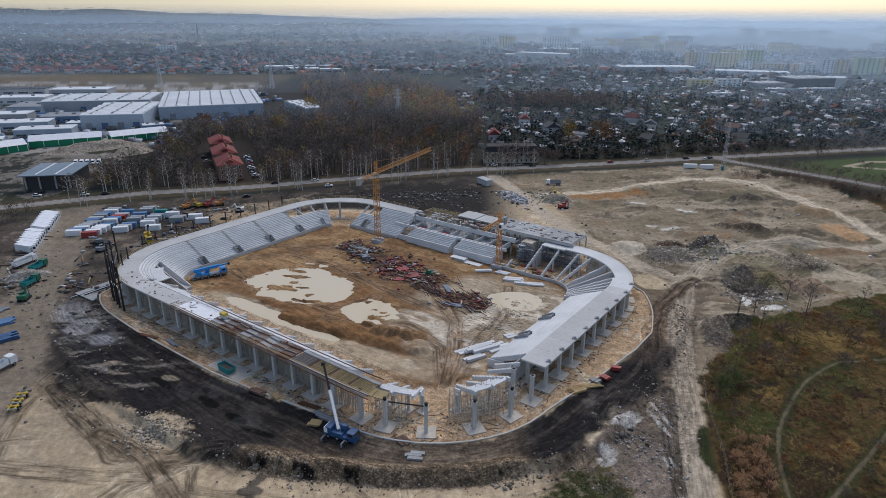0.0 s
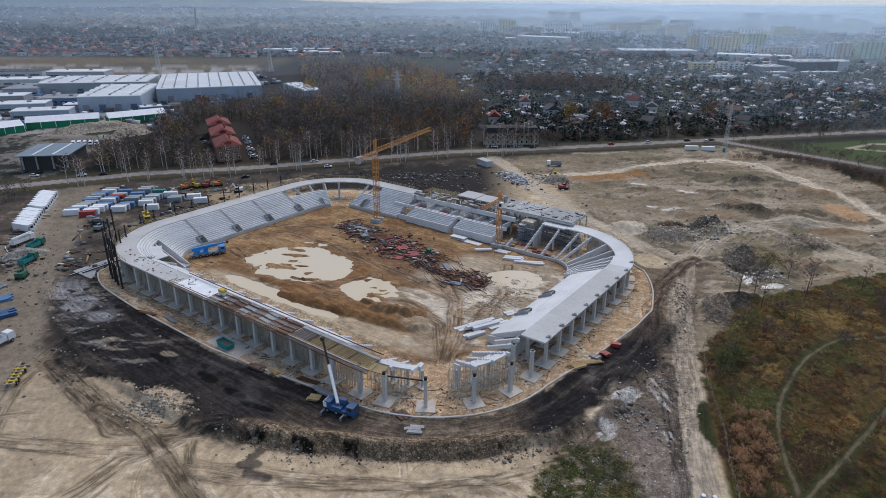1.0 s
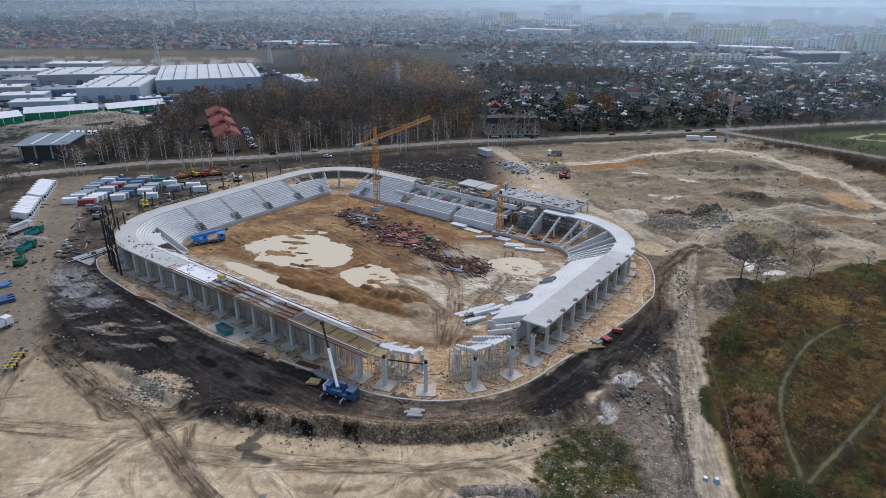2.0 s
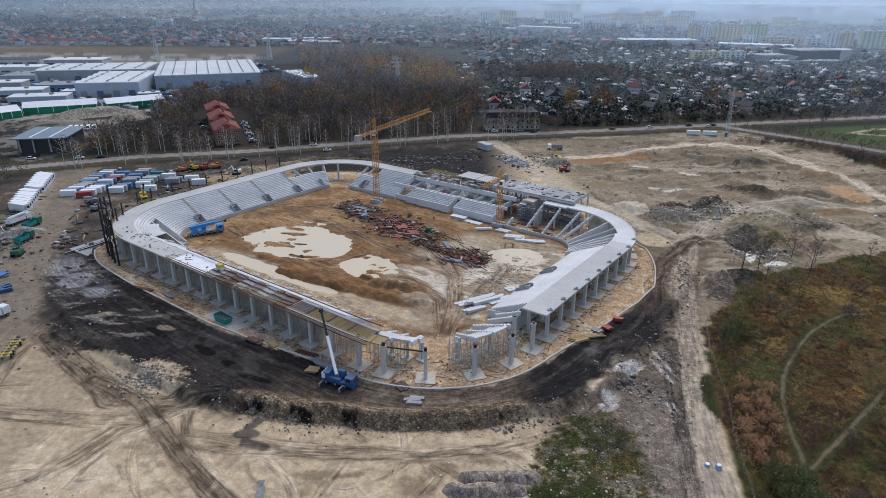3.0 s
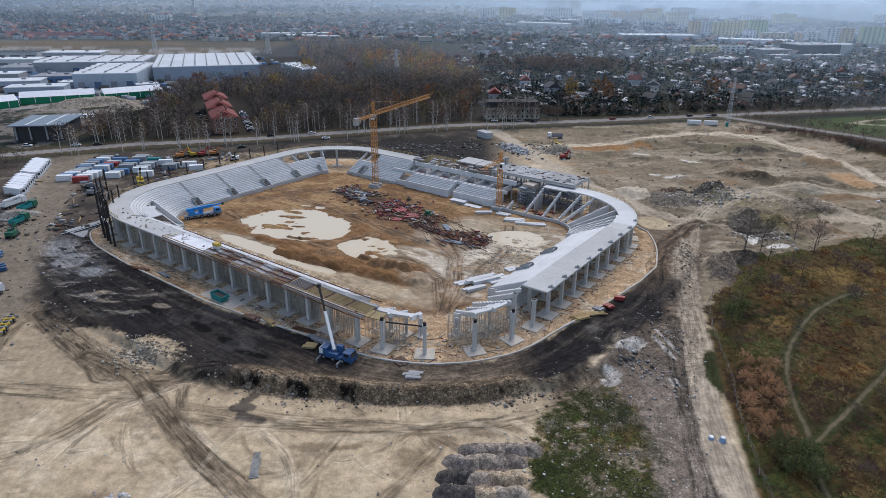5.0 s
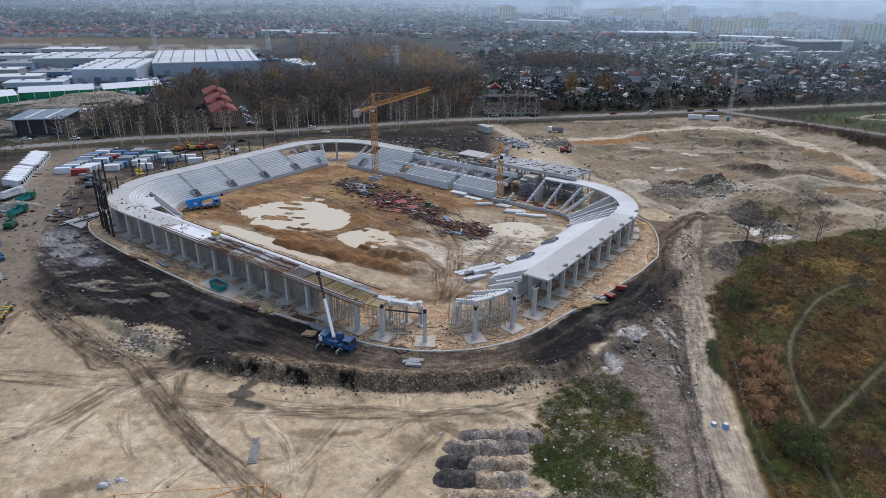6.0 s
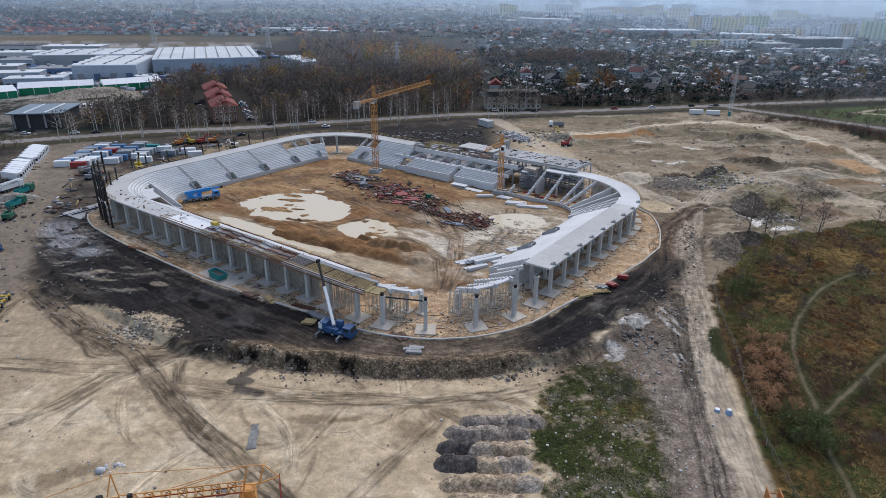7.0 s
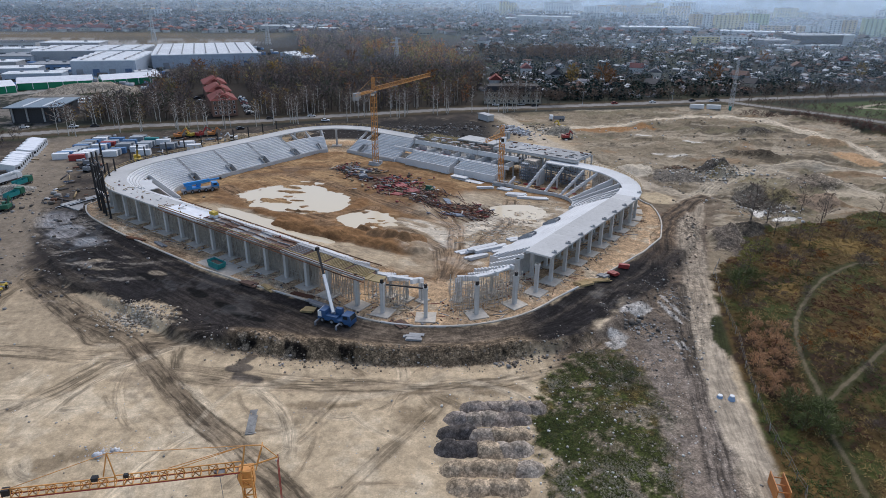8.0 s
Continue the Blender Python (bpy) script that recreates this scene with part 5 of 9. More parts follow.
# left-hand half: timber beams of the next ceiling, a finished slab, core walls
for u in np.arange(-25, -4, 1.0):
    block("timber_beam", u, u + 0.14, 56, 68, 7.7, 7.95, YELLOWTIMBER)
for v in (57, 60, 63, 66):
    block("timber_beam", -25.5, -4, v, v + 0.14, 7.5, 7.7, YELLOWTIMBER)
block("roof_slab", -7.5, 1.5, 62, 70.5, 8.6, 8.95, CONCRETE)
block("roof_slab", 2.5, 10.5, 61, 69, 8.9, 9.25, CONCRETE)
for u in (-7, 0, 7):
    for v in (62.5, 66, 70):
        block("column", u - 0.3, u + 0.3, v - 0.3, v + 0.3, 4.2, 8.6)
block("core_wall", -7, 7, 70.0, 70.3, 4.2, 8.6, OLDCON)
block("core_wall", 6.9, 7.2, 62.5, 70, 4.2, 8.6, OLDCON)
block("core_wall", -14, -13.7, 56, 62, 4.2, 7.2, OLDCON)
for u in (10, 14, 18):
    block("partition", u - 2, u + 2.4, 55.5, 55.8, 4.2, 6.8, OLDCON)
for v in (57.8, 70.6):
    block("edge_beam", 12.5, 48, v - 0.3, v + 0.3, 8.3, 9.0, CONCRETE)
for u in (12.6, 47.8):
    block("edge_beam", u - 0.3, u + 0.3, 58, 70.6, 8.3, 9.0, CONCRETE)


# table forms on props over the left-hand half, scaffolds before the core, things left on the roof
legs = Shape()
for k in range(46):
    u, v, z = rng.uniform(-25, 12), rng.uniform(54.5, 62), rng.uniform(7.9, 8.7)
    w, l = rng.uniform(1.4, 3.0), rng.uniform(0.8, 1.6)
    block("table_form", u - w / 2, u + w / 2, v - l / 2, v + l / 2, z, z + 0.16, (PLY, GREYP, OLDCON)[k % 3])
    for du in (-0.45, 0.45):
        for dv in (-0.4, 0.4):
            legs.bar((u + du * w, v + dv * l, 4.2), (u + du * w, v + dv * l, z), 0.1)
tagged(part("form_leg", legs, MATS["dull_prop_steel"], hall), kind="stuff")
for u0, v0, high in ((28.6, 51.0, 7.2), (32.2, 51.0, 6.8), (36.0, 55.5, 7.2), (39.7, 55.5, 7.2), (43.4, 55.5, 7.2), (47.1, 54.5, 7.2), (50.8, 52.8, 7.0)):
    poles = Shape()
    for u in np.arange(u0, u0 + 3.6, 0.9):
        for v in (v0, v0 + 1.1):
            poles.bar((u, v, 0), (u, v, high), 0.11)
            poles.bar((u, v, 0.9 + rng.uniform(0, 2)), (u + 0.9, v, 2.6 + rng.uniform(0, 3)), 0.08)
    for z in np.arange(0.9, high, 0.8):
        poles.bar((u0, v0, z), (u0 + 3.5, v0, z), 0.09)
    tagged(part("scaffold", poles, BLUESTEEL, hall, "blue-grey scaffold poles before the core"), kind="stuff")
    for z in (1.9, 3.8, 5.7):
        block("scaffold_board", u0, u0 + 3.5, v0, v0 + 1.0, z, z + 0.08, GREYP if u0 < 38 else PLY)
for k in range(26):
    u, v = rng.uniform(30, 57), rng.uniform(41.5, 50)
    w, l = rng.uniform(0.8, 3.0), rng.uniform(0.3, 1.4)
    block("stored_form", u - w / 2, u + w / 2, v - l / 2, v + l / 2, 0.05, rng.uniform(0.25, 0.9), (RED, PLY, RUST, RED, TIMBER, GREYP)[k % 6])
for k in range(60):
    u, v = rng.uniform(13, 47), rng.uniform(58.5, 70)
    w, l = rng.uniform(0.3, 2.2), rng.uniform(0.15, 0.6)
    block("roof_litter", u - w / 2, u + w / 2, v - l / 2, v + l / 2, 9.354, 9.4 + rng.uniform(0.03, 0.3), (BLACK, PLY, OLDCON, GREYP, RUST, WHITE)[k % 6])
for k in range(30):
    u, v = rng.uniform(13, 26), rng.uniform(54.8, 57.4)
    w, l = rng.uniform(0.4, 2.4), rng.uniform(0.2, 1.0)
    block("roof_litter", u - w / 2, u + w / 2, v - l / 2, v + l / 2, 6.504, 6.6 + rng.uniform(0.05, 0.7), (BLACK, PLY, RED, GREYP, TIMBER)[k % 5])


# ---- machines ----
def lattice_boom(sh, a, b, w, h, bay=1.6, bar=0.1, tri=False):
    """A lattice beam from a to b, w wide and h deep; tri: one chord on top."""
    a, b = Vector(a), Vector(b)
    d = (b - a).normalized()
    side = d.cross(Vector((0, 0, 1)))
    side = Vector((1, 0, 0)) if side.length < 1e-3 else side.normalized()
    up = side.cross(d)
    chords = [side * -w / 2, side * w / 2, up * h] if tri else [side * -w / 2 - up * h / 2, side * w / 2 - up * h / 2, side * w / 2 + up * h / 2, side * -w / 2 + up * h / 2]
    for c in chords:
        sh.bar(a + c, b + c, bar * 1.5)
    n = max(1, round((b - a).length / bay))
    for k in range(n):
        p, q = a + (b - a) * k / n, a + (b - a) * (k + 1) / n
        for i, c in enumerate(chords):
            e = chords[(i + 1) % len(chords)]
            sh.bar(p + c, (q if k % 2 else p) + e, bar)
            sh.bar((p if k % 2 else q) + c, q + e, bar)
    return sh


def tower_crane(at, tall, jib, tail, heading, label, wide=1.7, apex=6.0, root=0.0):
    """heading: degrees from +x. The jib lies level at the mast's top."""
    c = thing("tower_crane", label, "tower crane", at, heading)
    part("mast", lattice_boom(Shape(), (0, 0, 1.0), (0, 0, tall), wide, wide, wide * 1.1, 0.13), CRANEY, c)
    base = part("base", Shape().box(0, 0, 0, 4.6, 4.6, 0.5).box(1.4, 0, 0.5, 1.2, 4.2, 1.0).box(-1.4, 0, 0.5, 1.2, 4.2, 1.0), OLDCON, c, "concrete ballast blocks")
    part("slewing_ring", Shape().tube((0, 0, tall), (0, 0, tall + 0.7), 1.2, n=12), GREYP, c)
    part("jib", lattice_boom(Shape(), (0.6, 0, tall + 0.9), (jib, 0, tall + 0.9), wide * 0.75, wide * 0.85, 1.5, 0.1, True), CRANEY, c)
    part("counter_jib", lattice_boom(Shape(), (-0.6, 0, tall + 1.0), (-tail, 0, tall + 1.0), wide * 0.8, 0.6, 1.6, 0.1), CRANEY, c)
    part("counterweight", Shape().box(-tail + 1.2, 0, tall - 0.9, 2.2, 1.5, 2.6).box(-tail + 3.2, 0, tall - 0.4, 1.2, 1.3, 2.0), OLDCON, c, "pale concrete counterweight slabs")
    part("apex", lattice_boom(Shape(), (0, 0, tall + 0.7), (0.2, 0, tall + apex), 0.9, 0.9, 1.3, 0.1), CRANEY, c)
    part("pendant", Shape().bar((0.2, 0, tall + apex), (jib * 0.55, 0, tall + 2.3), 0.07), CRANEY, c)
    part("pendant", Shape().bar((0.2, 0, tall + apex), (-tail + 1, 0, tall + 1.2), 0.07), CRANEY, c)
    cab = part("cab", Shape().box(1.6, 1.4, tall - 1.2, 1.7, 1.3, 2.0), WHITE, c)
    part("window", Shape().box(2.47, 1.4, tall - 0.7, 0.04, 1.1, 1.2), GLASS, cab)
    part("trolley", Shape().box(jib * 0.35, 0, tall + 0.3, 1.6, 1.2, 0.4).tube((jib * 0.35, 0, tall - 4), (jib * 0.35, 0, tall + 0.3), 0.04, n=5), GREYP, c)
    return c


tower_crane((-24, 248, 0.2), 28.6, 51, 14, 65.3, "tall yellow tower crane standing on the pitch beside the terrace")
tower_crane((24.3, 220, 0.2), 17.5, 13, 5, 238, "smaller yellow tower crane before the main building", 1.35, 4.5)


def climbing_crane(at, tall, jib, heading):
    """A folding crane with a jib of two lengths, a strut and long stays."""
    c = thing("tower_crane", "orange self-erecting crane close by with a long level jib", "tower crane", at, heading)
    part("base", Shape().box(0, 0, 0, 3.6, 3.6, 0.5).box(-1.2, 0, 0.5, 1.1, 3.2, 1.6), OLDCON, c)
    part("mast", lattice_boom(Shape(), (0, 0, 0.6), (0, 0, tall), 1.2, 1.2, 1.2, 0.1), CRANEY, c)
    part("jib", lattice_boom(Shape(), (0.4, 0, tall), (jib * 0.55, 0, tall), 1.0, 1.15, 0.95, 0.075, True), CRANEY, c)
    part("jib", lattice_boom(Shape(), (jib * 0.55, 0, tall), (jib, 0, tall), 0.85, 0.95, 0.95, 0.07, True), CRANEY, c)
    part("jib_rail", Shape().bar((0.4, 0.55, tall - 0.06), (jib, 0.42, tall - 0.06), 0.16, 0.14).bar((0.4, -0.55, tall - 0.06), (jib, -0.42, tall - 0.06), 0.16, 0.14), RED, c, "dark red lower chords")
    head = (-0.2, 0, tall + 3.4)
    part("apex", Shape().bar((0.4, 0.4, tall + 0.2), head, 0.13).bar((0.4, -0.4, tall + 0.2), head, 0.13).bar((-2.2, 0.5, tall + 3.2), (-1.2, 0.5, tall), 0.12).bar((-2.2, -0.5, tall + 3.2), (-1.2, -0.5, tall), 0.12)
         .bar(head, (-2.2, 0, tall + 3.2), 0.1).bar((-2.2, -0.5, tall + 3.2), (-2.2, 0.5, tall + 3.2), 0.12), CRANEY, c)
    strut = (jib * 0.56, 0, tall + 4.4)
    part("strut", Shape().bar((jib * 0.54, 0.35, tall + 0.9), strut, 0.11).bar((jib * 0.6, -0.35, tall + 0.9), strut, 0.11), CRANEY, c)
    part("stay", Shape().bar(head, strut, 0.06), CRANEY, c)
    part("stay", Shape().bar(strut, (jib * 0.97, 0, tall + 1), 0.06), CRANEY, c)
    part("stay", Shape().bar(head, (jib * 0.33, 0.3, tall + 1.1), 0.07).bar(head, (jib * 0.33, -0.3, tall + 1.1), 0.07), CRANEY, c)
    part("rear_strut", Shape().bar((-0.4, 0, tall + 0.3), (-3.8, 0, tall + 1.2), 0.14).bar((-2.2, 0, tall + 3.2), (-3.8, 0, tall + 1.2), 0.09), CRANEY, c)
    part("guy_line", Shape().bar((-3.8, 0.5, tall + 1.2), (-3.6, 0.5, 1.6), 0.08).bar((-3.8, -0.5, tall + 1.2), (-3.6, -0.5, 1.6), 0.1), RED, c, "red stay rods down to the ballast")
    cab = part("cab", Shape().profile([(-0.9, tall - 3.0), (0.7, tall - 3.0), (1.0, tall - 1.6), (0.8, tall - 0.6), (-0.9, tall - 0.6)], (0.2, -0.9), (1, 0), 1.3), CRANEY, c)
    part("window", Shape().profile([(0.74, tall - 2.9), (0.78, tall - 2.9), (1.06, tall - 1.6), (0.86, tall - 0.7), (0.8, tall - 0.7), (1.0, tall - 1.6)], (0.2, -0.9), (1, 0), 1.1), GLASS, cab)
    part("window", Shape().box(0.3, -1.57, tall - 2.4, 1.0, 0.04, 1.2), GLASS, cab)
    part("hook", Shape().tube((3.1, 0, tall - 6), (3.1, 0, tall), 0.035, n=5).box(3.1, 0, tall - 6.6, 0.35, 0.25, 0.7), GREYP, c)
    part("trolley", Shape().box(3.1, 0, tall - 0.35, 1.2, 1.0, 0.25), GREYP, c)
    part("winch", Shape().box(jib * 0.63, 0, tall + 0.8, 0.7, 0.6, 0.5), BLACK, c)
    part("motor", Shape().box(jib * 0.5, 0.2, tall + 0.9, 0.5, 0.4, 0.45), BLACK, c)
    part("end_sheave", Shape().box(jib - 0.4, 0, tall + 0.2, 0.8, 0.7, 0.8), BLACK, c)
    return c


climbing_crane((-20.5, 58.6, -2.6), 15.8, 26.5, 190.2)


def wheel(parent, x, y, z, r=0.55, w=0.4):
    tyre = part("wheel", Shape().tube((x, y - w / 2, z), (x, y + w / 2, z), r, n=14), RUBBER, parent)
    part("rim", Shape().tube((x, y - w / 2 - 0.02, z), (x, y + w / 2 + 0.02, z), r * 0.5, n=10), GREYP, tyre)


def mobile_crane(at, turn, axles, length, boom_to, label, boom_paint, boom_root=(-0.5, 0, 2.2), split=None, paint=None):
    """boom_to: the boom's tip from the crane's own base."""
    paint = paint or BLUE
    c = thing("mobile_crane", label, "mobile crane", at, turn)
    part("chassis", Shape().box(0, 0, 0.7, length, 2.5, 0.7).box(length / 2 - 0.3, 0, 0.5, 0.5, 2.5, 0.5), paint if axles < 5 else GREYP, c)
    cab = part("cab", Shape().profile([(0, 1.0), (2.1, 1.0), (2.25, 1.9), (1.9, 2.8), (0, 2.8)], (length / 2 - 2.2, 0), (1, 0), 2.4), paint, c)
    part("windscreen", Shape().profile([(2.24, 1.85), (2.3, 1.85), (1.97, 2.7), (1.9, 2.7)], (length / 2 - 2.2, 0), (1, 0), 2.1), GLASS, cab)
    for y in (-1.22, 1.22):
        part("side_window", Shape().box(length / 2 - 1.3, y, 1.9, 1.1, 0.04, 0.7), GLASS, cab)
    upper = part("turntable", Shape().box(-length * 0.12, 0, 1.4, 3.2, 2.3, 0.5).box(-length * 0.12 - 2.0, 0, 1.5, 1.5, 2.4, 1.4), paint, c)
    part("operator_cab", Shape().box(-length * 0.12 + 1.2, 0.85, 1.9, 1.5, 0.9, 1.3), paint, upper)
    part("counterweight", Shape().box(-length * 0.12 - 2.6, 0, 1.4, 0.9, 2.5, 1.3), WHITE if axles < 5 else paint, upper)
    a, b = Vector(boom_root), Vector(boom_to)
    m = a + (b - a) * (split or 0.62)
    part("boom", Shape().bar(a, m, 0.62 if axles < 5 else 0.85, 0.75 if axles < 5 else 1.0), boom_paint, c)
    tip = part("boom_tip", Shape().bar(m - (b - a).normalized() * 0.4, b, 0.45, 0.5), BLACK if axles < 5 else boom_paint, c)
    part("sheave_head", Shape().box(b.x, b.y, b.z - 0.5, 0.7, 0.8, 0.8), BLACK, tip)
    part("lift_ram", Shape().tube(a + Vector((0.5, 0, -0.3)), a + (b - a) * 0.3, 0.17), GREYP, c)
    for k in range(axles):
        x = -length / 2 + 1.1 + (length - 3.4) * k / (axles - 1)
        for y in (-1.1, 1.1):
            wheel(c, x, y, 0.62, 0.62)
    for x in (-length / 2 + 0.4, length / 2 - 2.6):
        part("outrigger", Shape().box(x, 0, 0.7, 0.3, 6.0 if axles < 5 else 2.8, 0.25).box(x, 2.9 if axles < 5 else 1.35, 0.02, 0.35, 0.35, 0.8).box(x, -2.9 if axles < 5 else -1.35, 0.02, 0.35, 0.35, 0.8), GREYP, c)
    return c


def local(at, turn, p):
    return pose(*at, 0, 0, turn).inverted() @ Vector(p)


at = (-19.6, 118.6, ground_z(-19.6, 118.6))
mobile_crane(at, -23, 3, 8.2, local(at, -23, (-25.3, 130.5, 12.0)), "blue mobile crane with a raised white boom at the stadium", WHITE, (-0.9, 0, 2.2), 0.58)
at = (-81.5, 209.5, ground_z(-81.5, 209.5))
mobile_crane(at, 32, 5, 12.5, (7.2, 0, 3.9), "bright blue five-axle mobile crane parked on the pitch, boom down", AZURE, (-5.2, 0, 3.2), 0.7, AZURE)


def truck(at, turn, paint, load, label, length=7.5, load_kind="tipper_body"):
    c = thing("truck", label, "truck", at, turn)
    part("chassis", Shape().box(0, 0, 0.6, length, 0.9, 0.4), GREYP, c)
    cab = part("cab", Shape().profile([(0, 0.9), (2.0, 0.9), (2.1, 1.8), (1.9, 3.0), (0, 3.0)], (length / 2 - 2.1, 0), (1, 0), 2.4), paint, c)
    part("windscreen", Shape().profile([(2.1, 1.8), (2.15, 1.8), (1.97, 2.8), (1.92, 2.8)], (length / 2 - 2.1, 0), (1, 0), 2.1), GLASS, cab)
    body = Shape().box(-1.2, 0, 1.1, length - 2.6, 2.4, 0.2)
    for y in (-1.15, 1.15):
        body.box(-1.2, y, 1.3, length - 2.6, 0.1, 1.1)
    body.box(-length / 2 + 0.15, 0, 1.3, 0.1, 2.3, 1.1).box(length / 2 - 2.5, 0, 1.3, 0.1, 2.3, 1.3)
    part(load_kind, body, load, c)
    for x in (-length / 2 + 1.0, -length / 2 + 2.3, length / 2 - 1.2):
        for y in (-1.0, 1.0):
            wheel(c, x, y, 0.5, 0.5, 0.45)
    return c


def on_ground(x, y, lift=0.0):
    return (x, y, ground_z(x, y) + lift)


truck(on_ground(-149.5, 219), 80, GREEN, TEAL, "green tipper truck parked on the site road")
truck(on_ground(-143, 204), 84, GREEN, TEAL, "green tipper truck waiting on the muddy road")
truck(on_ground(66, 345), 175, WHITE, GREYP, "grey tipper truck with a white cab on the bare ground", 8.5)
truck(on_ground(-157, 223), 75, WHITE, WHITE, "white concrete pump truck with a folded boom", 9.5)
for k in range(3):
    lone("pump_boom", Shape().bar((-4, -0.5 + 0.5 * k, 3.0 + 0.2 * (k % 2)), (4.2, -0.5 + 0.5 * k, 3.2 + 0.2 * (k % 2)), 0.35, 0.4), WHITE, "folded white boom section of the pump truck", "pump boom", on_ground(-157, 223), 75, "pump boom sections")


def excavator(at, turn, paint, label, reach=1.0):
    c = thing("excavator", label, "excavator", at, turn)
    for y in (-1.2, 1.2):
        part("track", Shape().profile([(-1.9, 0.0), (1.9, 0.0), (2.2, 0.4), (1.9, 0.85), (-1.9, 0.85), (-2.2, 0.4)], (0, y), (1, 0), 0.55), RUBBER, c)
    part("body", Shape().box(-0.6, 0, 0.95, 3.2, 2.5, 1.1).box(-1.8, 0, 1.0, 0.9, 2.6, 1.3), paint, c)
    cab = part("cab", Shape().profile([(0, 1.0), (1.6, 1.0), (1.5, 2.7), (0.1, 2.7)], (-0.2, 0.75), (1, 0), 1.0), paint, c)
    part("window", Shape().box(0.6, 0.75, 1.6, 1.3, 1.04, 0.9), GLASS, cab)
    elbow, wrist = Vector((2.8 * reach, -0.3, 4.2)), Vector((5.0 * reach, -0.3, 2.6))
    part("boom", Shape().bar((0.8, -0.3, 1.6), elbow, 0.45, 0.6), paint, c)
    part("stick", Shape().bar(elbow, wrist, 0.35, 0.45), paint, c)
    part("bucket", Shape().profile([(0, 0.4), (0.9, 0.2), (1.0, 0.9), (0.1, 1.3)], (wrist.x - 0.5, -0.3), (1, 0), 1.0).bar(wrist, (wrist.x, -0.3, 1.0), 0.25), GREYP, c)
    return c


excavator(on_ground(-123, 297), 40, ORANGE, "orange excavator on the sandy strip behind the stadium", 1.1)
excavator(on_ground(-119, 300), 150, YELLOW, "yellow excavator with a lowered bucket", 0.9)
excavator(on_ground(-114, 301), 60, RED, "red and orange excavator with a raised arm", 1.2)
excavator(on_ground(-109, 303), 20, ORANGE, "orange excavator parked next to the others", 0.8)
excavator(on_ground(-96, 293), 200, WHITE, "small white loader on the sand", 0.7)
excavator(on_ground(-141, 247), 120, GREYP, "dark muddy excavator beside the containers", 0.9)
excavator(on_ground(-135, 238), 70, GREYP, "grey excavator in the mud", 0.9)
excavator(on_ground(-138, 192), 100, GREEN, "small bright green machine at the road edge", 0.6)
excavator(on_ground(64, 322), 130, YELLOW, "yellow excavator beside a heap of earth", 0.9)
excavator(on_ground(63, 299), 10, RED, "red machine on the bare ground", 0.55)
mobile_crane(on_ground(-122, 251), -60, 4, 10, (9.5, 0, 9.5), "yellow mobile crane with a stout raised boom behind the terrace", YELLOW, paint=YELLOW)


def container(at, turn, paint, label, length=6.06, ribs=True, group="stacked site containers"):
    c = thing("container", label, "container", at, turn, group)
    sh = Shape().box(0, 0, 0.12, length - 0.06, 2.38, 2.38)
    part("body", sh, paint, c)
    for x in (-length / 2 + 0.08, length / 2 - 0.08):
        for y in (-1.14, 1.14):
            part("corner_post", Shape().box(x, y, 0, 0.16, 0.16, 2.6), paint, c)
    part("door", Shape().box(length / 2 + 0.01, -0.57, 0.25, 0.05, 1.1, 2.15), paint, c)
    part("door", Shape().box(length / 2 + 0.01, 0.57, 0.25, 0.05, 1.1, 2.15), paint, c)
    return c


STEELBLUE = mat("blue_grey_pipe", (0.15, 0.19, 0.25), 0.5, 0.2, vary=0.2, bump=0)
CBLUE = mat("container_blue", (0.10, 0.20, 0.36), 0.5, vary=0.15, bump=0.05)
CGREY = mat("container_grey", (0.33, 0.35, 0.37), 0.55, vary=0.15, bump=0.05, each=0.2)
paints = {"white": WHITE, "blue": CBLUE, "red": RED, "grey": CGREY, "teal": TEAL}
for x, y, turn, tint in ((-157, 257, 10, "white"), (-156, 262, 10, "white"), (-155, 267, 8, "grey"), (-149, 255, 12, "red"), (-148, 261, 10, "white"), (-147, 266, 10, "blue"),
                         (-157, 273, 8, "blue"), (-149, 273, 8, "white"), (-148, 279, 8, "red"), (-157, 280, 8, "grey"), (-139, 262, 12, "white"), (-138, 268, 12, "blue"),
                         (-139, 275, 10, "grey"), (-140, 283, 8, "blue"), (-131, 271, 10, "white"), (-131, 278, 10, "grey"), (-126, 265, 10, "white"), (-125, 284, 8, "white"),
                         (-156, 288, 6, "white"), (-148, 288, 6, "blue"), (-132, 288, 6, "teal"), (-113, 281, 15, "white"), (-108, 276, 15, "white"), (-120, 276, 12, "grey"), (-140, 290, 8, "grey")):
    names = {"white": "white steel site container with ribbed walls", "blue": "blue steel site container with ribbed walls", "red": "dull red steel container among the site cabins",
             "grey": "grey steel site container with ribbed walls", "teal": "dark teal steel site container"}
    container(on_ground(x, y, -0.1), turn + rng.uniform(-2, 2), paints[tint], names[tint])
    if rng.random() < 0.75:
        other = rng.choice(("white", "grey", "blue", "grey"))
        container(on_ground(x + 0.3, y + 2.7, -0.1), turn + rng.uniform(-2, 2), paints[other], names[other])
for x, y, turn in ((160.5, 391, -5), (170.5, 390, -8)):
    container(on_ground(x, y), turn, WHITE, "white cabin container by the far road", 8.0, False)
lone("site_toilet", Shape().box(0, 0, 0, 1.2, 1.2, 2.3).box(0, 0, 2.3, 1.3, 1.3, 0.15), TEAL, "turquoise plastic toilet cabin beside the mast", "toilet", on_ground(179, 386))
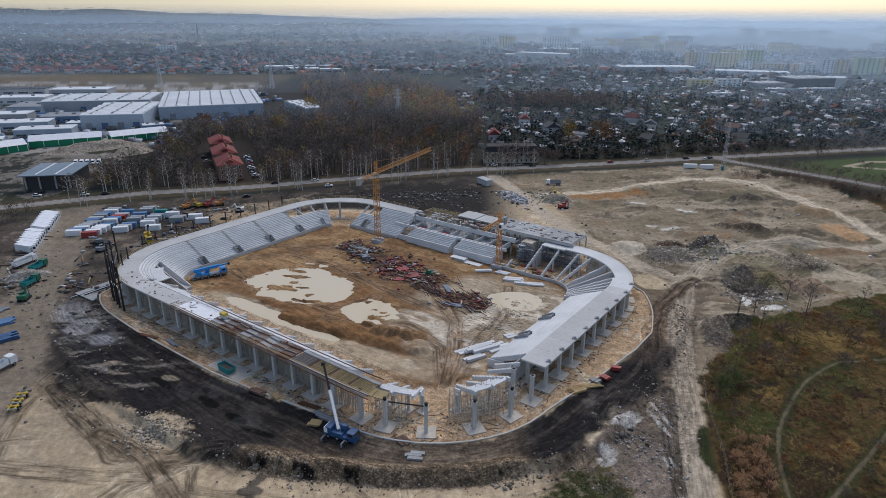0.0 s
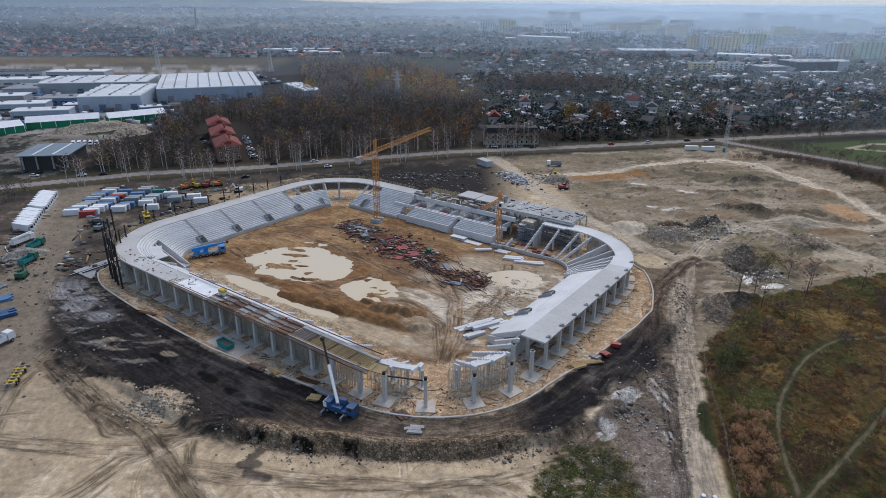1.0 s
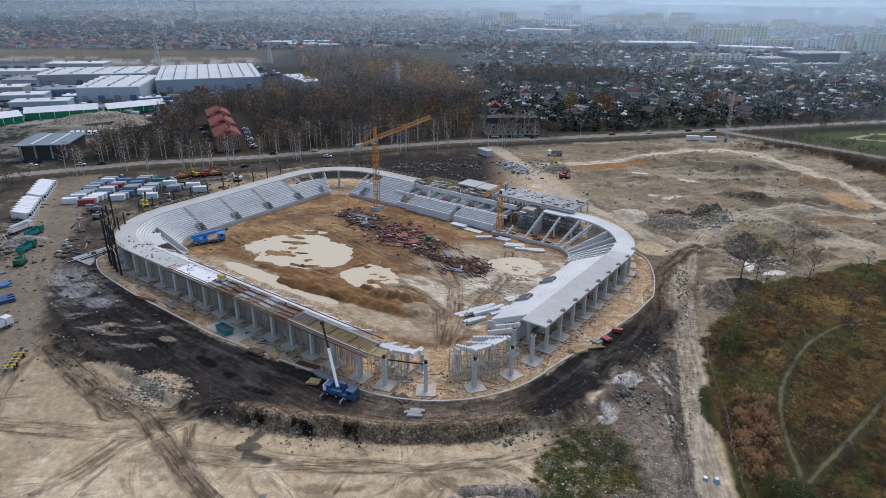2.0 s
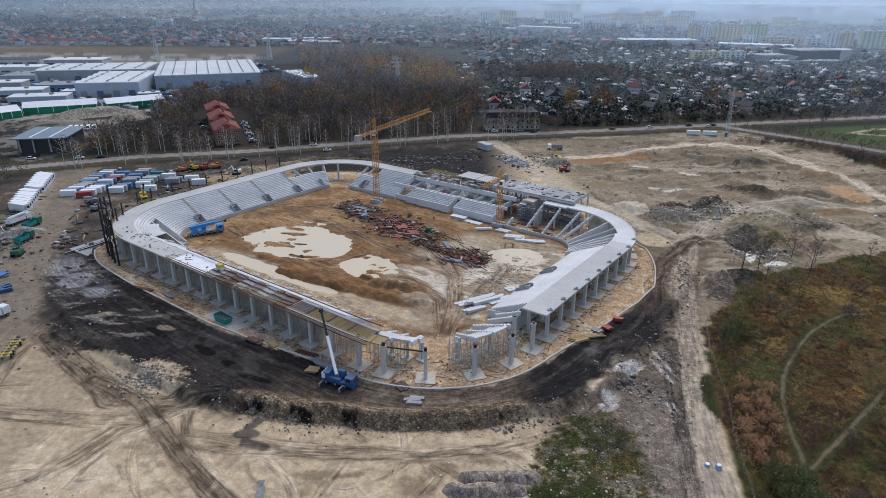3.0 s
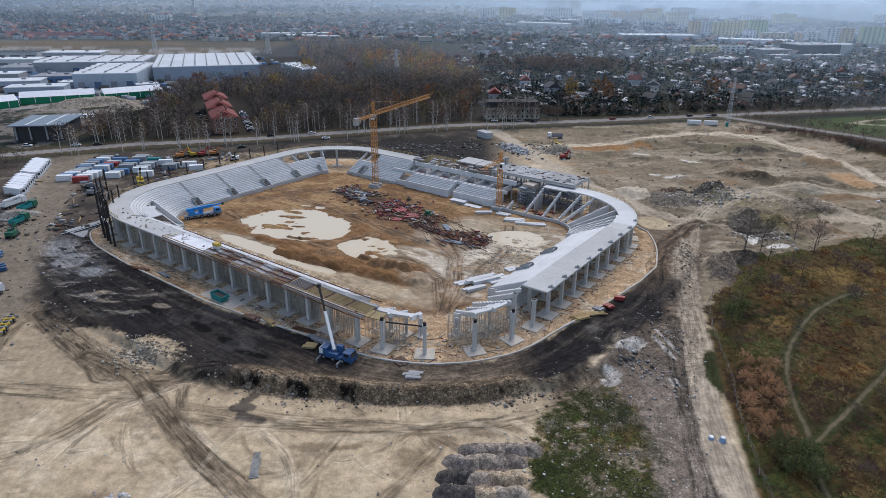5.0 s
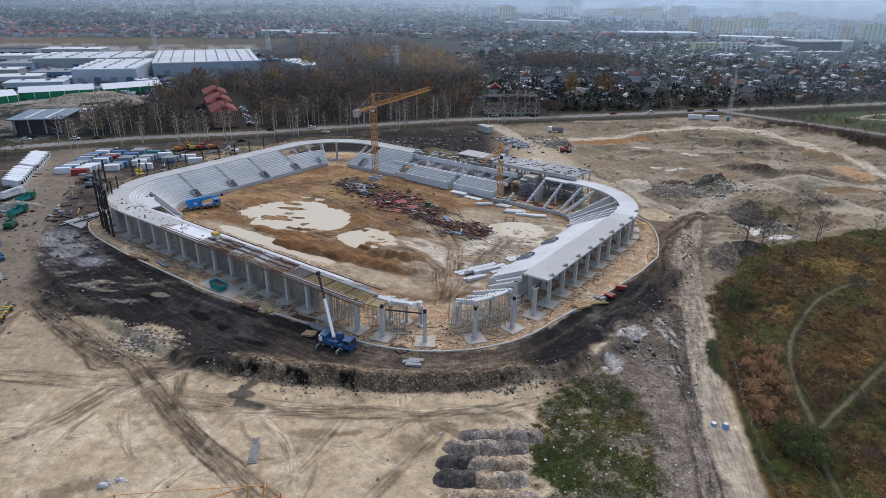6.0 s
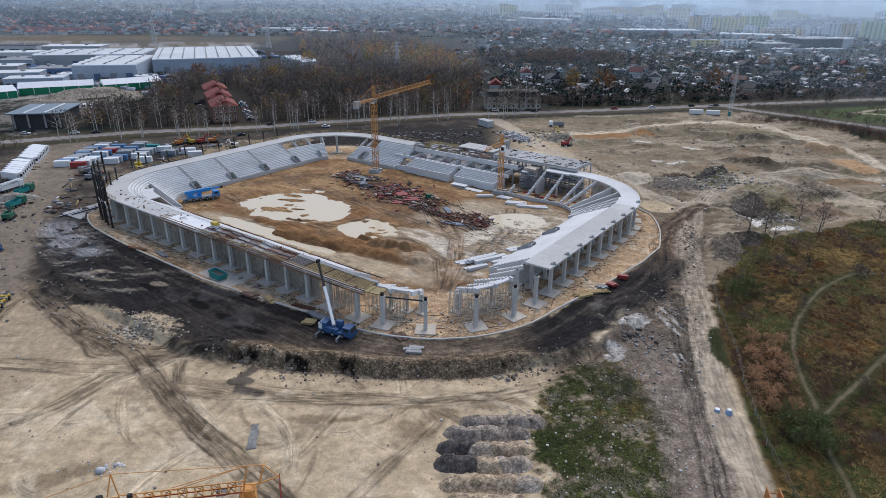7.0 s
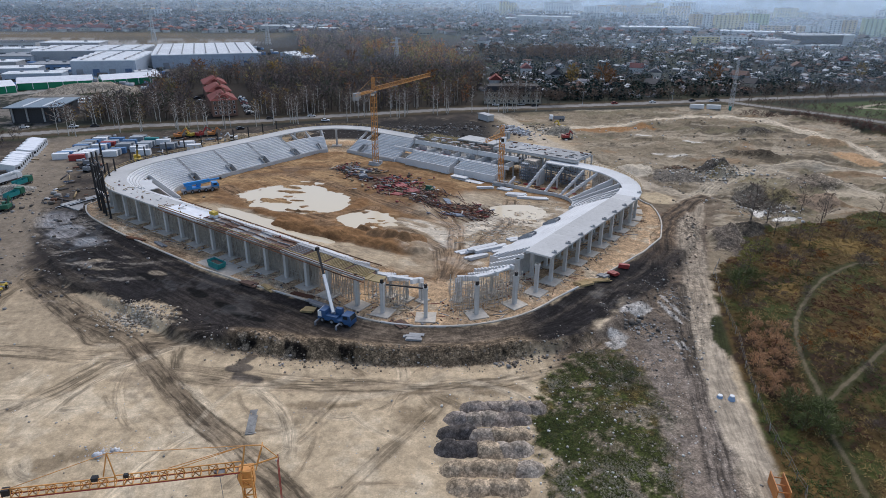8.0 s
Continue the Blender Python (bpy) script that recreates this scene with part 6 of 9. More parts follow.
lone("site_toilet", Shape().box(0, 0, 0, 1.2, 1.2, 2.3).box(0, 0, 2.3, 1.3, 1.3, 0.15), TEAL, "turquoise plastic toilet cabin under the deck", "toilet", on_ground(-97.5, 190))


def cabin(at, turn):
    c = thing("site_cabin", "white flat-roofed office cabin in a long row", "cabin", at, turn, "row of office cabins")
    part("body", Shape().box(0, 0, 0.1, 8.4, 2.9, 2.7), WHITE, c)
    part("roof", Shape().box(0, 0, 2.8, 8.6, 2.98, 0.16), TARP, c)
    part("window", Shape().box(4.21, 0.4, 1.2, 0.05, 1.2, 1.0), GLASS, c)
    part("door", Shape().box(4.21, -0.85, 0.15, 0.05, 0.85, 2.0), GREYP, c)
    return c


first = cabin(on_ground(-166, 238), -19)
for k in range(1, 15):
    x, y = -166 - 1.03 * k - (0.6 if k > 6 else 0), 238 + 2.85 * k + (3.4 if k > 6 else 0)
    copy_thing(first, pose(*on_ground(x, y), 0, 0, -19))

# skip, stacks and loose things on the apron
lone("concrete_pad", Shape().box(0, 0, -0.2, 14, 5.5, 0.36).box(-1, 0.6, 0.16, 6, 3.0, 0.06), PAD, "pale concrete pad under the waste skip", "pad", on_ground(-54.0, 147.2, -0.1), -37)
skip = thing("skip", "teal steel waste skip with sloping ends", "skip", on_ground(-54.8, 146.3, 0.1), -38)
sh = Shape()
for y in (-1.1, 1.1):
    sh.profile([(-2.6, 1.7), (-2.0, 0.1), (2.0, 0.1), (2.6, 1.7)], (0, y), (1, 0), 0.1)
sh.box(0, 0, 0.08, 4.0, 2.2, 0.1).bar((2.02, 0, 0.15), (2.6, 0, 1.68), 2.2, 0.1).bar((-2.02, 0, 0.15), (-2.6, 0, 1.68), 2.2, 0.1)
part("body", sh, TEAL, skip)
part("load", Shape().box(0, 0, 0.2, 4.2, 2.0, 1.0), mat("skip_waste", (0.09, 0.08, 0.07), 0.95, vary=0.5, grain=3, bump=0.8), skip, "dark building waste in the skip")
for x in (-1.5, 0, 1.5):
    part("rib", Shape().box(x, -1.18, 0.1, 0.12, 0.08, 1.55), TEAL, skip)


def stack(name, label, category, u, v, turn, n, layers, size, material, z=None, jitter=0.15, group=""):
    """Planks, slabs or beams lying in a pile, in the stadium's plan."""
    x, y = to_xy(u, v)
    c = thing(name, label, category, (x, y, ground_z(x, y) if z is None else z), SKEW + turn, group)
    lx, ly, lz = size
    for k in range(layers):
        for j in range(n - k % 2):
            part("piece", Shape().box(rng.uniform(-jitter, jitter) * lx, (j - (n - 1) / 2) * ly * 1.15, k * lz * 1.05, lx, ly, lz, rng.uniform(-0.03, 0.03)), material, c)
    return c


for u, v, turn, n, layers, size in ((55.8, -15.5, 66, 3, 2, (8.5, 1.25, 0.45)), (59.0, -12.8, 66, 3, 1, (8.0, 1.2, 0.5)), (52.6, -19.6, 64, 2, 1, (6.0, 1.2, 0.4)), (58.6, -4.2, 60, 2, 1, (3.4, 1.2, 0.4)), (57.2, -20.8, 66, 2, 2, (6.0, 1.1, 0.4))):
    stack("slab_stack", "pale precast terrace units stacked on the pitch", "slab stack", u, v, turn, n, layers, size, PRECAST, group="stacked terrace units")
for u, v, turn, n, layers, size in ((11, 37.6, 0, 1, 3, (6.5, 2.6, 0.3)), (18.5, 37.2, 0, 1, 2, (7, 2.6, 0.3)), (25, 34, 40, 2, 2, (6, 1.1, 0.35)), (38, 33.5, 25, 3, 2, (6.5, 1.2, 0.4)), (42.5, 32.5, 25, 2, 2, (6.5, 1.2, 0.4)), (46.5, 34.0, 30, 2, 1, (6, 1.1, 0.4)), (31, 36, 5, 2, 1, (5, 1.2, 0.4))):
    stack("slab_stack", "grey concrete units laid out before the main stand", "slab stack", u, v, turn, n, layers, size, PRECAST, group="concrete units by the main stand")
for u, v, turn, n, layers, size, m, label in ((86.8, -18.0, 60, 10, 3, (3.8, 0.2, 0.16), TIMBER, "loose pale timber boards heaped by the kerb"), (88.5, -14.0, 48, 8, 2, (5.0, 0.22, 0.18), TIMBER, "scattered formwork boards on the apron"),
                                              (90, -8, 75, 3, 2, (1.9, 0.8, 0.4), RED, "red formwork crates on the apron"), (90.5, -2, 20, 2, 2, (2.6, 1.0, 0.5), RED, "red steel crates by the kerb"),
                                              (88.6, -11.2, 75, 3, 2, (1.9, 0.8, 0.35), GREYP, "grey plastic pallets on the apron"),
                                              (44.5, -64.8, 5, 5, 2, (7.5, 0.35, 0.3), GREYP, "grey steel beams lying at the kerb"), (36, -64.0, 12, 4, 1, (6, 0.3, 0.25), RUST, "rusty steel profiles on the ground"),
                                              (22.0, -67.5, 8, 4, 2, (4.0, 0.5, 0.3), PLY, "brown shuttering boards in a heap"), (27.5, -66.3, -10, 3, 2, (3.5, 0.5, 0.3), TIMBER, "split timber and boards near the kerb"),
                                              (43, -67.5, 25, 2, 2, (2.8, 1.2, 0.25), YELLOWTIMBER, "yellow formwork panels on the mud"), (68.8, -62.5, 30, 3, 2, (3.2, 0.9, 0.2), OLDCON, "grey pallets and slabs by the kerb"),
                                              (64, -60.5, -12, 3, 1, (3.6, 0.8, 0.2), PLY, "dark shuttering panels lying on the mud"), (-28, -68.5, 15, 4, 2, (5.5, 0.3, 0.25), RUST, "rusty reinforcement bundles beside the kerb"),
                                              (-18, -66.5, -5, 3, 2, (5, 0.4, 0.25), GREYP, "grey scaffold frames stacked on the apron")):
    stack("material_stack", label, "stack", u, v, turn, n, layers, size, m, jitter=0.2)
lone("concrete_pad", Shape().box(0, 0, -0.2, 13, 11, 0.35), OLDCON, "grey concrete pad under the steel beams", "pad", on_ground(-115, 198.5, 0.05), 57)
for x, y in ((-119, 197), (-115.5, 199), (-113, 201.5)):
    c = thing("steel_beam", "long dark steel beam lying on a pale slab", "steel beam", on_ground(x, y, 0.22), 57, "steel beams on the ground")
    part("flange", Shape().box(0, 0, 0, 12, 0.4, 0.06).box(0, 0, 0.42, 12, 0.4, 0.06), GALV, c)
    part("web", Shape().box(0, 0, 0.06, 12, 0.08, 0.36), BLACK, c)
for x, y, turn, m, label in ((-102.5, 132.5, 103, YELLOW, "yellow steel trailer with crossbars standing on the sand"),):
    c = thing("trailer", label, "trailer", on_ground(x, y), turn)
    part("deck", Shape().box(0, -0.75, 0.8, 9.0, 0.35, 0.35).box(0, 0.75, 0.8, 9.0, 0.35, 0.35), m, c)
    for k in range(7):
        part("crossbar", Shape().box(-4.2 + 1.4 * k, 0, 0.95, 0.35, 2.7, 0.3), m if k % 2 else GREYP, c)
    for xx in (-3.0, -1.6, 2.8):
        for yy in (-1.1, 1.1):
            wheel(c, xx, yy, 0.45, 0.45)
truck(on_ground(-116.5, 147), 70, WHITE, WHITE, "white lorry with a ribbed white body at the roadside", 9.0)
stack("sheet_stack", "bright blue sheeted pile at the road edge", "stack", -62, -96, 80, 6, 2, (9, 0.8, 0.5), BLUE)
stack("pipe_stack", "dark blue steel pipes on the ground", "stack", -74, -91, 75, 8, 2, (7, 0.5, 0.4), CBLUE)
stack("pipe_stack", "dark pipes in a neat row", "stack", -85, -89, 78, 7, 1, (7, 0.5, 0.4), GREYP)
well_ring = thing("manhole_ring", "pale blue plastic manhole ring on the haul road", "manhole", on_ground(56.0, 94.2))
part("shell", Shape().tube((0, 0, 0), (0, 0, 0.8), 0.68, 0.45, 14), mat("pale_blue_plastic", (0.25, 0.36, 0.52), 0.5, vary=0.1, bump=0), well_ring)
part("lid", Shape().tube((0, 0, 0.8), (0, 0, 0.95), 0.42, n=14), WHITE, well_ring)
copy_thing(well_ring, pose(*on_ground(54.2, 95.0, -0.4)))
lone("concrete_slab", Shape().box(0, 0, 0, 1.5, 6.6, 0.22).box(0.1, 0, 0.22, 0.8, 6.0, 0.06), mat("stained_slab", (0.23, 0.225, 0.215), 0.9, vary=0.4, grain=1.5, patch=2), "grey concrete slab half sunk in the sand", "slab", on_ground(-29.5, 87.3, -0.1), 8)
trench = thing("trench_box", "orange steel trench box standing by the haul road", "trench box", on_ground(53.3, 71.5), 78)
for y in (-0.9, 0.9):
    part("side_plate", Shape().box(0, y, 0, 4.2, 0.14, 2.2), ORANGE, trench)
for x in (-1.6, 0, 1.6):
    part("spreader", Shape().tube((x, -0.9, 1.5), (x, 0.9, 1.5), 0.09), ORANGE, trench)

# ---- loose stone, scrap and rubble ----
def rock_shape(seed):
    """A broken stone of twelve corners."""
    r = random.Random(seed)
    bm = bmesh.new()
    bmesh.ops.create_icosphere(bm, subdivisions=1, radius=0.5)
    for v in bm.verts:
        v.co *= r.uniform(0.65, 1.2)
        v.co.z *= 0.7
    bmesh.ops.triangulate(bm, faces=bm.faces)
    out = (np.array([v.co[:] for v in bm.verts]), np.array([[v.index for v in f.verts] for f in bm.faces]))
    bm.free()
    return out


CUBE = (np.array([(x, y, z) for z in (0, 1) for x, y in ((-0.5, -0.5), (0.5, -0.5), (0.5, 0.5), (-0.5, 0.5))], float),
        np.array([t for f in BOX for t in ((f[0], f[1], f[2]), (f[0], f[2], f[3]))]))
ROCKS = [rock_shape(k) for k in range(4)]
for k in range(4):
    chip = random.Random(90 + k)
    ROCKS.append((np.array([[c * chip.uniform(0.6, 1.2) for c in p] for p in CUBE[0]]) - (0, 0, 0.3), CUBE[1]))


def strewn(kinds, places, sizes, turns, tones, tips=None):
    """Copies of small shapes gathered in arrays: points, triangles, colours."""
    vs, fs, ts, base = [], [], [], 0
    for i in range(len(places)):
        v, f = kinds[i % len(kinds)]
        p = v * sizes[i]
        if tips is not None:
            c, s = math.cos(tips[i]), math.sin(tips[i])
            p = np.c_[p[:, 0] * c + p[:, 2] * s, p[:, 1], -p[:, 0] * s + p[:, 2] * c]
        c, s = math.cos(turns[i]), math.sin(turns[i])
        p = np.c_[p[:, 0] * c - p[:, 1] * s, p[:, 0] * s + p[:, 1] * c, p[:, 2]] + places[i]
        vs.append(p)
        fs.append(f + base)
        ts.append(np.tile(tones[i], (len(v), 1)))
        base += len(v)
    return np.concatenate(vs), np.concatenate(fs), np.concatenate(ts)


def stuff(name, arrays, material, label, category, smooth=False):
    ob = new(name, big_mesh(name, *arrays, smooth=smooth))
    ob.data.materials.append(material)
    return tagged(ob, label, category, kind="stuff")


nr = np.random.default_rng(5)


def stones(name, spots, label, greys=((0.40, 0.39, 0.37), (0.30, 0.28, 0.25), (0.50, 0.48, 0.44), (0.22, 0.19, 0.16))):
    """spots: (x, y, spread x, spread y, turn, count, least, most)."""
    P, S, R, T = [], [], [], []
    for cx, cy, rx, ry, turn, count, least, most in spots:
        for _ in range(count):
            a, b = nr.normal(0, 0.5, 2)
            c, s = math.cos(radians(turn)), math.sin(radians(turn))
            P.append((cx + a * rx * c - b * ry * s, cy + a * rx * s + b * ry * c))
            big = least + (most - least) * nr.random() ** 3
            S.append((big * nr.uniform(0.8, 1.4), big, big * nr.uniform(0.5, 0.9)))
            R.append(nr.uniform(0, 6.3))
            T.append(np.array(greys[nr.integers(len(greys))]) * nr.uniform(0.75, 1.2))
    P, S, R, T = np.array(P), np.array(S), np.array(R), np.array(T)
    d = outside(P[:, 0], P[:, 1])
    kd = kerb_at(P[:, 0], P[:, 1], d)
    free = (d > np.where(P[:, 0] > -20, kd + 7.5, kd + 0.5)) | (d < -22)
    P, S, R, T = P[free], S[free], R[free], T[free]
    return stuff(name, strewn(ROCKS, np.c_[P, height(P[:, 0], P[:, 1])], S, R, T), DEBRIS, label, "rubble")


stones("rubble", [(-65, 122, 8, 4.5, -12, 1300, 0.1, 0.65), (-72, 126, 9, 4, -15, 200, 0.08, 0.4)], "broken grey concrete rubble spread on the sand", ((0.42, 0.37, 0.30), (0.30, 0.25, 0.195), (0.50, 0.45, 0.38), (0.21, 0.165, 0.12)))
stones("rubble", [(50, 118, 6, 14, 30, 520, 0.08, 0.55), (44, 106, 5, 6, 0, 160, 0.08, 0.45), (58, 134, 5, 12, 25, 320, 0.08, 0.55), (47, 121, 4, 3, 0, 60, 0.3, 1.1)], "broken slabs and stones between the sludge and the haul road",
       ((0.26, 0.245, 0.23), (0.18, 0.16, 0.14), (0.40, 0.40, 0.40), (0.10, 0.09, 0.08)))
stones("rubble", [(-35, 110, 16, 4, -20, 300, 0.08, 0.5), (-8, 106, 26, 3, 2, 700, 0.08, 0.45), (22, 108, 16, 4, 18, 420, 0.08, 0.5), (16, 105.5, 3, 1.5, 0, 30, 0.3, 0.8)], "earth clods and stones along the broken bank",
       ((0.16, 0.13, 0.10), (0.22, 0.19, 0.155), (0.09, 0.075, 0.06), (0.30, 0.28, 0.26)))
stones("rubble", [(31, 84, 14, 36, -10, 600, 0.08, 0.45), (45, 86, 7, 36, -8, 300, 0.08, 0.4), (12, 80, 14, 18, 0, 260, 0.1, 0.5)], "small stones among weeds and gravel", ((0.5, 0.48, 0.44), (0.30, 0.28, 0.25), (0.62, 0.6, 0.56), (0.22, 0.19, 0.16)))
stones("rubble", [(-40, 80, 60, 22, 0, 260, 0.08, 0.35), (-80, 100, 40, 30, 0, 160, 0.08, 0.4), (5, 92, 40, 10, 0, 120, 0.08, 0.35)], "scattered pebbles on the trodden sand")
stones("rubble", [(105, 240, 50, 40, 0, 500, 0.2, 0.9), (140, 300, 90, 70, 0, 420, 0.25, 1.2), (56, 318, 8, 16, 20, 200, 0.4, 1.6), (112, 240, 18, 9, 10, 420, 0.25, 1.1), (112, 200, 12, 14, 0, 420, 0.2, 1.0)], "stones and lumps of concrete on the bare ground",
       ((0.42, 0.39, 0.33), (0.24, 0.2, 0.155), (0.16, 0.135, 0.105), (0.55, 0.53, 0.5)))
stones("rubble", [(63, 150, 6, 36, -20, 520, 0.1, 0.6), (76, 178, 6, 18, -20, 420, 0.12, 0.8), (52, 132, 5, 10, -20, 120, 0.1, 0.5)], "dark clods and torn roots beside the haul road",
       ((0.11, 0.09, 0.07), (0.07, 0.055, 0.045), (0.20, 0.175, 0.15), (0.14, 0.10, 0.07)))
stones("rubble", [(40, 318, 5, 13, 18, 700, 0.4, 1.5)], "pile of blue-grey broken concrete beside the lane",
       ((0.42, 0.45, 0.49), (0.30, 0.30, 0.31), (0.14, 0.12, 0.11), (0.52, 0.53, 0.55)))
stones("rubble", [(-138, 215, 40, 46, 60, 320, 0.2, 1.4), (-112, 178, 26, 40, 30, 360, 0.15, 1.0), (-150, 208, 8, 12, 60, 160, 0.4, 1.8), (-100, 150, 30, 30, 0, 200, 0.15, 0.8)], "grey rubble and clods beside the site road",
       ((0.18, 0.165, 0.15), (0.11, 0.095, 0.08), (0.30, 0.29, 0.28), (0.07, 0.06, 0.055)))

stones("rubble", [(-10, 305, 50, 26, 0, 620, 0.25, 1.2), (-84, 290, 40, 20, 25, 260, 0.25, 1.1), (-2, 322, 40, 8, 5, 420, 0.3, 1.4)], "dark rubble and clods on the burnt ground",
       ((0.16, 0.15, 0.145), (0.10, 0.09, 0.085), (0.07, 0.06, 0.055), (0.28, 0.27, 0.26)))

P, S, R, T = [], [], [], []
while len(P) < 430:
    y = nr.uniform(452, 720)
    x = nr.uniform(-0.62 * y - 40, -205 + 0.12 * (y - 405))
    P.append((x, y))
    S.append((nr.uniform(1.8, 9), nr.uniform(1.8, 4), nr.uniform(1.2, 3.4)))
    R.append(radians(14) + nr.normal(0, 0.15) + (math.pi / 2 if nr.random() < 0.4 else 0))
    T.append(np.array([(0.62, 0.63, 0.65), (0.12, 0.22, 0.40), (0.08, 0.08, 0.09), (0.30, 0.31, 0.33), (0.45, 0.47, 0.5), (0.05, 0.06, 0.05), (0.20, 0.30, 0.45), (0.10, 0.085, 0.075)][nr.integers(8)]))
P = np.array(P)
stuff("yard_goods", strewn([CUBE], np.c_[P, height(P[:, 0], P[:, 1])], np.array(S), R, T), DEBRIS, "crates, vehicles and sheds in the yards between the halls", "goods")

stones("boulders", [(-50, 79.5, 2.6, 1.1, 0, 12, 0.55, 1.05), (-50, 80, 7, 3, 0, 120, 0.08, 0.3)], "pale grey boulders and grit in a small heap", ((0.46, 0.47, 0.50), (0.40, 0.40, 0.42), (0.52, 0.52, 0.53)))

# rubbish on the apron and under the stands
P, S, R, T = [], [], [], []
for _ in range(1100):
    s = nr.uniform(S_MAST + 20, S_ALL + S_RAKE + 10)
    x, y = to_xy(*rim(s, nr.uniform(-4.0, 9.0)))
    P.append((x, y))
    long = nr.random() < 0.45
    S.append((nr.uniform(1.0, 3.4), 0.13, 0.10) if long else (nr.uniform(0.2, 0.7), nr.uniform(0.15, 0.5), nr.uniform(0.06, 0.25)))
    R.append(nr.uniform(0, 6.3))
    T.append(np.array([(0.33, 0.25, 0.15), (0.16, 0.09, 0.06), (0.28, 0.27, 0.26), (0.42, 0.42, 0.42), (0.22, 0.15, 0.1), (0.06, 0.06, 0.06), (0.2, 0.06, 0.05)][min(6, nr.integers(13) // 2)]))
P = np.array(P)
stuff("site_litter", strewn([CUBE], np.c_[P, height(P[:, 0], P[:, 1])], np.array(S), R, T), DEBRIS, "boards, offcuts and scraps lying about the apron", "litter")
P, S, R, T = [], [], [], []
for _ in range(64):
    s = nr.uniform(S_PROP - 12, S_ALL - 24)
    x, y = to_xy(*rim(s, nr.uniform(0.2, 5.2)))
    P.append((x, y, DECK - 0.02))
    S.append((nr.uniform(0.6, 3.0), 0.16, 0.14) if nr.random() < 0.4 else (nr.uniform(0.2, 0.7), nr.uniform(0.2, 0.5), nr.uniform(0.1, 0.4)))
    R.append(nr.uniform(0, 6.3))
    T.append(np.array([(0.42, 0.33, 0.2), (0.22, 0.15, 0.10), (0.6, 0.6, 0.6), (0.5, 0.5, 0.5), (0.2, 0.06, 0.05), (0.3, 0.29, 0.28)][nr.integers(6)]))
stuff("site_litter", strewn([CUBE], np.array(P), np.array(S), R, T), DEBRIS, "boards, buckets and offcuts left on the walkway", "litter")
P, S, R, T = [], [], [], []
for _ in range(500):
    u, v = nr.normal(52, 7), nr.normal(-2, 15)
    if not -15 < v - (u - 52) * 0.2 < 34:
        continue
    P.append(to_xy(u, v))
    S.append((nr.uniform(0.5, 2.2), 0.13, 0.10))
    R.append(nr.uniform(0, 3.2))
    T.append(np.array([(0.5, 0.45, 0.38), (0.40, 0.33, 0.25), (0.55, 0.52, 0.46), (0.30, 0.23, 0.16)][nr.integers(4)]))
P = np.array(P)
stuff("site_litter", strewn([CUBE], np.c_[P, height(P[:, 0], P[:, 1])], np.array(S), R, T), DEBRIS, "pale boards trodden into the wet pitch", "litter")

P, S, R, T = [], [], [], []
for _ in range(900):
    x, y = nr.uniform(-168, -92), nr.uniform(196, 300)
    e = float(outside(np.array([x]), np.array([y]))[0])
    if e < 9 or y > float(road_y(x)) - 22 or near_line(np.array([x]), np.array([y]), [(-104, 105), (-114, 140), (-124, 165), (-139, 200), (-156, 250), (-176, 300)])[0] < 8 or float(field(np.array([x]), np.array([y]), 16, 58)[0]) < -0.05:
        continue
    P.append((x, y))
    long = nr.random() < 0.35
    S.append((nr.uniform(2.5, 7), nr.uniform(0.2, 0.5), nr.uniform(0.15, 0.5)) if long else (nr.uniform(0.4, 2.4), nr.uniform(0.4, 1.6), nr.uniform(0.2, 1.1)))
    R.append(radians(12) + nr.normal(0, 0.35) + (math.pi / 2 if nr.random() < 0.3 else 0))
    T.append(np.array([(0.05, 0.05, 0.055), (0.12, 0.10, 0.09), (0.30, 0.30, 0.30), (0.55, 0.55, 0.56), (0.09, 0.13, 0.20), (0.18, 0.09, 0.06), (0.10, 0.09, 0.08), (0.30, 0.22, 0.12)][nr.integers(8)]))
P = np.array(P)
stuff("site_litter", strewn([CUBE], np.c_[P, height(P[:, 0], P[:, 1])], np.array(S), R, T), DEBRIS, "pallets, beams and crates strewn about the muddy yard", "litter")

# the long heap of scrap on the pitch
P, S, R, T, L = [], [], [], [], []
inks = np.array([(0.15, 0.06, 0.04), (0.12, 0.05, 0.038), (0.22, 0.05, 0.05), (0.26, 0.21, 0.19), (0.05, 0.045, 0.045), (0.34, 0.26, 0.17), (0.42, 0.41, 0.40), (0.16, 0.18, 0.22), (0.24, 0.18, 0.12), (0.2, 0.15, 0.1), (0.15, 0.11, 0.08)])
for i in range(1700):
    a = nr.uniform(-1, 1)
    u, v = 2 + 39 * a + nr.normal(0, 1.2), 15.5 - 8.6 * a + nr.normal(0, 5.2) * (1 - 0.35 * abs(a))
    if float(field(np.array([u]), np.array([v]), 7, 57)[0]) < -0.25 + 0.3 * nr.random():
        continue
    far = a > 0.25
    if far and nr.random() < 0.7:
        S.append((nr.uniform(3, 8), 0.14, 0.12))
        R.append(radians(SKEW - 20 + nr.normal(0, 10)))
        T.append(inks[[0, 1, 4, 0, 3][nr.integers(5)]] * nr.uniform(0.7, 1.3))
    else:
        S.append((nr.uniform(0.3, 2.4), nr.uniform(0.1, 0.9), nr.uniform(0.06, 0.4)))
        R.append(nr.uniform(0, 6.3))
        mid = abs(a + 0.12) < 0.3
        T.append(inks[nr.integers(len(inks))] * nr.uniform(0.7, 1.3) if not mid or nr.random() > 0.2 else inks[2] * nr.uniform(0.8, 1.5))
    P.append(to_xy(u, v))
    L.append(nr.normal(0, 0.16))
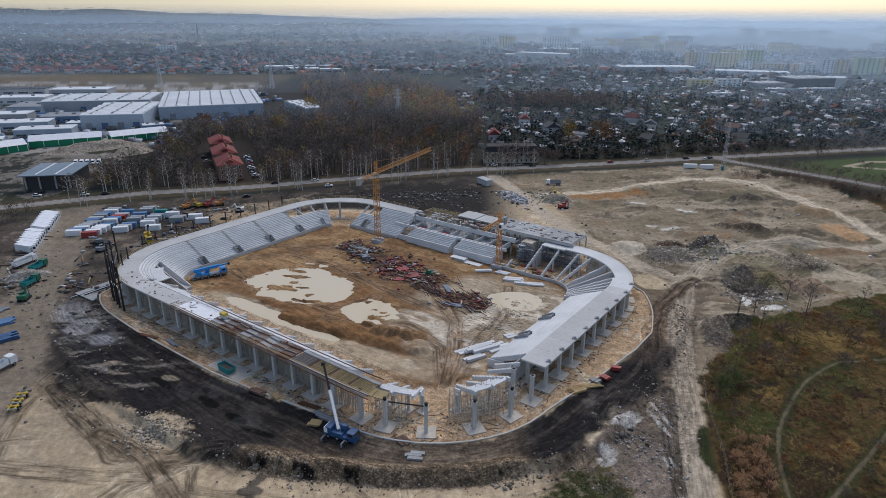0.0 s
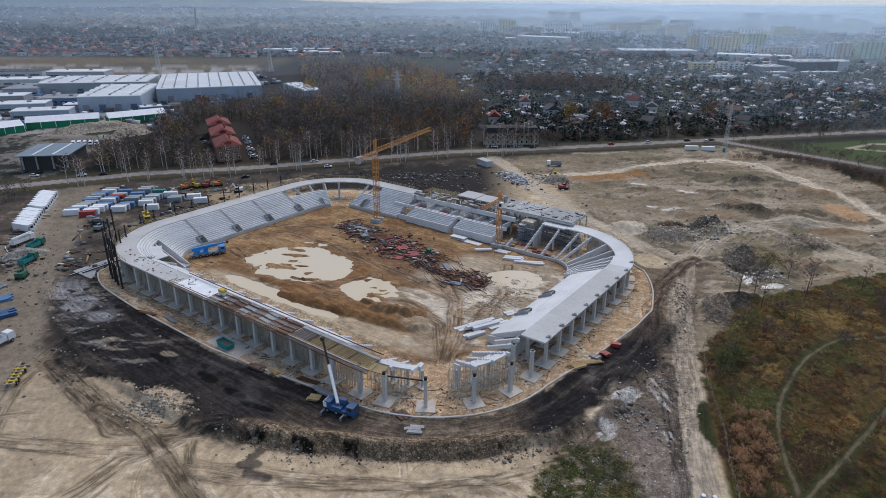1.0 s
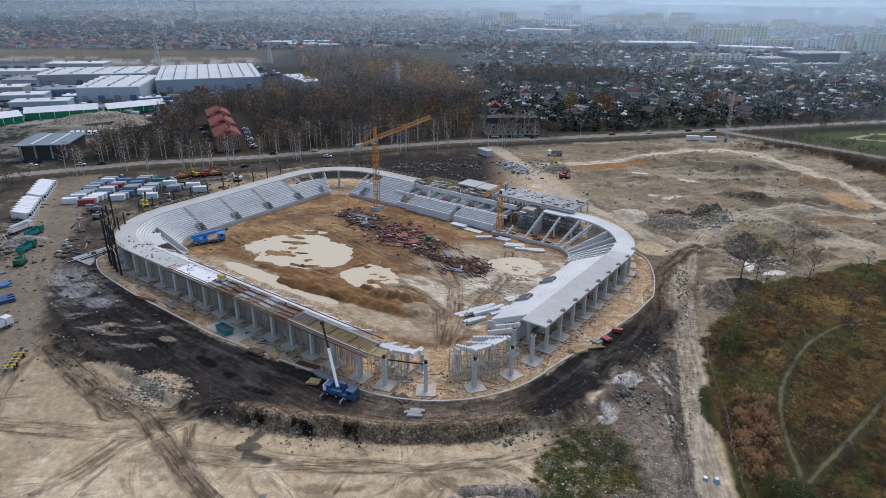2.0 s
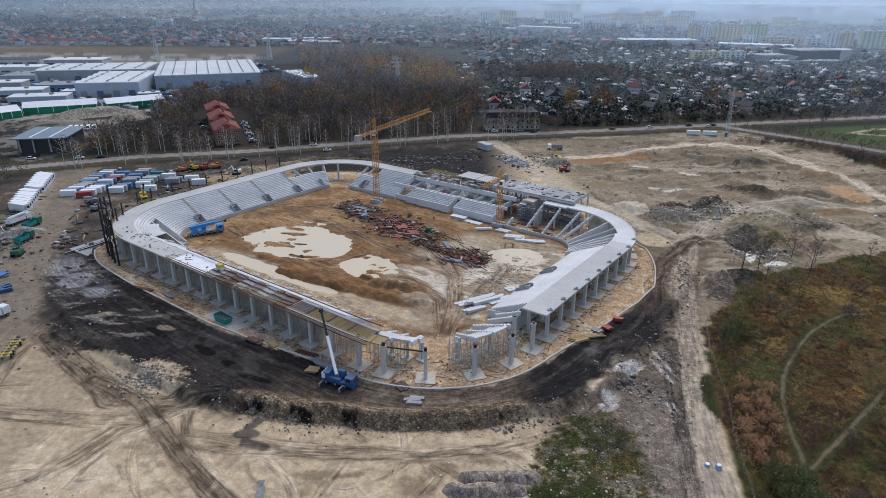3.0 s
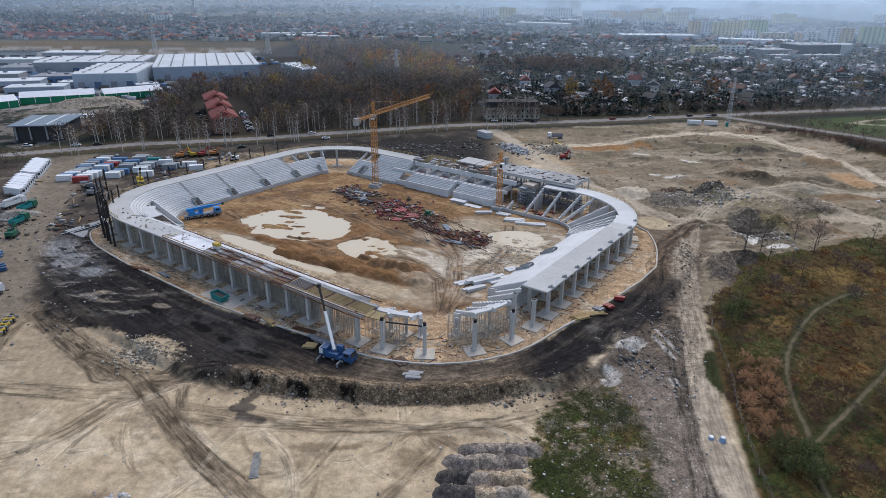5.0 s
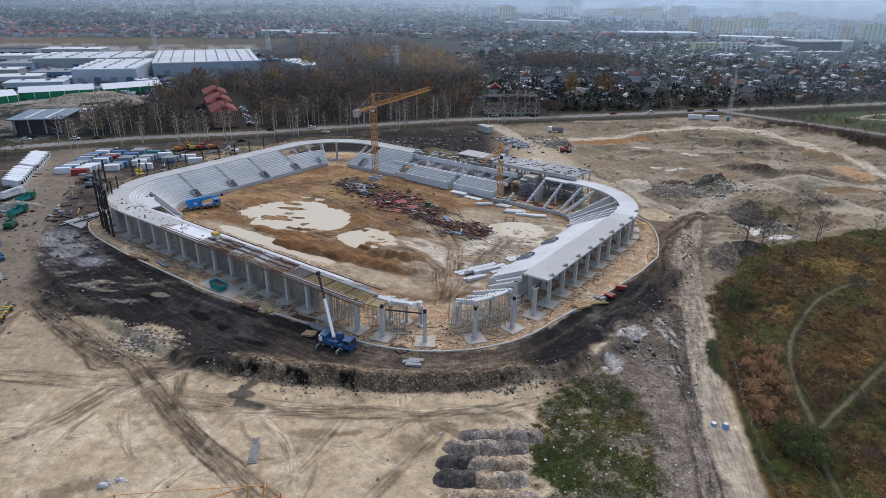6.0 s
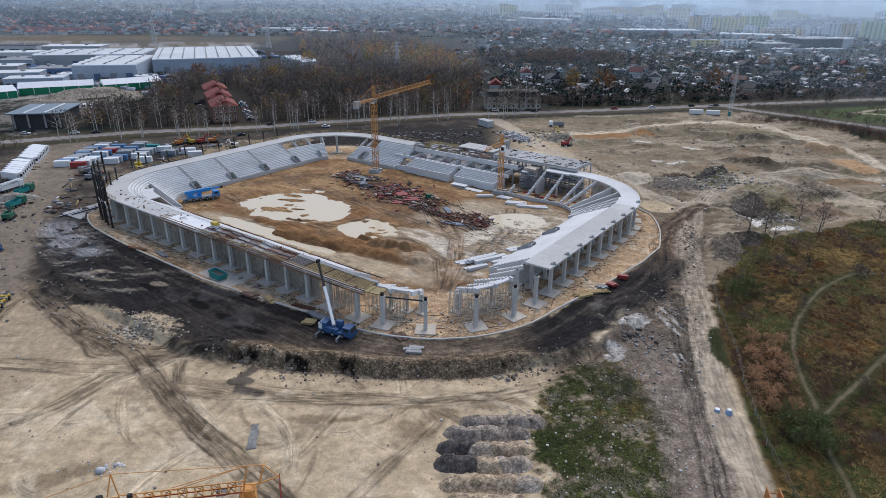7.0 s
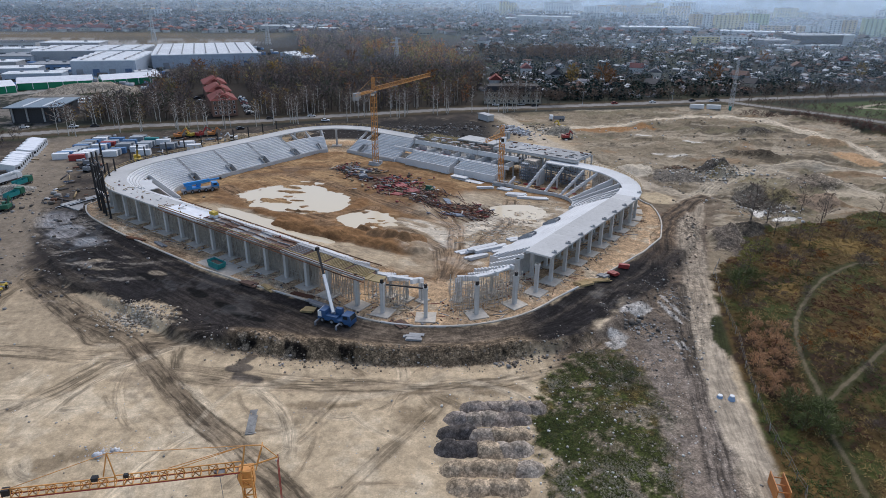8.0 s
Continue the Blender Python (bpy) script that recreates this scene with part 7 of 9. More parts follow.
P = np.array(P)
lift = 0.5 * nr.random(len(P)) ** 2
stuff("scrap_heap", strewn([CUBE], np.c_[P, height(P[:, 0], P[:, 1]) + lift], np.array(S), R, T, L), DEBRIS, "long heap of rusty bars, red panels and scrap on the pitch", "scrap heap")
for u, v, turn, n, layers, size, m, label in ((29, 9.5, 15, 9, 2, (8, 0.3, 0.2), RUST, "bundle of rusty reinforcement bars"), (36, 7, 10, 8, 2, (9, 0.3, 0.2), RUST, "rusty bars laid side by side"), (33, 3.5, 12, 7, 2, (8, 0.3, 0.2), STEELBLUE, "bundle of blue-grey pipes"),
                                              (24, 12, -40, 6, 2, (6, 0.3, 0.2), STEELBLUE, "bundle of blue-grey steel bars"), (-28, 22.5, 8, 7, 3, (9, 0.25, 0.2), GREYP, "grey pipes in a stack"), (-12, 19, 10, 8, 2, (8, 0.25, 0.2), RUST, "rusty profiles in a loose stack"),
                                              (0, 16, -20, 4, 3, (4, 0.9, 0.25), RED, "stack of red formwork panels"), (7, 14, 25, 4, 3, (4, 0.9, 0.25), RED, "red formwork panels lying aslant"), (10.5, 19.0, 0, 2, 4, (1.6, 1.1, 0.45), GREEN, "green machine box among the scrap"),
                                              (4.5, 8.5, 15, 3, 1, (3.5, 0.8, 0.3), RED, "red steel forms on the mud"), (-20, 17.5, 60, 3, 3, (2.5, 0.9, 0.35), GREYP, "grey crates in the scrap")):
    stack("material_stack", label, "stack", u, v, turn, n, layers, size, m, jitter=0.25)


# tipped loads of earth
def heap(name, label, x, y, rx, ry, tall, turn, tone, seed, n=26, stony=0.65):
    a = np.linspace(-1.25, 1.25, n)
    A, B = np.meshgrid(a, a)
    A, B = A.ravel(), B.ravel()
    c, s = math.cos(radians(turn)), math.sin(radians(turn))
    px, py = x + A * rx * c - B * ry * s, y + A * rx * s + B * ry * c
    r = (np.abs(A) ** 2.6 + np.abs(B) ** 2.2) ** 0.42 + 0.22 * field(px + 50 * seed, py, 2.2, seed, 4, 0.6)
    z = height(px, py) - 0.12 + tall * 1.15 * ramp(r, 1.05, 0.25) * (0.9 + 0.3 * field(px, py + 30 * seed, 2.0, seed + 3, 4, 0.65))
    k = (np.arange(n - 1)[:, None] * n + np.arange(n - 1)).ravel()
    tones = np.asarray(tone) * (1 + 0.35 * field(px, py, 1.2, seed + 6, 3)[:, None])
    me = big_mesh(name, np.c_[px, py, z], np.c_[k, k + 1, k + 1 + n, k + n], np.c_[np.clip(tones, 0.01, 1), np.full(len(px), 0.95)], smooth=True)
    me.attributes.new("score", "FLOAT_COLOR", "POINT").data.foreach_set("color", np.tile(np.array((stony, 0, 0, 1), np.float32), len(px)))
    ob = new(name, me)
    me.materials.append(SOIL)
    return tagged(ob, label, "earth mound", group="tipped earth heaps")


PALE, DUN, SOOT, TAN = (0.37, 0.31, 0.25), (0.27, 0.225, 0.19), (0.10, 0.088, 0.082), (0.44, 0.34, 0.235)
for k, (y, x0, tones) in enumerate(((91.5, 9.5, (DUN, DUN, PALE, DUN, DUN)), (88.2, 6.0, (DUN, PALE, PALE, DUN, DUN)), (84.4, 5.0, (SOOT, SOOT, PALE, TAN, TAN)), (80.4, 5.2, (SOOT, SOOT, TAN, PALE, PALE)), (76.4, 5.6, (TAN, TAN, TAN, TAN, PALE)), (72.2, 6.2, (TAN, TAN, TAN, TAN)), (68.0, 6.5, (TAN, TAN, TAN, TAN)))):
    for j, tone in enumerate(tones):
        heap("earth_mound", "tipped load of stony earth at the edge of the sand", x0 + 2.55 * j + rng.uniform(-0.5, 0.5), y + rng.uniform(-0.3, 0.3), rng.uniform(2.6, 3.6), rng.uniform(1.9, 2.3), rng.uniform(1.1, 1.5), rng.uniform(-14, 14), tone, 7 * k + j + 1, 26)
for k, (u, v) in enumerate(((21, -25.4), (25, -24.8), (29, -23.8), (33, -22.8), (36.5, -21.6), (27, -26.6), (31.5, -25.6), (35.5, -24.4))):
    x, y = to_xy(u, v)
    heap("earth_mound", "rounded heap of brown earth on the pitch", x, y, 3.6, 3.0, 1.9, 0, (0.255, 0.148, 0.075), k + 40, 26, 0.2)
for k, (x, y, rx, ry, tall, tone) in enumerate(((62, 312, 9, 6, 3.5, (0.36, 0.31, 0.24)), 
                                                (-92, 297, 10, 6, 2.5, (0.33, 0.26, 0.18)), (-72, 306, 12, 5, 2.5, (0.30, 0.24, 0.17)), (-150, 212, 8, 5, 2.0, (0.30, 0.28, 0.25)), (-242, 440, 34, 9, 5, (0.36, 0.31, 0.25)), (-210, 425, 16, 7, 4, (0.36, 0.31, 0.25)))):
    heap("earth_mound", "grassless mound of pale brown earth", x, y, rx, ry, tall, 10 * k, tone, k + 60, 30)

# wire fence along the haul road
OLDWIRE = mat("weathered_wire", (0.16, 0.155, 0.15), 0.7, 0.3, vary=0.25, bump=0)
fence = thing("fence", "leaning wire fence with thin posts beside the haul road", "fence")
line = [(54.2, 66), (57.0, 71), (58.4, 83), (61.5, 97), (63.3, 105), (66.3, 115), (69.5, 132), (74, 148), (80, 158)]
last = None
for (ax, ay), (bx, by) in zip(line, line[1:]):
    n = max(1, round(math.hypot(bx - ax, by - ay) / 3.0))
    for k in range(n):
        x, y = ax + (bx - ax) * k / n, ay + (by - ay) * k / n
        z = ground_z(x, y)
        top = (x + rng.uniform(-0.2, 0.2), y, z + 1.7)
        part("post", Shape().bar((x, y, z - 0.2), top, 0.08), OLDWIRE if rng.random() < 0.7 else GALV, fence)
        if last:
            part("wire", Shape().bar(last, top, 0.035).bar((last[0], last[1], last[2] - 0.7), (x, y, z + 1.0), 0.035), OLDWIRE, fence)
        last = top

# ---- buildings round about ----
WALLS = [mat("cream_render", (0.46, 0.42, 0.35), 0.85, vary=0.1, each=0.15), mat("white_render", (0.52, 0.52, 0.52), 0.85, vary=0.1, each=0.12), mat("brown_brick", (0.25, 0.14, 0.10), 0.9, vary=0.2, each=0.2), mat("grey_render", (0.36, 0.36, 0.37), 0.85, vary=0.12, each=0.2)]
ROOFS = [mat("red_tiles", (0.19, 0.05, 0.042), 0.85, vary=0.25, each=0.25), mat("dark_slates", (0.06, 0.062, 0.07), 0.7, vary=0.2, each=0.3), mat("grey_sheet_roof", (0.30, 0.31, 0.33), 0.6, vary=0.15, each=0.25), mat("brown_tiles", (0.15, 0.08, 0.055), 0.85, vary=0.2, each=0.25)]
PALEROOF = mat("pale_membrane_roof", (0.66, 0.68, 0.70), 0.6, vary=0.1, grain=0.3, patch=30)
BLUEWALL = mat("blue_grey_cladding", (0.33, 0.38, 0.45), 0.5, vary=0.12, grain=0.5, patch=14)
TENTGREEN = mat("green_tent_wall", (0.01, 0.20, 0.10), 0.6, vary=0.1, bump=0)
ASPHALT = mat("asphalt", (0.07, 0.07, 0.072), 0.9, vary=0.2, grain=2, patch=10)


def gable(w, l, h, rise, over_=0.4):
    """A pitched roof over a box w wide (x) and l long (y)."""
    a, b = w / 2 + over_, l / 2 + over_
    v = [(-a, -b, h), (a, -b, h), (a, b, h), (-a, b, h), (0, -b, h + rise), (0, b, h + rise), (-a, -b, h - 0.25), (a, -b, h - 0.25), (a, b, h - 0.25), (-a, b, h - 0.25)]
    return Shape().add(v, [(0, 4, 5, 3), (1, 2, 5, 4), (0, 1, 4), (2, 3, 5), (6, 7, 1, 0), (7, 8, 2, 1), (8, 9, 3, 2), (9, 6, 0, 3), (9, 8, 7, 6)])


# the sheds west of the woods
def shed(at, turn, w, l, h, label, wall, roof, ridges=8, bands=3):
    """A flat hall: cladding, a roof of low ridges and rooflights."""
    c = thing("warehouse", label, "warehouse", at, turn)
    part("wall", Shape().box(0, 0, -4, w, l, h + 4), wall, c)
    for k in range(ridges):
        y = -l / 2 + l * (k + 0.5) / ridges
        d = l / ridges
        part("roof_bay", Shape().profile([(-d * 0.48, h), (d * 0.48, h), (d * 0.48, h + 0.5), (0, h + 1.5), (-d * 0.48, h + 0.5)], (0, y), (0, 1), w - 0.4), roof, c)
        for j in range(bands):
            x = -w / 2 + w * (j + 0.5) / bands
            part("rooflight", Shape().box(x, y, h + 1.2, w / bands * 0.1, d * 0.6, 0.5), GREYP if j % 2 else OLDCON, c)
    for j in range(4):
        part("loading_door", Shape().box(-w / 2 + w * (j + 0.5) / 4, -l / 2 - 0.1, 0, 5, 0.2, 5), BLUE if j % 2 else GREYP, c)
    return c


shed((-226, 632, 0), 20, 90, 116, 11, "huge white warehouse with a ribbed pale roof", BLUEWALL, PALEROOF, 13, 9)
shed((-276, 556, 0), 12, 48, 78, 11, "grey-blue warehouse with a pale ribbed roof", BLUEWALL, PALEROOF, 5, 3)
shed((-335, 640, 0), 12, 96, 60, 10, "long low hall with dark and white roof bays", mat("grey_cladding", (0.3, 0.32, 0.35), 0.5, vary=0.1), PALEROOF, 4, 5)
shed((-130, 603, 0), 31, 16, 60, 9, "narrow white hall at the edge of the woods", BLUEWALL, PALEROOF, 3, 2)
for x, y, turn, w, l, label in ((-272, 457, 26, 46, 15, "white tent hall with green side walls"), (-229, 478, 38, 40, 14, "white tent hall with a green skirt"), (-300, 425, 50, 30, 14, "white tent hall with green side walls beside a yard")):
    c = thing("tent_hall", label, "tent hall", (x, y, 0), turn)
    part("wall", Shape().box(0, 0, -2, w, l, 6), TENTGREEN, c)
    part("roof", Shape().profile([(-l / 2 - 0.3, 4), (l / 2 + 0.3, 4), (0, 7.2)], (0, 0), (0, 1), w + 0.6), TARP, c)
    for k in range(6):
        part("frame", Shape().box(-w / 2 + w * k / 5, -l / 2 - 0.08, 0, 0.35, 0.16, 4), TARP, c)
c = thing("office_hall", "dark flat-roofed hall with a blue-grey roof behind trees", "building", (-213, 343, 0), 10)
part("wall", Shape().box(0, 1, -1, 24, 27, 8.6), mat("dark_cladding", (0.045, 0.045, 0.05), 0.6, vary=0.2), c)
part("roof", Shape().box(0, 0, 7.6, 27, 32, 0.5), mat("blue_grey_roof", (0.11, 0.145, 0.185), 0.35, vary=0.15, patch=8), c)
for x in (-5, 5):
    part("rooflight", Shape().box(x, 0, 8.1, 1.0, 28, 0.3), PALEROOF, c)
for x in (-11, -4, 4, 11):
    part("pier", Shape().box(x, -12.9, 0, 0.8, 0.6, 7.6), OLDCON, c)
for x, y, turn, w, l, h, wall, roof in ((-306, 490, 15, 40, 18, 6, BLUEWALL, PALEROOF), (-345, 520, 15, 46, 20, 6, BLUEWALL, PALEROOF), (-330, 560, 12, 34, 26, 5, CBLUE, ROOFS[2]), (-385, 560, 12, 44, 20, 6, WALLS[3], PALEROOF), (-390, 610, 10, 30, 40, 6, BLUEWALL, ROOFS[2]),
                                        (-430, 660, 10, 50, 24, 6, WALLS[1], PALEROOF), (-470, 640, 8, 40, 40, 7, WALLS[3], ROOFS[2]), (-470, 720, 8, 60, 24, 6, WALLS[1], ROOFS[1]), (-540, 700, 8, 50, 40, 7, BLUEWALL, PALEROOF), (-300, 530, 12, 20, 14, 4, CBLUE, PALEROOF), (-355, 480, 20, 30, 16, 5, WALLS[1], PALEROOF), (-330, 445, 25, 34, 14, 5, WALLS[3], PALEROOF),
                                        (-236, 520, 30, 16, 10, 4, CBLUE, PALEROOF), (-400, 720, 6, 60, 26, 6, WALLS[3], PALEROOF), (-420, 590, 10, 26, 18, 5, WALLS[1], ROOFS[1]), (-370, 500, 18, 22, 14, 4, CBLUE, PALEROOF),
                                        (-245, 985, 5, 40, 22, 7, WALLS[1], PALEROOF), (-205, 962, 5, 46, 20, 6, WALLS[1], PALEROOF), (-170, 958, 4, 44, 16, 5, BLUEWALL, PALEROOF), (-190, 1010, 5, 40, 16, 6, WALLS[3], PALEROOF), (-85, 940, 8, 22, 14, 5, WALLS[1], PALEROOF), (-20, 900, 8, 18, 12, 8, WALLS[0], ROOFS[2])):
    c = thing("workshop", "low flat-roofed workshop building with pale cladding", "building", (x, y, ground_z(x, y)), turn, "workshops of the trading estate")
    part("wall", Shape().box(0, 0, -3, w, l, h + 3), wall, c)
    part("roof", Shape().box(0, 0, h, w + 0.6, l + 0.6, 0.5), roof, c)
    part("roof_unit", Shape().box(w * 0.2, 0, h + 0.5, 3, 2.4, 1.2).box(-w * 0.25, l * 0.2, h + 0.5, 2, 2, 0.9), GREYP, c)
    for k in range(4):
        part("window", Shape().box(-w / 2 + w * (k + 0.5) / 4, -l / 2 - 0.05, 1.4, w / 6, 0.12, 1.4), GLASS, c)


def car(at, turn, paint, label="parked car beside the road"):
    c = thing("car", label, "car", at, turn, "parked cars")
    part("body", Shape().profile([(-2.15, 0.35), (2.15, 0.35), (2.2, 0.75), (1.1, 0.95), (-2.0, 0.98), (-2.2, 0.7)], (0, 0), (1, 0), 1.75), paint, c)
    part("cabin", Shape().profile([(-1.7, 0.96), (0.95, 0.94), (0.35, 1.45), (-1.3, 1.48)], (0, 0), (1, 0), 1.55), GLASS, c)
    part("roof", Shape().box(-0.48, 0, 1.46, 1.5, 1.45, 0.05), paint, c)
    for x in (-1.35, 1.35):
        part("axle", Shape().tube((x, -0.88, 0.32), (x, 0.88, 0.32), 0.32, n=10), RUBBER, c)
    return c


def van(at, turn):
    c = thing("van", "white delivery van parked in a row beside the dark shed", "van", at, turn, "row of parked vans")
    part("body", Shape().profile([(-2.9, 0.4), (2.7, 0.4), (2.8, 1.1), (2.0, 1.4), (1.5, 2.5), (-2.9, 2.6)], (0, 0), (1, 0), 2.0), WHITE, c)
    part("windscreen", Shape().profile([(2.03, 1.42), (2.06, 1.42), (1.6, 2.35), (1.57, 2.35)], (0, 0), (1, 0), 1.7), GLASS, c)
    for x in (-1.9, 1.8):
        for y in (-0.95, 0.95):
            part("wheel", Shape().tube((x, y - 0.12, 0.36), (x, y + 0.12, 0.36), 0.36, n=10), RUBBER, c)


SILVER = mat("silver_car_paint", (0.42, 0.43, 0.45), 0.35, 0.4, vary=0.05, bump=0)
DARKCAR = mat("dark_car_paint", (0.03, 0.032, 0.04), 0.3, 0.2, vary=0.05, bump=0)
tints = [(WHITE, "white"), (SILVER, "silver"), (DARKCAR, "black"), (RED, "red"), (CBLUE, "blue")]
for k in range(15):
    paint, word = tints[[2, 0, 1, 2, 2, 1, 0, 2, 3, 2, 1, 4, 2, 0, 2][k]]
    t = k / 14
    car(on_ground(-107 - 22 * t + rng.uniform(-0.5, 0.5), 360 + 58 * t), 25 + rng.uniform(-5, 5), paint, word + " car in the car park beside the brick houses")
for x, y, turn, k in ((-92, 346, 22, 2), (-70, 351, 20, 0), (-100, 318, 40, 2), (-60, 338, 15, 0), (44, 393, 5, 2), (52, 393, 5, 1), (60, 390, 8, 2), (36, 391, 0, 0), (138, 407, 15, 0), (112, 401, 15, 3), (166, 414, 18, 2), (178, 412, 40, 0), (183, 416, 35, 2), (-150, 401, 60, 1), (-156, 412, 60, 2), (-205, 392, 90, 0), (-200, 392, 90, 0), (-195, 393, 90, 0), (-190, 394, 90, 0), (-210, 318, 10, 0), (-186, 320, 20, 0), (-176, 322, 20, 2)):
    car(on_ground(x, y), turn, tints[k][0], tints[k][1] + " car standing by the road")


def brick_house(at, turn):
    c = thing("house", "three-storey brick house with a red hipped roof", "house", at, turn, "row of brick houses")
    part("wall", Shape().box(0, 0, -0.5, 13.5, 22, 8.9), WALLS[2], c)
    a, b = 7.4, 11.6
    roof = part("roof", Shape().add([(-a, -b, 8.3), (a, -b, 8.3), (a, b, 8.3), (-a, b, 8.3), (0, -b + 5, 12), (0, b - 5, 12)], [(0, 1, 4), (1, 2, 5, 4), (2, 3, 5), (3, 0, 4, 5), (3, 2, 1, 0)]), ROOFS[0], c)
    for y in (-4, 4):
        part("chimney", Shape().box(1.5, y, 10, 1, 0.8, 3), WALLS[2], roof)
    part("dormer", Shape().box(0, -8.6, 8.6, 3.5, 3, 1.8).add([(-2, -10.2, 10.4), (2, -10.2, 10.4), (2, -7, 10.4), (-2, -7, 10.4), (0, -10.2, 11.4), (0, -7, 11.4)], [(0, 1, 4), (1, 2, 5, 4), (2, 3, 5), (3, 0, 4, 5)]), ROOFS[0], roof)
    for z in (0.8, 3.5, 6.2):
        for x in (-5, -2.5, 0, 2.5, 5):
            w = part("window", Shape().box(x, -11.05, z, 1.2, 0.12, 1.6), WHITE, c)
            part("pane", Shape().box(x, -11.13, z + 0.12, 0.95, 0.06, 1.36), GLASS, w)
        for y in (-8, -4, 0, 4, 8):
            part("window", Shape().box(6.8, y, z, 0.12, 1.3, 1.6), GLASS, c)
    return c


h1 = brick_house((-123, 363, 0), 24)
copy_thing(h1, pose(-136, 394, 0, 0, 0, 24))
copy_thing(h1, pose(-149, 426, 0, 0, 0, 24))
c = thing("house", "long rendered apartment house with a dark mansard roof", "house", on_ground(47.5, 405), 4)
part("wall", Shape().box(0, 0, -1, 35, 12, 8.6), WALLS[0], c)
roof = part("roof", Shape().add([(-18, -6.4, 7.5), (18, -6.4, 7.5), (18, 6.4, 7.5), (-18, 6.4, 7.5), (-16.5, -4.5, 10.6), (16.5, -4.5, 10.6), (16.5, 4.5, 10.6), (-16.5, 4.5, 10.6), (-14, 0, 11.8), (14, 0, 11.8)],
                            [(0, 1, 5, 4), (1, 2, 6, 5), (2, 3, 7, 6), (3, 0, 4, 7), (4, 5, 9, 8), (5, 6, 9), (6, 7, 8, 9), (7, 4, 8), (3, 2, 1, 0)]), mat("black_slates", (0.022, 0.023, 0.028), 0.7, vary=0.2), c)
for x in (-12, -5, 3, 9, 14):
    part("chimney", Shape().box(x, 1.5, 10.4, 1.0, 0.8, 2.4), OLDCON, roof)
for z in (0.9, 4.3):
    for k in range(11):
        w = part("window", Shape().box(-15.5 + 3.1 * k, -6.05, z, 1.3, 0.12, 1.7), WHITE, c)
        part("pane", Shape().box(-15.5 + 3.1 * k, -6.13, z + 0.12, 1.05, 0.06, 1.45), GLASS, w)


def house_kind(w, l, h, rise, wall, roof, label):
    c = thing("house", label, "house", (0, 0, 0), 0, "houses and garden sheds")
    part("wall", Shape().box(0, 0, -1.5, w, l, h + 1.5).add([(-w / 2, -l / 2, h), (w / 2, -l / 2, h), (0, -l / 2, h + rise), (-w / 2, l / 2, h), (w / 2, l / 2, h), (0, l / 2, h + rise)], [(0, 1, 2), (3, 5, 4)]), wall, c)
    part("roof", gable(w, l, h, rise), roof, c)
    part("window", Shape().box(-w / 4, -l / 2 - 0.03, 1.0, 1.3, 0.1, 1.3), GLASS, c)
    part("window", Shape().box(w / 4, -l / 2 - 0.03, 1.0, 1.3, 0.1, 1.3), GLASS, c)
    part("chimney", Shape().box(w / 5, l / 5, h + rise * 0.3, 0.7, 0.7, rise * 0.7 + 1.0), WALLS[2], c)
    return c


kinds = [((9, 11, 4.5, 3.6), WALLS[1], ROOFS[0], "white house with a red tiled gable roof"), ((10, 9, 5.0, 3.2), WALLS[0], ROOFS[1], "cream house with a dark gable roof"), ((5, 6, 2.4, 1.4), WALLS[1], ROOFS[2], "small white garden shed with a grey roof"),
         ((6, 7, 2.6, 1.8), WALLS[0], ROOFS[3], "small cream allotment hut with a brown roof"), ((9, 12, 5.2, 3.4), WALLS[3], ROOFS[3], "grey house with a brown tiled roof"), ((5, 7, 2.5, 1.2), WALLS[2], ROOFS[1], "brown allotment hut with a dark roof"),
         ((11, 11, 5.4, 3.8), WALLS[1], ROOFS[1], "white house with a steep dark roof"), ((5.5, 6, 2.4, 1.0), WALLS[3], PALEROOF, "grey hut with a pale sheet roof")]
seeds = []


def clear_of(x, y, gap):
    return all((x - a) ** 2 + (y - b) ** 2 > gap * gap for a, b in seeds)


def settle(x, y):
    """Which kind of house stands there: allotment huts near by, villas farther off."""
    hut = y < 900 and x > -20
    return rng.choice((2, 3, 5, 7, 2, 3)) if hut and rng.random() < 0.82 else rng.choice((0, 1, 4, 6, 1, 6))


def town_spot():
    r = rng.random()
    if r < 0.56:
        y = rng.uniform(425, 900)
        return rng.uniform(max(20, (y - 560) * 0.1), 0.72 * y + 20), y
    if r < 0.76:
        y = rng.uniform(900, 1500)
        return rng.uniform(-200, 0.6 * y), y
    y = 930 + 560 * rng.random() ** 1.3
    return rng.uniform(-0.72 * y, -150), y


def wooded_knoll(x, y):
    return math.hypot((x - 120) / 75, (y - 660) / 38) < 1


while len(seeds) < 290:
    x, y = town_spot()
    if y < float(road_y(x)) + 22 or wooded_knoll(x, y) or not clear_of(x, y, 13):
        continue
    seeds.append((x, y))
models = {}
for x, y in seeds:
    k = settle(x, y)
    m = pose(x, y, ground_z(x, y), 0, 0, rng.uniform(-20, 70))
    if k in models:
        copy_thing(models[k], m)
    else:
        models[k] = house_kind(*kinds[k][0], *kinds[k][1:])
        models[k].matrix_basis = m
for k in range(12):
    x = -610 + 11.5 * k
    copy_thing(models[0], pose(x, 950, ground_z(x, 950), 0, 0, 90 + 2 * (k % 3)))
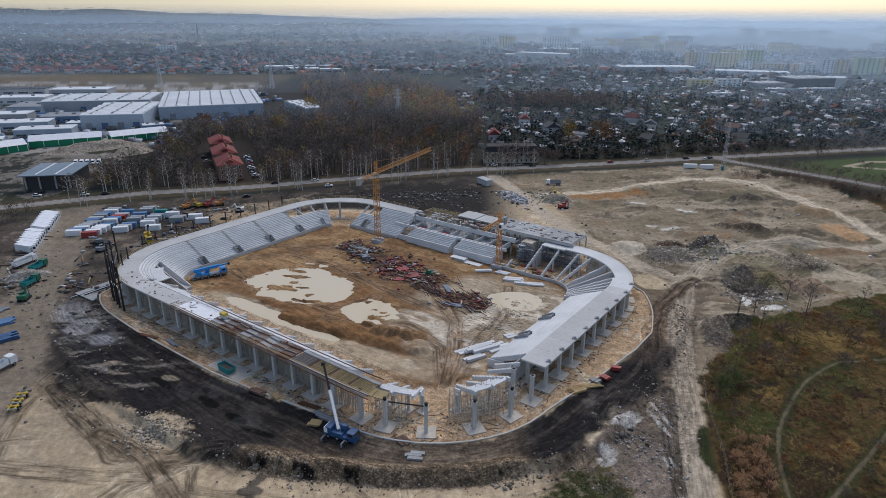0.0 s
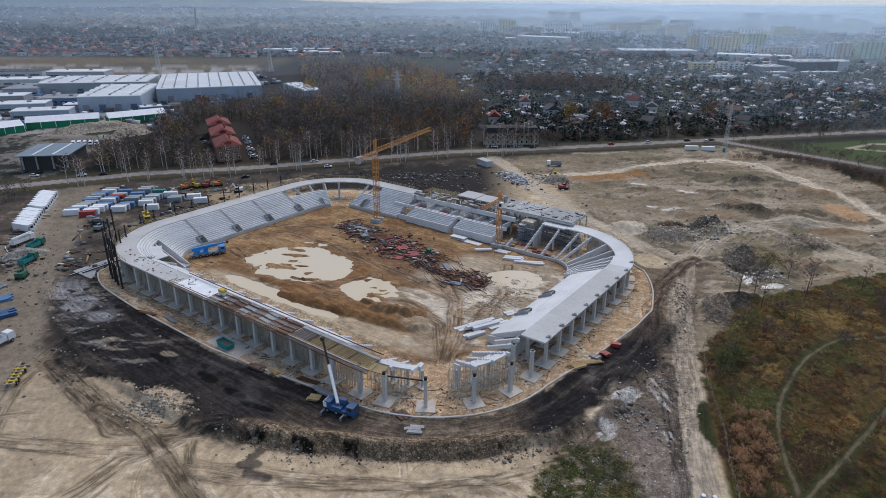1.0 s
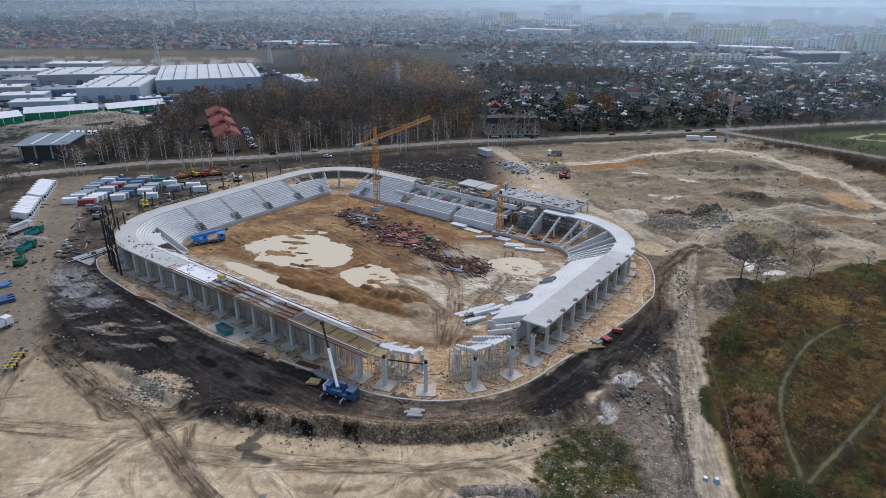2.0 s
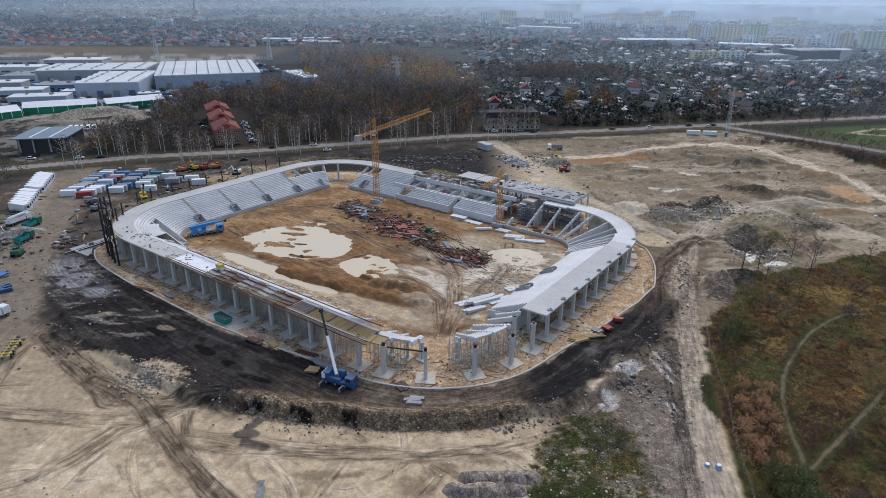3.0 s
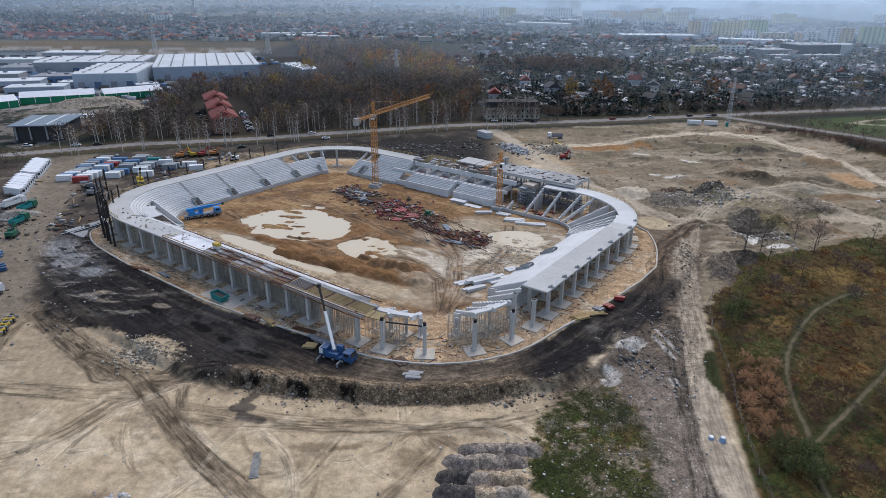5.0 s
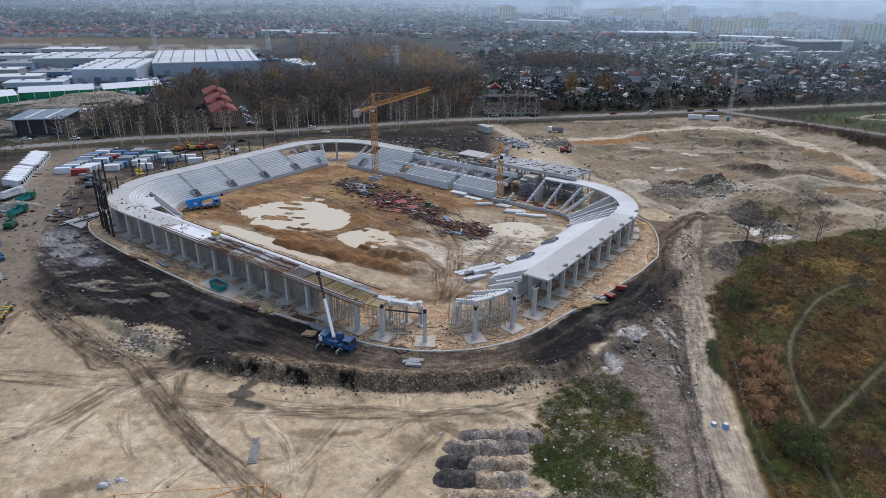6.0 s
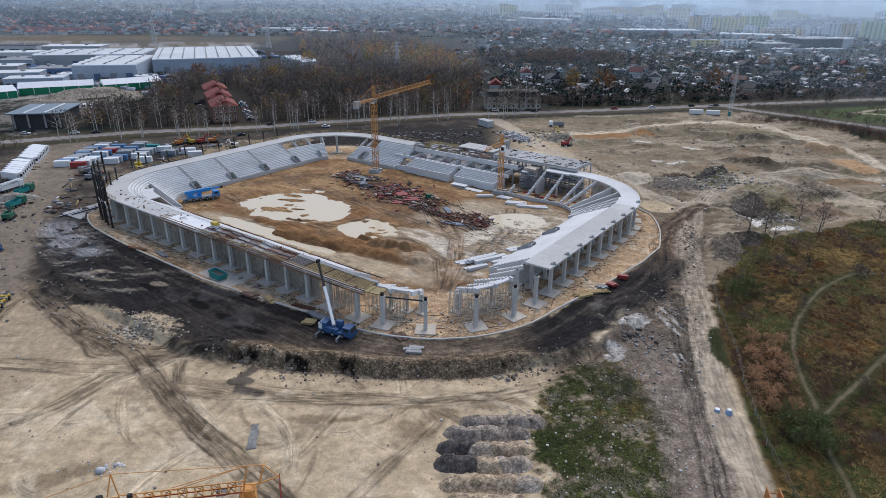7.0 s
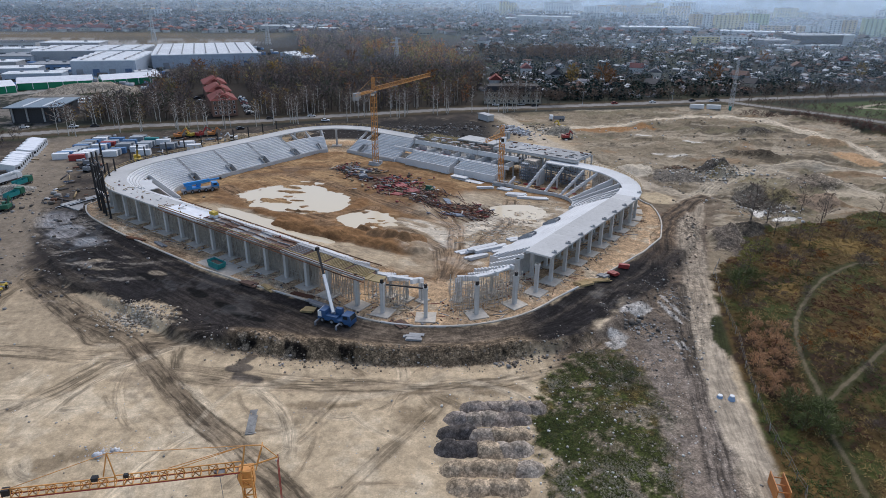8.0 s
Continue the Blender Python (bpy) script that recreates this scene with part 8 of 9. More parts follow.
# the many more, too far to pick apart
HOUSE = (np.array([(-.5, -.5, -.4), (.5, -.5, -.4), (.5, .5, -.4), (-.5, .5, -.4), (-.5, -.5, .6), (.5, -.5, .6), (.5, .5, .6), (-.5, .5, .6), (-.56, -.56, .58), (.56, -.56, .58), (.56, .56, .58), (-.56, .56, .58), (0, -.56, 1), (0, .56, 1)]),
         np.array([(0, 1, 5), (0, 5, 4), (1, 2, 6), (1, 6, 5), (2, 3, 7), (2, 7, 6), (3, 0, 4), (3, 4, 7), (8, 12, 13), (8, 13, 11), (9, 10, 13), (9, 13, 12), (8, 9, 12), (10, 11, 13)]))
P, S, R, T = [], [], [], []
while len(P) < 3300:
    x, y = town_spot()
    if rng.random() < 0.42:
        y = rng.uniform(1300, 4200)
        x = rng.uniform(-0.75, 0.75) * y
    if y < float(road_y(x)) + 22 or wooded_knoll(x, y):
        continue
    small = y < 900 and x > -20
    w = rng.uniform(2.4, 5.0) if small else rng.uniform(6, 10)
    P.append((x, y))
    S.append((w, w * rng.uniform(0.9, 1.5), w * rng.uniform(0.55, 0.8)))
    R.append(rng.uniform(-0.4, 1.2))
    roof = rng.choice(((0.06, 0.06, 0.07), (0.20, 0.20, 0.22), (0.10, 0.065, 0.055), (0.46, 0.47, 0.49), (0.14, 0.08, 0.06), (0.60, 0.61, 0.63)) if small else ((0.16, 0.06, 0.04), (0.06, 0.06, 0.07), (0.10, 0.08, 0.07), (0.2, 0.075, 0.048), (0.09, 0.09, 0.10), (0.3, 0.3, 0.32)) if x > -100 else ((0.28, 0.085, 0.045), (0.07, 0.075, 0.09), (0.09, 0.095, 0.11), (0.22, 0.085, 0.055), (0.06, 0.065, 0.08), (0.20, 0.20, 0.22)))
    wall = rng.choice(((0.58, 0.57, 0.55), (0.40, 0.35, 0.28), (0.24, 0.22, 0.20), (0.70, 0.70, 0.69), (0.16, 0.12, 0.10)))
    T.append(np.array([wall] * 8 + [roof] * 6))
P = np.array(P)
zz = height(P[:, 0], P[:, 1])
V, F, C_ = strewn([HOUSE], np.c_[P, zz], np.array(S), R, [(0, 0, 0)] * len(P))
stuff("distant_houses", (V, F, np.concatenate(T)), DEBRIS, "countless small houses and huts of the town", "houses")

# towers of flats
PLASTER = [mat("yellow_render", (0.72, 0.60, 0.32), 0.85, vary=0.08, grain=0.4, patch=15, each=0.12), mat("pale_panel_render", (0.76, 0.76, 0.75), 0.85, vary=0.08, grain=0.4, patch=15, each=0.1), mat("ochre_render", (0.66, 0.48, 0.28), 0.85, vary=0.08, grain=0.4, patch=15, each=0.12), mat("greenish_render", (0.52, 0.60, 0.34), 0.85, vary=0.08, grain=0.4, patch=15)]


def flats(x, y, w, l, storeys, paint, turn, label):
    h = storeys * 2.8
    c = thing("apartment_block", label, "apartment block", (x, y, ground_z(x, y)), turn, "towers of flats on the horizon")
    part("wall", Shape().box(0, 0, -4, w, l, h + 4.5), paint, c)
    part("roof", Shape().box(0, 0, h + 0.5, w - 0.6, l - 0.6, 0.4).box(0, 0, h + 0.5, 5, 4, 3), OLDCON, c)
    n = max(3, int(w / 6))
    sh = Shape()
    for k in range(n):
        for s_ in range(storeys):
            sh.box(-w / 2 + w * (k + 0.5) / n, -l / 2 - 0.04, s_ * 2.8 + 0.9, w / n * 0.38, 0.16, 1.2)
    tagged(part("window_grid", sh, GLASS, c), kind="stuff")
    return c


BLOCKS = [(430, 1125, 17, 12, 9, 2), (448, 1122, 16, 12, 9, 1), (470, 1112, 26, 12, 9, 0), (496, 1120, 18, 12, 9, 0), (507, 1085, 18, 12, 5, 1), (545, 1230, 38, 12, 9, 0), (592, 1240, 32, 12, 9, 3), (545, 1080, 46, 12, 4, 2), (600, 1075, 40, 12, 4, 2),
          (572, 1015, 20, 12, 5, 1), (594, 1006, 22, 12, 8, 1), (618, 1009, 22, 12, 8, 2), (654, 1000, 34, 12, 9, 3), (692, 1000, 32, 12, 9, 2), (725, 1010, 26, 12, 9, 3), (380, 1600, 60, 12, 7, 0), (445, 1590, 52, 12, 7, 2), (505, 1580, 56, 12, 7, 0), (420, 1350, 40, 12, 5, 1),
          (155, 1668, 22, 14, 11, 0), (178, 1690, 20, 14, 10, 0), (120, 1760, 40, 14, 8, 1), (325, 806, 30, 12, 3, 0), (362, 812, 30, 12, 3, 1), (-600, 1430, 44, 14, 5, 1), (-628, 1440, 20, 14, 6, 2)]
sprawl = random.Random(31)
while len(BLOCKS) < 74:
    y = sprawl.uniform(1350, 2900)
    x = y * (0.16 + 0.58 * sprawl.random())
    if all(math.hypot(x - q[0], y - q[1]) > 45 for q in BLOCKS):
        BLOCKS.append((x, y, sprawl.uniform(30, 70), 12, sprawl.choice((5, 8, 10, 11)), sprawl.choice((1, 1, 1, 2, 0))))
for x, y, w, l, storeys, p in BLOCKS:
    flats(x, y, w, l, storeys, PLASTER[p], rng.uniform(-12, 12), ("yellow", "pale grey", "ochre", "green-tinted")[p] + " block of flats far off in the town")
for x, y, w, l, h, m, wall, turn in ((330, 1004, 112, 34, 7, PALEROOF, WALLS[3], 2), (458, 958, 98, 26, 6, PALEROOF, WALLS[3], -22), (455, 806, 58, 34, 12, ROOFS[2], ROOFS[1], 12), (492, 808, 16, 22, 12, PALEROOF, WALLS[1], 12), (405, 800, 40, 26, 6, ROOFS[2], WALLS[3], 8), (430, 770, 90, 8, 3, PALEROOF, WALLS[3], 6),
                                     (195, 1262, 100, 30, 10, PALEROOF, WALLS[1], -30), (150, 1300, 46, 24, 7, PALEROOF, WALLS[1], 0), (285, 1500, 120, 40, 7, PALEROOF, WALLS[3], 0), (318, 720, 26, 9, 4, PALEROOF, WALLS[1], 8)):
    c = thing("warehouse", "long flat industrial hall in the town", "warehouse", (x, y, ground_z(x, y)), turn)
    part("wall", Shape().box(0, 0, -4, w, l, h + 4), wall, c)
    part("roof", Shape().box(0, 0, h, w + 1, l + 1, 0.8), m, c)
    for k in range(max(2, int(w / 12))):
        part("rooflight", Shape().box(-w / 2 + 6 + 12 * k, 0, h + 0.8, 2.4, l * 0.7, 0.7), WHITE, c)


# pylons, masts, chimneys
def pylon(x, y, tall, arms=True, wide=4.0, label="grey lattice pylon of a power line", stout=1.0):
    c = thing("pylon", label, "pylon", (x, y, ground_z(x, y)), 35)
    legs = Shape()
    for sx in (-1, 1):
        for sy in (-1, 1):
            legs.bar((sx * wide / 2, sy * wide / 2, 0), (sx * 0.4, sy * 0.4, tall), 0.3 * stout)
    part("leg_frame", legs, GALV, c)
    brace = Shape()
    n = int(tall / 2.2)
    for k in range(n):
        z0, z1 = tall * k / n, tall * (k + 1) / n
        a0, a1 = wide / 2 + (0.4 - wide / 2) * k / n, wide / 2 + (0.4 - wide / 2) * (k + 1) / n
        for sx, sy, tx, ty in ((-1, -1, 1, -1), (1, -1, 1, 1), (1, 1, -1, 1), (-1, 1, -1, -1)):
            brace.bar((sx * a0, sy * a0, z0), (tx * a1, ty * a1, z1), 0.16 * stout)
            brace.bar((sx * a1, sy * a1, z1), (tx * a1, ty * a1, z1), 0.14 * stout)
    part("bracing", brace, GALV, c)
    if arms:
        for z, reach in ((tall * 0.72, 5), (tall * 0.84, 6.5), (tall * 0.95, 4)):
            part("cross_arm", Shape().bar((-reach, 0, z), (reach, 0, z), 0.35, 0.4).bar((-reach, 0, z), (0, 0, z + 1.4), 0.18).bar((reach, 0, z), (0, 0, z + 1.4), 0.18), GALV, c)
    return c


pylon(-37, 570, 27, True, 5)
pylon(-200, 765, 36, True, 5)
pylon(-343, 790, 36, True, 5)
pylon(180, 388, 29, False, 2.2, "slim grey lattice mast by the far road", 0.42)
for x, y, tall, r in ((-662, 1796, 52, 3), (-184, 985, 30, 0.8), (40, 1350, 32, 0.8)):
    lone("chimney", Shape().tube((0, 0, -5), (0, 0, tall), r, r * 0.6, 12), WALLS[3], "tall pale chimney on the skyline", "chimney", (x, y, ground_z(x, y)))
for x, y in ((-130, 331), (-96, 340), (-40, 356), (30, 378), (90, 393), (150, 406), (-165, 320)):
    c = thing("street_lamp", "thin grey street lamp beside the road", "street lamp", on_ground(x, y), 100, "street lamps")
    part("pole", Shape().tube((0, 0, 0), (0, 0, 8.5), 0.1, 0.07, 6), GALV, c)
    part("arm", Shape().bar((0, 0, 8.4), (1.6, 0, 8.7), 0.08), GALV, c)
    part("lamp_head", Shape().box(1.8, 0, 8.62, 0.7, 0.3, 0.14), GREYP, c)
lone("flat_roof_store", Shape().box(0, 0, 0, 9, 4, 3).box(0, 0, 3, 9.6, 4.6, 0.3), WALLS[1], "white store beside the lane behind the stadium", "store", on_ground(27, 345), -58)
for k in range(5):
    van(on_ground(-230 + 3.4 * k, 392 + 0.5 * k), -70 + rng.uniform(-3, 3))

# ---- trees and scrub ----
tr = random.Random(21)


def limb(out, p, q, r0, r1, n=3):
    """A tapered branch as a strip of quads cut in triangles."""
    v, f = out
    p, q = np.array(p, float), np.array(q, float)
    d = q - p
    d = d / (np.linalg.norm(d) + 1e-9)
    a = np.cross(d, (0.31, 0.17, 0.93))
    a /= np.linalg.norm(a) + 1e-9
    b = np.cross(d, a)
    k = len(v)
    for e, r in ((p, r0), (q, r1)):
        for j in range(n):
            t = 2 * math.pi * j / n
            v.append(e + r * (a * math.cos(t) + b * math.sin(t)))
    for j in range(n):
        i, m = k + j, k + (j + 1) % n
        f.append((i, m, m + n))
        f.append((i, m + n, i + n))


def spray(out, p, d, length, wide):
    """A thin blade that stands for a spray of fine twigs or leaves."""
    v, f = out
    p, d = np.array(p), np.array(d, float)
    d /= np.linalg.norm(d) + 1e-9
    s = np.cross(d, (tr.uniform(-1, 1), tr.uniform(-1, 1), tr.uniform(-1, 1)))
    s /= np.linalg.norm(s) + 1e-9
    k = len(v)
    v += [p - s * wide * 0.2, p + s * wide * 0.5 + d * length * 0.6, p + d * length, p - s * wide * 0.5 + d * length * 0.5]
    f += [(k, k + 1, k + 2), (k, k + 2, k + 3)]


def make_tree(tall, spread, limbs, twigs, blade, lean=0.25, bare_to=0.3, droop=0.0, thick=None):
    """A trunk with limbs (first) and its crown of sprays (second)."""
    wood, crown = ([], []), ([], [])
    thick = thick or tall * 0.016
    pts = [np.array((0.0, 0.0, -0.3))]
    for k in range(1, 5):
        pts.append(np.array((tr.uniform(-1, 1) * lean * k * 0.3, tr.uniform(-1, 1) * lean * k * 0.3, tall * k / 4 * 0.92)))
    for k in range(4):
        limb(wood, pts[k], pts[k + 1], thick * (1 - 0.22 * k), thick * (1 - 0.22 * (k + 1)), 5)
    for i in range(limbs):
        t = bare_to + (1 - bare_to) * (i + tr.random()) / limbs
        k = min(3, int(t * 4))
        p = pts[k] + (pts[k + 1] - pts[k]) * (t * 4 - k)
        a = i * 2.4 + tr.uniform(-0.4, 0.4)
        reach = spread * (1.05 - 0.65 * t) * tr.uniform(0.7, 1.15)
        q = p + np.array((math.cos(a) * reach, math.sin(a) * reach, reach * tr.uniform(0.5, 1.0) * (1 - droop)))
        limb(wood, p, q, thick * 0.4, thick * 0.1)
        for _ in range(twigs):
            u = tr.uniform(0.25, 1.0)
            w = p + (q - p) * u
            d = (q - p) / reach + np.array((tr.uniform(-1, 1), tr.uniform(-1, 1), tr.uniform(-0.5, 1.0) - droop))
            e = w + d * reach * tr.uniform(0.2, 0.45)
            if tr.random() < 0.3:
                limb(wood, w, e, thick * 0.13, thick * 0.04)
            spray(crown, w + (e - w) * tr.uniform(0.2, 0.9), d, blade * tr.uniform(0.7, 1.3), blade * tr.uniform(0.1, 0.28))
    return [(np.array(v), np.array(f)) for v, f in (wood, crown)]


def make_far(tall, spread, sprays, blade, cone=False):
    """A tree of few faces: a stem and sprays that fill an egg or a cone."""
    wood, crown = ([], []), ([], [])
    limb(wood, (0, 0, -0.3), (tr.uniform(-0.3, 0.3), tr.uniform(-0.3, 0.3), tall * 0.8), tall * 0.018, tall * 0.006)
    for _ in range(sprays):
        a, t = tr.uniform(0, 6.3), tr.random()
        r = spread * ((1 - t) if cone else math.sin(math.pi * (0.15 + 0.8 * t))) * tr.random() ** 0.4
        p = (math.cos(a) * r * 0.6, math.sin(a) * r * 0.6, tall * ((0.08 + 0.9 * t) if cone else (0.25 + 0.7 * t)))
        spray(crown, p, (math.cos(a), math.sin(a), -0.2 if cone else tr.uniform(0.2, 1.2)), blade * tr.uniform(0.7, 1.3), blade * (0.55 if cone else tr.uniform(0.15, 0.35)))
    return [(np.array(v), np.array(f)) for v, f in (wood, crown)]


BARK = mat("grey_bark", (0.11, 0.09, 0.075), 0.95, vary=0.25, grain=3, bump=0.3)
BIRCHBARK = mat("white_birch_bark", (0.56, 0.53, 0.49), 0.85, vary=0.3, grain=2, patch=1.5, bump=0.2)
TWIGS = mat("brown_twigs", (0.17, 0.125, 0.10), 0.95, vary=0.2, bump=0, each=0.25)
YELLOWLEAF = mat("yellow_leaves", (0.30, 0.19, 0.045), 0.9, vary=0.25, bump=0, each=0.25)
RUSTLEAF = mat("rust_leaves", (0.25, 0.105, 0.03), 0.9, vary=0.25, bump=0, each=0.2)
GREENLEAF = mat("dull_green_leaves", (0.105, 0.125, 0.045), 0.9, vary=0.25, bump=0, each=0.2)


def tree(name, model, wood_mat, crown_mat, label, category="tree", group=""):
    c = thing(name, label, category, (0, 0, 0), 0, group)
    for part_name, (v, f), m in (("trunk", model[0], wood_mat), ("crown", model[1], crown_mat)):
        part(part_name, big_mesh(part_name, v, f), m, c)
    return c


def plant(proto, spots, first_used=False):
    """Sets a built tree at the first spot and copies at the others."""
    for k, (x, y, size) in enumerate(spots):
        m = pose(*on_ground(x, y), 0, 0, tr.uniform(0, 360)) @ Matrix.Scale(size, 4)
        if k == 0:
            proto.matrix_basis = m
        else:
            c = copy_thing(proto, Matrix.Identity(4))
            c.matrix_basis = m


# birches along the road
spots = []
for k in range(104):
    x = -190 + 250 * tr.random() ** 0.8
    y = float(road_y(x)) + (tr.uniform(7, 22) if tr.random() < 0.45 else -tr.uniform(7, 20))
    if -140 < x < -108 and y > float(road_y(x)):
        continue
    spots.append((x, y, tr.uniform(0.75, 1.15)))
birches = [tree("birch_tree", make_tree(15, 3.0, 13, 8, 1.5, 0.5, 0.4, 0.25, 0.21), BIRCHBARK, TWIGS, "slender bare birch with a white trunk by the road", group="roadside birches") for _ in range(3)]
for k in range(3):
    plant(birches[k], spots[k::3])
leafy = tree("birch_tree", make_tree(12, 2.8, 13, 14, 0.9, 0.4, 0.3, 0.3, 0.15), BIRCHBARK, YELLOWLEAF, "birch with thin yellow autumn leaves", group="yellow birches")
plant(leafy, [(-179, 326, 1.1), (-176, 329, 0.9), (-158, 337, 0.8), (-100, 350, 0.9), (-98, 362, 1.0), (-72, 365, 0.8), (-150, 318, 0.7), (-186, 322, 0.8)])

# bare trees on the near slope
oaks = [tree("bare_tree", make_tree(12, 3.6, 15, 9, 1.0, 0.5, 0.2, 0, 0.17), BARK, TWIGS, "bare brown tree on the wild slope", group="bare trees on the slope") for _ in range(3)]
near = [(101, 186, 1.15), (104, 182, 0.9), (121, 194, 0.85), (124, 187, 0.9), (128, 192, 0.7), (103, 175, 0.8), (97, 179, 0.6), (142, 187, 0.8), (84, 150, 0.55), (79, 144, 0.45), (110, 168, 0.5), (150, 178, 0.6), (160, 190, 0.8), (172, 200, 0.9), (138, 170, 0.5), (118, 178, 0.6), (94, 165, 0.45), (182, 212, 0.8)]
for k in range(3):
    plant(oaks[k], near[k::3])
bush_models = [make_tree(3.2, 2.2, 16, 16, 0.7, 0.3, 0.02, 0, 0.06) for _ in range(3)]
RUSTY = mat("pale_rust_leaves", (0.47, 0.275, 0.15), 0.9, vary=0.25, bump=0, each=0.2)
bushes = [tree("shrub", bush_models[0], BARK, RUSTY, "rust-brown shrub beside the fence", "shrub", "rusty shrubs"), tree("shrub", bush_models[1], BARK, GREENLEAF, "dull green shrub in the long grass", "shrub", "green shrubs"),
          tree("shrub", bush_models[2], BARK, TWIGS, "bare brown shrub on the slope", "shrub", "bare shrubs")]
plant(bushes[0], [(70.5 + tr.uniform(-3.6, 3.6) + (y - 110) * 0.36, y, tr.uniform(0.3, 0.8)) for y in np.arange(94, 121, 0.55)])
plant(bushes[1], [(67.6 + tr.uniform(-3.2, 3.2), 87.5 + tr.uniform(-5, 5), tr.uniform(0.6, 1.1)) for _ in range(20)] + [(37 + tr.uniform(-4, 4), 103 + tr.uniform(-4, 4), tr.uniform(0.25, 0.5)) for _ in range(14)] + [(79 + tr.uniform(-3, 3), 139 + tr.uniform(-5, 5), tr.uniform(0.6, 1.2)) for _ in range(8)] + [(92, 158, 0.9), (96, 150, 0.7)])
bright = tree("birch_tree", make_tree(8, 2.6, 16, 18, 0.8, 0.4, 0.15, 0.1, 0.1), BARK, mat("yellow_green_leaves", (0.20, 0.19, 0.05), 0.9, vary=0.25, bump=0, each=0.2), "young tree with sparse yellow-green leaves on the slope", group="young leafy trees")
plant(bright, [(84, 150, 1.1), (81, 147, 0.9), (74, 134, 0.6), (112, 172, 0.7), (150, 186, 0.8), (158, 192, 0.7)])
rusty = tree("shrub", make_tree(3.0, 2.2, 16, 16, 0.7, 0.3, 0.02, 0, 0.06), BARK, RUSTLEAF, "dull red-brown shrub on the wild slope", "shrub", "red-brown shrubs")
def on_slope(many):
    return [p for p in many if p[0] > float(np.interp(p[1], EAST_Y, EAST_X)) + 3]


plant(rusty, on_slope([(tr.uniform(86, 175), tr.uniform(152, 198), tr.uniform(0.5, 1.1)) for _ in range(34)]) + [(tr.uniform(72, 110), tr.uniform(95, 150), tr.uniform(0.3, 0.8)) for _ in range(20)])
plant(bushes[2], on_slope([(tr.uniform(80, 170), tr.uniform(150, 200), tr.uniform(0.5, 1.2)) for _ in range(56)]) + [(tr.uniform(70, 120), tr.uniform(70, 150), tr.uniform(0.3, 0.7)) for _ in range(40)])


def grown(protos, spots, tints, name, label, category="trees"):
    """Many trees too far off to pick apart, gathered as one."""
    vs, fs, ts, base = [], [], [], 0
    for i, (x, y, size, k) in enumerate(spots):
        wood, crown = protos[k % len(protos)]
        a = tr.uniform(0, 6.3)
        c, s = math.cos(a), math.sin(a)
        for (v, f), tone in ((wood, (0.075, 0.062, 0.054)), (crown, tints[i])):
            p = v * size
            vs.append(np.c_[p[:, 0] * c - p[:, 1] * s + x, p[:, 0] * s + p[:, 1] * c + y, p[:, 2]])
            fs.append(f + base)
            ts.append(np.tile(np.asarray(tone) * tr.uniform(0.8, 1.2), (len(v), 1)))
            base += len(v)
    v = np.concatenate(vs)
    counts = np.array([len(p) for p in vs])
    xs = np.repeat(np.array([(s[0], s[1]) for s in spots]), 2, axis=0)
    v[:, 2] += np.repeat(height(xs[:, 0], xs[:, 1]), counts)
    return stuff(name, (v, np.concatenate(fs), np.concatenate(ts)), GROWTH, label, category)


def in_woods(x, y):
    if y < float(road_y(x)) + 9 or y > 860:
        return False
    if y < 480 and -172 < x < -98 and (x + 0.42 * (y - 360)) > -140 and x + 0.42 * (y - 360) < -98:
        return False
    if y < 400 and x < -170:
        return x > -205 and y < 372 and x > -190
    left = np.interp(y, [340, 420, 470, 520, 570, 620, 700, 860], [-192, -186, -205, -200, -140, -112, -150, -190])
    rightmost = np.interp(y, [350, 400, 440, 500, 560, 640, 720, 860], [22, 18, 26, 36, 42, 20, -10, -60])
    return left < x < rightmost


wood_models = [make_tree(13, 3.4, 7, 5, 2.0, 0.5, 0.3, 0, 0.17) for _ in range(4)] + [make_far(11, 3.4, 54, 1.5) for _ in range(3)]
browns = [(0.135, 0.095, 0.082), (0.10, 0.082, 0.076), (0.155, 0.12, 0.10), (0.092, 0.078, 0.08), (0.12, 0.10, 0.075)]
warm = random.Random(44)
spots, tints = [], []
while len(spots) < 3300:
    x, y = tr.uniform(-215, 60), 335 + 525 * tr.random() ** 1.3
    if in_woods(x, y):
        spots.append((x, y, tr.uniform(0.7, 1.15), tr.randrange(7)))
        patchy = float(field(np.array([x]), np.array([y]), 60, 71)[0])
        t = browns[tr.randrange(5)]
        if patchy > 0.1 and tr.random() < 0.3 + 0.3 * (y > 520):
            t = tr.choice(((0.24, 0.13, 0.045), (0.18, 0.155, 0.06), (0.26, 0.10, 0.04), (0.16, 0.14, 0.06)))
        if patchy < -0.2 and tr.random() < 0.3:
            t = (0.045, 0.055, 0.032)
        glow = warm.random()
        if -0.12 < patchy and glow < 0.16:
            t = warm.choice(((0.21, 0.17, 0.075), (0.25, 0.15, 0.06), (0.19, 0.165, 0.09), (0.23, 0.11, 0.05)))
        # lightened with distance: haze put into the crown colour
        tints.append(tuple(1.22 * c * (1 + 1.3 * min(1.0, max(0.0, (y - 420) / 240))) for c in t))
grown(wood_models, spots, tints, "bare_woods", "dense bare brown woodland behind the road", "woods")
